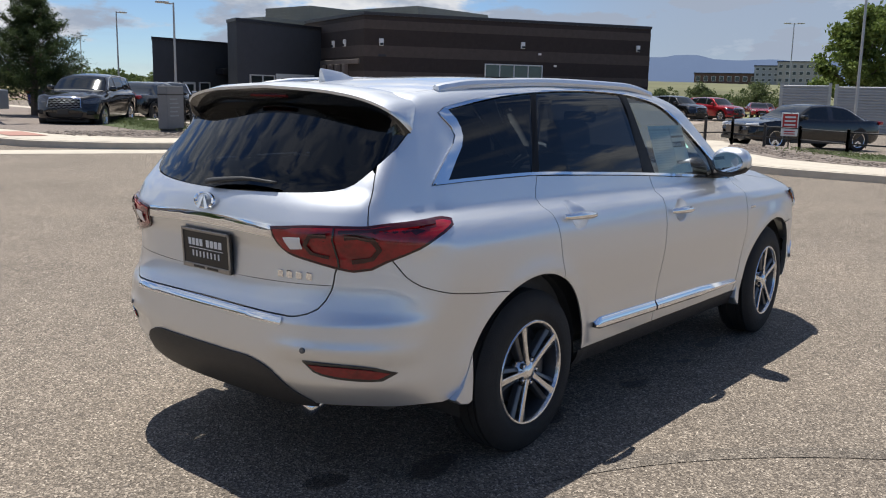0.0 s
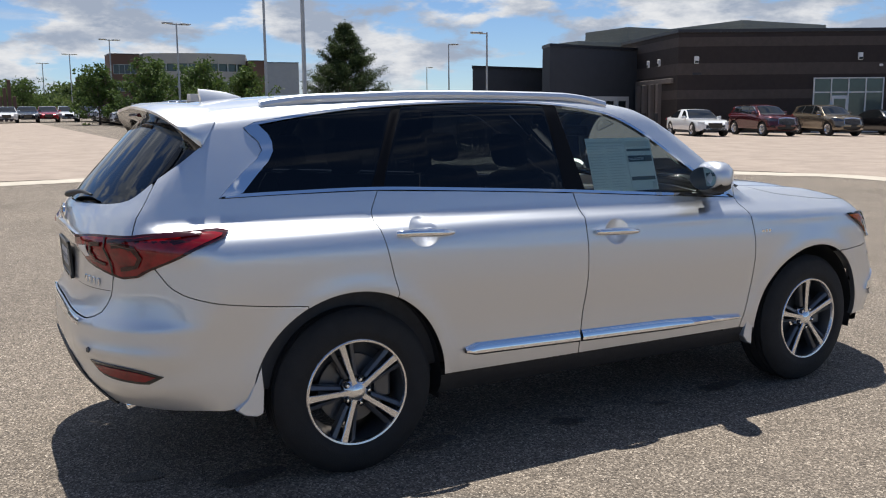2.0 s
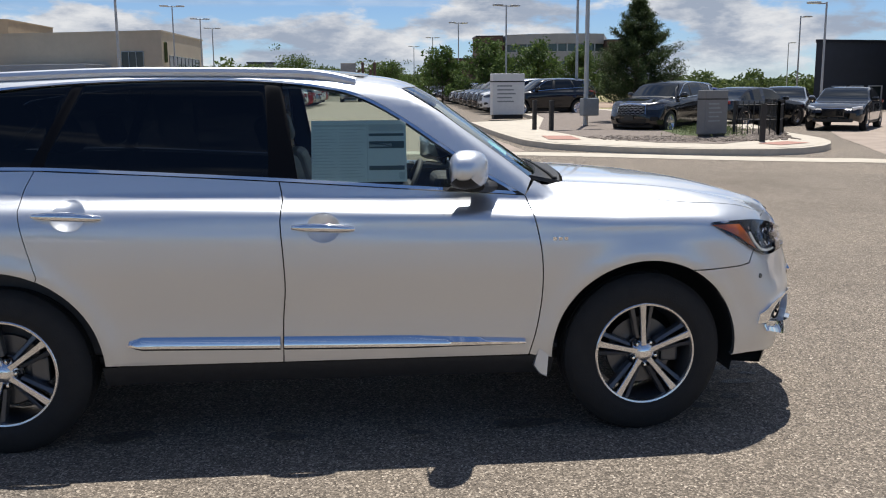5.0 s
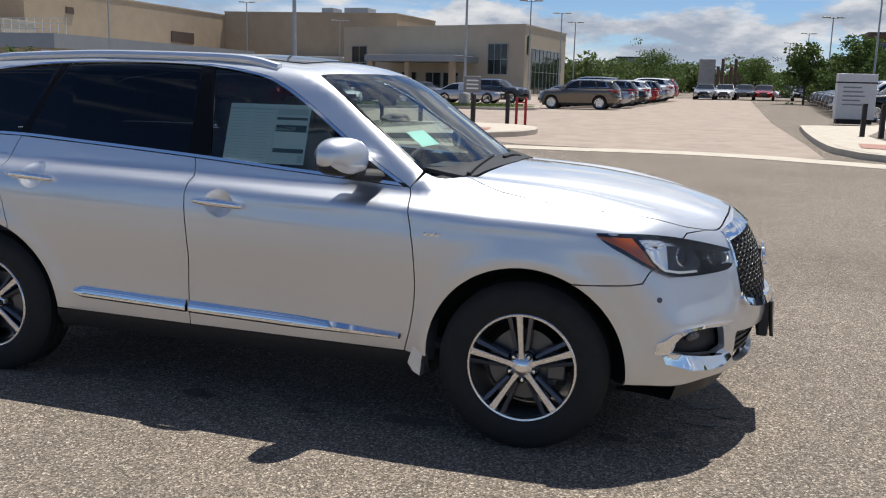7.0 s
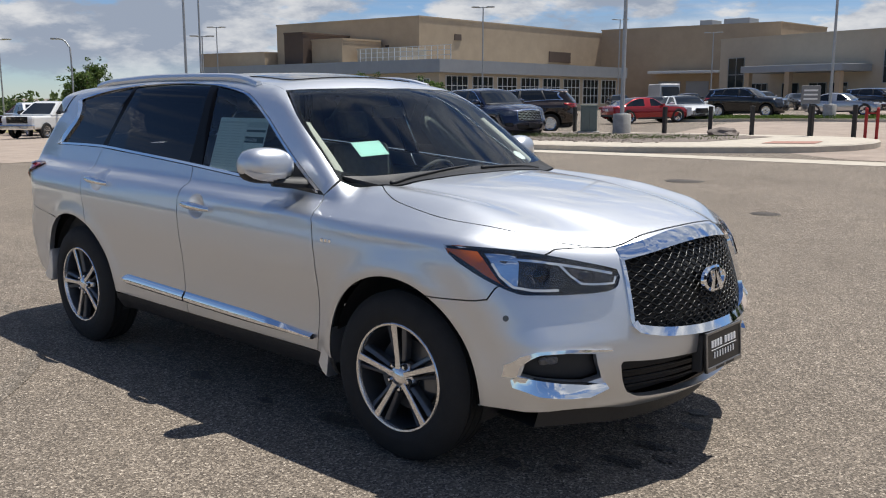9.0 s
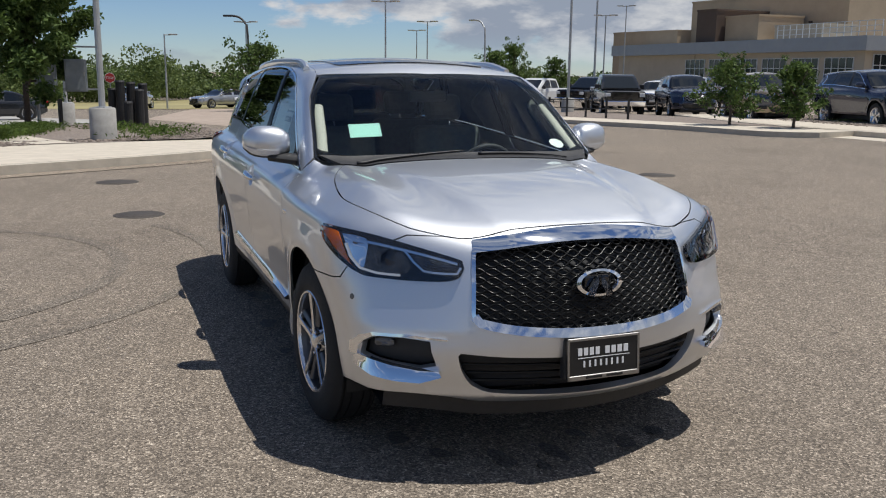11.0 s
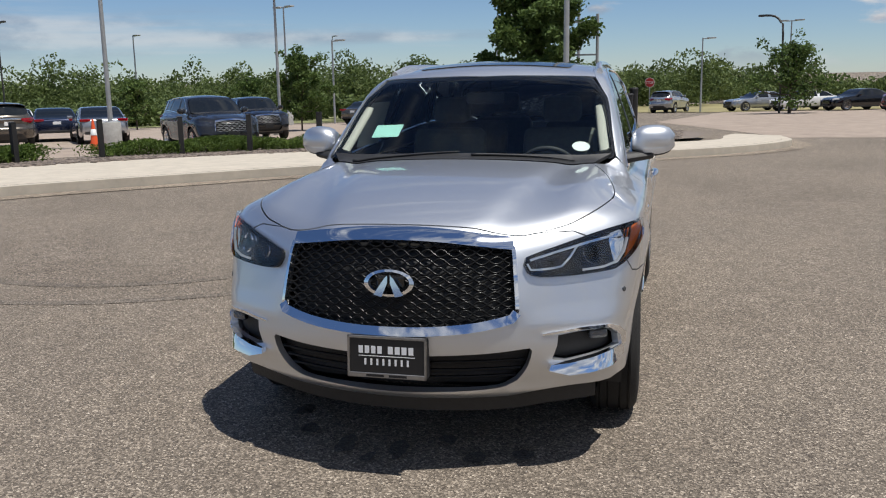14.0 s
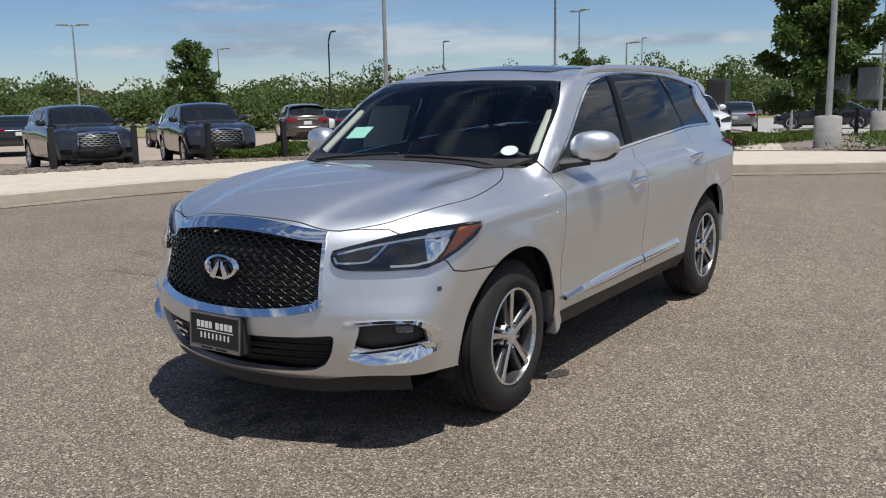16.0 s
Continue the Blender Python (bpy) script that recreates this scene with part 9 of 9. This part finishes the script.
cone(-20.2, -17.3, 1.0, 0.02)
for k in range(2):
    rp = thing("red_post", "red painted steel guard post", "post", "red guard posts", at=Matrix.Translation((-5.15 + 0.28 * k, 26.4 + 0.2 * k, gz(-5, 26.4))))
    part("post", bm_cyl(0.05, 0.05, 1.05, 12, Matrix.Translation((0, 0, -0.1))), rp, REDPAINT)
    part("cap", bm_cyl(0.055, 0.03, 0.05, 12, Matrix.Translation((0, 0, 0.95))), rp, REDPAINT)
    if k < 1:
        part("chain_bar", bm_box((0, -0.02, 0.8), (0.28, 0.02, 0.84)), rp, REDPAINT)
ps = thing("small_notice", "small dark notice board on a black post", "sign", at=Matrix.Translation((-6.3, 24.7, gz(-6.3, 24.7) + 0.15)) @ Matrix.Rotation(radians(20), 4, 'Z'))
part("post", bm_box((-0.03, -0.03, -0.1), (0.03, 0.03, 1.2)), ps, POSTBLACK)
part("panel", bm_box((-0.28, -0.05, 1.0), (0.28, -0.02, 1.55), 0.01, 1), ps, SIGNGREY)
for i in range(3):
    part("print_bar", bm_box((-0.2, -0.056, 1.12 + 0.13 * i), (0.2, -0.045, 1.17 + 0.13 * i)), ps, SIGNWHITE)
ss = thing("stop_sign", "red eight-sided stop sign on a steel post", "sign", at=Matrix.Translation((-68, -0.4, gz(-68, -0.4))) @ Matrix.Rotation(radians(90), 4, 'Z'))
part("post", bm_box((-0.03, 0.0, -0.1), (0.03, 0.05, 2.6)), ss, POLE)
v, f = revolve([(0.001, -0.02), (0.40, -0.02), (0.40, 0.0), (0.001, 0.0)], 8, "y")
part("rim", mesh_of("rim", [(x, y, z + 2.35) for x, y, z in v], f, SIGNWHITE, False), ss)
part("panel", mesh_of("panel", [(x * 0.93, y - 0.006, z * 0.93 + 2.35) for x, y, z in v], f, REDPAINT, False), ss)
tx = bpy.data.curves.new("stop", 'FONT')
tx.body = "STOP"
tx.size, tx.align_x, tx.extrude = 0.26, 'CENTER', 0.002
tx.materials.append(SIGNWHITE)
o = part("lettering", tx, ss, None, "", Matrix.Translation((0, -0.032, 2.26)) @ Matrix.Rotation(radians(90), 4, 'X'))
wl = thing("concrete_panel_wall", "pale concrete panel with stacked timber posts", "wall", at=Matrix.Translation((-0.9, 92, gz(-1, 92))))
part("panel", bm_box((-1.0, -0.1, -0.1), (0.6, 0.1, 3.9), 0.03, 1), wl, CONCRETE2)
for k in range(6):
    part("timber", bm_box((0.75 + 0.42 * k, -0.15, -0.1), (1.05 + 0.42 * k, 0.15, 3.2 + 0.9 * math.sin(k * 2.1)), 0.03, 1), wl, OFFICEBROWN)

# ---- trees, hedges and stones ----
def leaf_mat(name, a, b, scale=1.2):
    """Leaf colour that changes from leaf to leaf and from clump to clump."""
    m = bpy.data.materials.new(name)
    m.use_nodes = True
    nt = m.node_tree
    p = nt.nodes["Principled BSDF"]
    geo = nt.nodes.new("ShaderNodeNewGeometry")
    tc = nt.nodes.new("ShaderNodeTexCoord")
    n = nt.nodes.new("ShaderNodeTexNoise")
    n.inputs["Scale"].default_value = scale
    nt.links.new(tc.outputs["Object"], n.inputs["Vector"])
    ad = nt.nodes.new("ShaderNodeMath")
    ad.operation = 'MULTIPLY_ADD'
    nt.links.new(geo.outputs["Random Per Island"], ad.inputs[0])
    ad.inputs[1].default_value = 0.55
    nt.links.new(n.outputs["Fac"], ad.inputs[2])
    r = nt.nodes.new("ShaderNodeValToRGB")
    r.color_ramp.elements[0].position, r.color_ramp.elements[0].color = 0.35, (*a, 1)
    r.color_ramp.elements[1].position, r.color_ramp.elements[1].color = 1.0, (*b, 1)
    nt.links.new(ad.outputs[0], r.inputs[0])
    nt.links.new(r.outputs[0], p.inputs["Base Color"])
    p.inputs["Roughness"].default_value = 0.6
    p.inputs["Specular IOR Level"].default_value = 0.25
    tr = nt.nodes.new("ShaderNodeBsdfTranslucent")
    nt.links.new(r.outputs[0], tr.inputs[0])
    mx = nt.nodes.new("ShaderNodeMixShader")
    mx.inputs[0].default_value = 0.3
    nt.links.new(p.outputs[0], mx.inputs[1])
    nt.links.new(tr.outputs[0], mx.inputs[2])
    nt.links.new(mx.outputs[0], nt.nodes["Material Output"].inputs[0])
    return m


LEAF = leaf_mat("green_leaves", (0.030, 0.062, 0.015), (0.125, 0.185, 0.048))
LEAFBRIGHT = leaf_mat("yellow_green_leaves", (0.075, 0.115, 0.022), (0.20, 0.26, 0.065))
LEAFPALE = leaf_mat("grey_green_leaves", (0.060, 0.088, 0.036), (0.165, 0.195, 0.085), 0.5)
NEEDLE = leaf_mat("pine_needles", (0.016, 0.034, 0.011), (0.070, 0.100, 0.034))
HEDGE = leaf_mat("hedge_leaves", (0.030, 0.062, 0.012), (0.115, 0.170, 0.032), 3)
WOODS = leaf_mat("far_woods_leaves", (0.050, 0.082, 0.024), (0.150, 0.195, 0.066), 0.12)
BARK = node_mat("bark", (0.11, 0.085, 0.065), 0.95, 0, 0, 0.3, 8, 0.8, 20)


def flakes(centres, size, rng, up=0.4, narrow=0.55):
    """Small bent leaves of two triangles each at the given places."""
    n = len(centres)
    d = rng.normal(size=(n, 3))
    d[:, 2] += up
    d /= np.linalg.norm(d, axis=1, keepdims=True)
    u = np.cross(d, rng.normal(size=(n, 3)))
    u /= np.linalg.norm(u, axis=1, keepdims=True) + 1e-9
    w = np.cross(d, u)
    s = size * rng.uniform(0.6, 1.4, (n, 1))
    a, b = centres - u * s, centres + u * s
    c, e = centres + w * s * narrow + d * s * 0.25, centres - w * s * narrow + d * s * 0.25
    v = np.stack([a, c, b, e], 1).reshape(-1, 3)
    i = np.arange(n)[:, None] * 4
    return v, np.concatenate([i + [0, 1, 2, 3]], 1).reshape(-1, 4)


def crown_points(n, rng, tops, r0):
    """Places of leaves in clumps round the tips of the limbs."""
    k = rng.choice(len(tops), n, p=r0**2.4 / (r0**2.4).sum())
    p = rng.normal(size=(n, 3))
    p /= np.linalg.norm(p, axis=1, keepdims=True)
    rad = r0[k][:, None] * rng.uniform(0.35, 1.0, (n, 1)) ** 0.5
    return tops[k] + p * rad * (1, 1, 0.72) * (1 + 0.25 * rng.normal(size=(n, 1)))


def tree(x, y, h, width, seed, leaves=5000, size=0.09, mat=None, trunk=0.10, bare=0.22, label="", lift=0.0, group="young trees"):
    """A broad-leaved tree: trunk, limbs and a gappy crown of many leaves."""
    rng = np.random.default_rng(seed)
    t = thing("tree", label or "leafy green young tree with a slim trunk", "tree", group, at=Matrix.Translation((x, y, gz(x, y) + lift)))
    tv, tf = sweep([(0, 0, -0.2), (0.02, 0.01, h * 0.2), (-0.03, 0.02, h * 0.45), (0.02, -0.02, h * 0.7), (0, 0, h * 0.9)], trunk, 8)
    part("trunk", mesh_of("trunk", [(a * (1 - 0.7 * max(0, c) / h), b * (1 - 0.7 * max(0, c) / h), c) for a, b, c in tv], tf, BARK), t)
    tops, rads = [], []
    n_limb = 19
    for i in range(n_limb):
        f = (i + 0.5) / n_limb
        z0 = h * (bare + 0.5 * f)
        a = i * 2.4 + rng.uniform(-0.4, 0.4)
        reach = width / 2 * (0.95 - 0.75 * f ** 2.2) * rng.uniform(0.72, 1.05)
        tip = np.array((math.cos(a) * reach, math.sin(a) * reach, z0 + h * (0.10 + 0.24 * f) * rng.uniform(0.7, 1.2)))
        tip[2] = min(tip[2], h * 0.92)
        mid = np.array((tip[0] * 0.5, tip[1] * 0.5, (z0 + tip[2]) / 2 - 0.05 * h * (1 - f)))
        v, fc = sweep([(0, 0, z0), tuple(mid), tuple(tip)], trunk * 0.35, 5)
        part("limb", mesh_of("limb", v, fc, BARK), t)
        for q, rr in ((tip, 0.105), (mid * 0.35 + tip * 0.65, 0.115), (tip + rng.normal(size=3) * width * 0.10, 0.085), (mid + rng.normal(size=3) * width * 0.07, 0.10)):
            tops.append(q)
            rads.append(width * rr * rng.uniform(0.75, 1.2))
    for q, rr in ((0.95, 0.07), (0.87, 0.11), (0.76, 0.14), (0.64, 0.16), (0.50, 0.15), (0.40, 0.12)):
        tops.append(np.array((0, 0, h * q)))
        rads.append(width * rr)
    v, f = flakes(crown_points(leaves, rng, np.array(tops), np.array(rads)), size, rng)
    part("crown", mesh_of("crown", v, f, mat or LEAF, False), t)
    return t


def pine(x, y, h, width, seed):
    """A ragged conifer of whorled, rising branches thick with needles."""
    rng = np.random.default_rng(seed)
    t = thing("pine_tree", "dark ragged pine on the gravel island", "tree", at=Matrix.Translation((x, y, gz(x, y) + 0.15)))
    part("trunk", bm_cyl(0.16, 0.03, h * 0.98, 10, Matrix.Translation((0, 0, -0.1))), t, BARK)
    cents = []
    for i in range(105):
        f = i / 105
        z0 = h * (0.06 + 0.88 * f)
        a = i * 2.39996 + rng.uniform(-0.3, 0.3)
        reach = width / 2 * (1 - f) ** 0.85 * rng.uniform(0.62, 1.12) + 0.12
        tip = np.array((math.cos(a) * reach, math.sin(a) * reach, z0 + reach * rng.uniform(0.25, 0.75)))
        o = np.array((0, 0, z0))
        if i % 2 == 0:
            v, fc = sweep([tuple(o), tuple((o + tip) / 2 - (0, 0, 0.06)), tuple(tip)], 0.018, 4)
            part("branch", mesh_of("branch", v, fc, BARK), t)
        m = 560 if f < 0.75 else 330
        s = rng.uniform(0.25, 1.05, (m, 1)) ** 0.8
        c = o + (tip - o) * s + rng.normal(size=(m, 3)) * (0.055 + 0.075 * (1 - f)) * (1, 1, 0.8)
        c[:, 2] += (s[:, 0] - 0.5) ** 2 * 0.25
        cents.append(c)
    cents = np.vstack(cents)
    v, f = flakes(cents, 0.075, rng, 0.9, 0.13)
    part("needles", mesh_of("needles", v, f, NEEDLE, False), t)
    return t


pine(10.5, 28.4, 4.65, 3.7, 3)
for i, (x, y, h, w, n, s) in enumerate(((-28.4, -3.9, 6.6, 4.4, 28000, 0.095), (-33.7, -42.7, 6.0, 3.8, 9000, 0.10), (-36.5, -16.8, 3.9, 3.2, 8000, 0.08), (-18, 17.1, 2.1, 2.1, 3000, 0.06), (-15.4, 17.3, 1.95, 1.7, 2600, 0.06),
                                     (53, 12.6, 7.4, 5.4, 15000, 0.13), (-54, 8.4, 4.4, 5.0, 4500, 0.11), (-65, 36, 4.0, 2.4, 2500, 0.10), (-72, 33.5, 4.8, 4.2, 3500, 0.12), (-94, 46, 6.8, 4.4, 3000, 0.14),
                                     (-60, -31, 3.6, 3.0, 2800, 0.11), (-44, -31, 3.2, 2.4, 2600, 0.10))):
    tree(x, y, h, w, 40 + i, n, s, LEAFBRIGHT if x > 40 else LEAF, 0.11 if h > 4 else 0.05, 0.20, "leafy green tree with a slim brown trunk" if h > 4 else "small leafy tree with a thin trunk", 0.12 if abs(x) < 35 else 0)
for i, (x, y, h, w) in enumerate(((7, 71, 4.6, 4.6), (10.5, 68, 5.4, 5.2), (14.5, 69, 5.2, 5.6), (18.5, 70, 4.9, 5.0), (12, 75, 5.0, 5.0), (-8, 108, 5.4, 9.0), (4, 112, 4.6, 7), (92, 40, 3.2, 5.0), (98, 36, 3.6, 6.0), (90, 44, 2.6, 4.0), (96, 31, 2.8, 5.0), (60, 10, 6.0, 5.0))):
    tree(x, y, h, w, 80 + i, 4200, 0.13, LEAFPALE if x > 40 else LEAF, 0.09, 0.08, "bushy green tree branching near the ground", 0, "bushy trees")


def woods(name, centres, seed, mat, label, size=0.35, per=420, group=""):
    """A far belt of scrub and trees as one mass of leaves with an uneven top."""
    rng = np.random.default_rng(seed)
    pts = []
    for x, y, w, h in centres:
        g = gz(x, y)
        k = max(3, int(per))
        p = rng.normal(size=(k, 3))
        p /= np.linalg.norm(p, axis=1, keepdims=True)
        p *= rng.uniform(0.5, 1.0, (k, 1)) ** 0.5
        lobe = rng.normal(size=(7, 3)) * (0.30, 0.30, 0.22)
        p = p * 0.62 + lobe[rng.integers(0, 7, k)]
        p = p * (w / 2, w / 2, h / 2) + (x, y, g + h * 0.46)
        pts.append(p)
    v, f = flakes(np.vstack(pts), size, rng)
    return tagged(new(name, mesh_of(name, v, f, mat, False)), label, "trees", "", "stuff")


def belt(a0, a1, r0, r1, n, h0, h1, w, seed):
    rng = np.random.default_rng(seed)
    out = []
    for i in range(n):
        a = radians(a0 + (a1 - a0) * (i + rng.uniform(0, 1)) / n)
        r = rng.uniform(r0, r1)
        tall = rng.uniform(0, 1) ** 2.2
        out.append((r * math.cos(a), r * math.sin(a), w * rng.uniform(0.7, 1.4), h0 + (h1 - h0) * tall))
    return out


woods("woods_north", belt(176, 256, 100, 128, 150, 4.2, 8.6, 6.5, 1), 11, WOODS, "belt of scrubby green trees behind the lots", 0.21, 1150)
woods("woods_north_far", belt(172, 262, 150, 175, 110, 6.0, 10.5, 9.0, 2), 12, WOODS, "far belt of green trees", 0.36, 520)
woods("woods_west", belt(146, 178, 130, 165, 60, 3.0, 5.8, 7.0, 3), 13, WOODS, "far line of trees beyond the dry field", 0.36, 480)
woods("woods_south", belt(84, 106, 128, 165, 70, 3.0, 6.4, 7.0, 4), 14, WOODS, "far belt of dark trees behind the lots", 0.34, 600)
woods("woods_east", belt(55, 80, 132, 150, 60, 2.2, 4.6, 5.5, 5), 15, WOODS, "far scattered trees on the dry slope", 0.3, 450)
woods("woods_far_east", belt(8, 34, 150, 205, 40, 1.6, 3.6, 6.0, 6), 16, WOODS, "far bushes and trees on the plain", 0.36, 420)
woods("woods_lot_edge", belt(196, 232, 62, 78, 60, 1.6, 3.2, 4.0, 7), 17, WOODS, "scrub along the edge of the lot", 0.2, 600)


def shrubs(name, line, width, h, n, seed, mat, label, lift=0.15, size=0.05):
    rng = np.random.default_rng(seed)
    ln = np.array(line, float)
    seg = np.linalg.norm(np.diff(ln, axis=0), axis=1)
    at_ = np.r_[0, np.cumsum(seg)]
    s = rng.uniform(0, at_[-1], n)
    p = np.stack([np.interp(s, at_, ln[:, 0]), np.interp(s, at_, ln[:, 1])], -1) + rng.normal(size=(n, 2)) * width * 0.28
    wave = 0.55 + 0.45 * np.sin(p[:, 0] * 2.3 + 1.3 * np.sin(p[:, 1] * 1.9)) * np.sin(p[:, 1] * 1.7)
    z = rng.uniform(0, 1, n) ** 0.6 * h * (0.45 + 0.55 * np.clip(wave, 0, 1))
    v, f = flakes(np.column_stack([p, ground_z(p[:, 0], p[:, 1]) + lift + z]), size, rng, 0.8, 0.3)
    return tagged(new(name, mesh_of(name, v, f, mat, False)), label, "shrubs", "", "stuff")


shrubs("hedge", [(-13.9, -12.5), (-15.2, -10.5), (-16.0, -8.7), (-16.9, -6.8), (-18.2, -5.2), (-20.6, -4.2)], 1.3, 0.42, 26000, 5, HEDGE, "low spreading green juniper hedge")
shrubs("hedge", [(-11.0, -14.4), (-12.4, -13.6)], 1.0, 0.42, 7000, 6, HEDGE, "low spreading green juniper patch")
shrubs("hedge", [(-21.5, -4.0), (-26, -3.4)], 1.2, 0.35, 7000, 7, HEDGE, "low green ground cover")
shrubs("weeds", [(-19, 22.4), (-12, 21.6), (-8, 22.0)], 2.0, 0.14, 2600, 8, LEAFPALE, "thin weeds in gravel", 0.15, 0.04)
shrubs("grass", [(-20, 44), (-10, 44.2)], 2.6, 0.16, 9000, 9, HEDGE, "mown green grass", 0.15, 0.06)
shrubs("weeds", [(9.6, 19), (11, 22), (11.5, 27)], 1.6, 0.16, 4000, 10, LEAFPALE, "patchy grass on the island", 0.16, 0.04)
shrubs("weeds", [(19.3, -10), (19.5, 3), (20.4, 5.2)], 1.4, 0.14, 6000, 11, LEAFPALE, "dry grass strip", 0.16, 0.04)
shrubs("weeds", [(-26, -1.8), (-21, 0.2), (-18.4, -0.8)], 1.4, 0.3, 1200, 12, HEDGE, "tufts of ornamental grass", 0.15, 0.06)

pebble = []
for i in range(4):
    bm = bmesh.new()
    bmesh.ops.create_icosphere(bm, subdivisions=1, radius=1)
    rr = random.Random(i)
    for v in bm.verts:
        v.co *= rr.uniform(0.75, 1.2)
        v.co.z *= 0.6
    pebble.append(([tuple(v.co) for v in bm.verts], [tuple(v.index for v in f.verts) for f in bm.faces]))
    bm.free()


def stones(name, line, width, n, seed, lo=0.025, hi=0.07, lift=0.16):
    rng = np.random.default_rng(seed)
    ln = np.array(line, float)
    at_ = np.r_[0, np.cumsum(np.linalg.norm(np.diff(ln, axis=0), axis=1))]
    s = rng.uniform(0, at_[-1], n)
    p = np.stack([np.interp(s, at_, ln[:, 0]), np.interp(s, at_, ln[:, 1])], -1) + rng.uniform(-0.5, 0.5, (n, 2)) * width
    g = ground_z(p[:, 0], p[:, 1]) + lift
    vs, fs = [], []
    for i in range(n):
        v, f = pebble[i % 4]
        r = rng.uniform(lo, hi)
        a = rng.uniform(0, 6.28)
        c, sn = math.cos(a) * r, math.sin(a) * r
        b = len(vs)
        vs += [(p[i, 0] + x * c - y * sn * 1.3, p[i, 1] + x * sn + y * c * 1.3, g[i] + z * r * 0.8) for x, y, z in v]
        fs += [tuple(b + k for k in q) for q in f]
    return tagged(new(name, mesh_of(name, vs, fs, PEBBLE)), "loose brown river stones on the bed", "stones", "", "stuff")


PEBBLE = leaf_mat("river_pebbles", (0.075, 0.06, 0.05), (0.34, 0.28, 0.235), 4)
stones("river_stones", [(-5, -16.2), (-9.6, -14.2), (-13.6, -10.6), (-16, -7), (-17.6, -4)], 2.4, 5200, 1)
stones("river_stones", [(-18.2, -1.8), (-19.6, 0.4), (-24, 0.6), (-28, -1.6)], 2.0, 2600, 2)
stones("river_stones", [(7, 19), (9, 17.6), (10.6, 18), (12, 22)], 1.6, 2200, 3)
stones("river_stones", [(-25, 24), (-16, 21.5), (-10, 20.6)], 3.0, 1800, 4)
stones("river_stones", [(17.4, -8), (17.5, 3), (19.6, 6), (22, 7)], 1.2, 1500, 5)
rk = thing("boulder", "rough brown boulder on the gravel bed", "rock", at=Matrix.Translation((-8.7, 24.0, gz(-8.7, 24) + 0.2)))
bm = bmesh.new()
bmesh.ops.create_icosphere(bm, subdivisions=3, radius=0.36)
for v in bm.verts:
    v.co *= 1 + 0.35 * noise.noise(v.co * 4)
    v.co.x *= 1.5
    v.co.z *= 0.62
part("stone", bm, rk, STONE)

# a grassy rise far to the east
hv, hf = [], []
for i in range(49):
    t = i / 48
    a = radians(-8 + 50 * t)
    side_fall = min(1.0, t / 0.2, (1 - t) / 0.2)
    for r, z in ((206, -1.2), (240, 1.6), (290, 4.8), (350, 7.4), (430, 8.8), (540, 9.2), (720, -3.0)):
        p = Vector((math.cos(a) * r, math.sin(a) * r, 0))
        z = gz(p.x, p.y) + (z if z < 0 else z * side_fall + 0.7 * noise.noise(p * 0.012))
        hv.append((p.x, p.y, z))
for i in range(48):
    for j in range(6):
        q = i * 7 + j
        hf.append((q, q + 1, q + 8, q + 7))
tagged(new("hillside", mesh_of("hillside", hv, hf, HILLGRASS)), "low rise of rough green grass", "hill", kind="structure")

# mountains on the horizon, the blue of distance haze put into their colour
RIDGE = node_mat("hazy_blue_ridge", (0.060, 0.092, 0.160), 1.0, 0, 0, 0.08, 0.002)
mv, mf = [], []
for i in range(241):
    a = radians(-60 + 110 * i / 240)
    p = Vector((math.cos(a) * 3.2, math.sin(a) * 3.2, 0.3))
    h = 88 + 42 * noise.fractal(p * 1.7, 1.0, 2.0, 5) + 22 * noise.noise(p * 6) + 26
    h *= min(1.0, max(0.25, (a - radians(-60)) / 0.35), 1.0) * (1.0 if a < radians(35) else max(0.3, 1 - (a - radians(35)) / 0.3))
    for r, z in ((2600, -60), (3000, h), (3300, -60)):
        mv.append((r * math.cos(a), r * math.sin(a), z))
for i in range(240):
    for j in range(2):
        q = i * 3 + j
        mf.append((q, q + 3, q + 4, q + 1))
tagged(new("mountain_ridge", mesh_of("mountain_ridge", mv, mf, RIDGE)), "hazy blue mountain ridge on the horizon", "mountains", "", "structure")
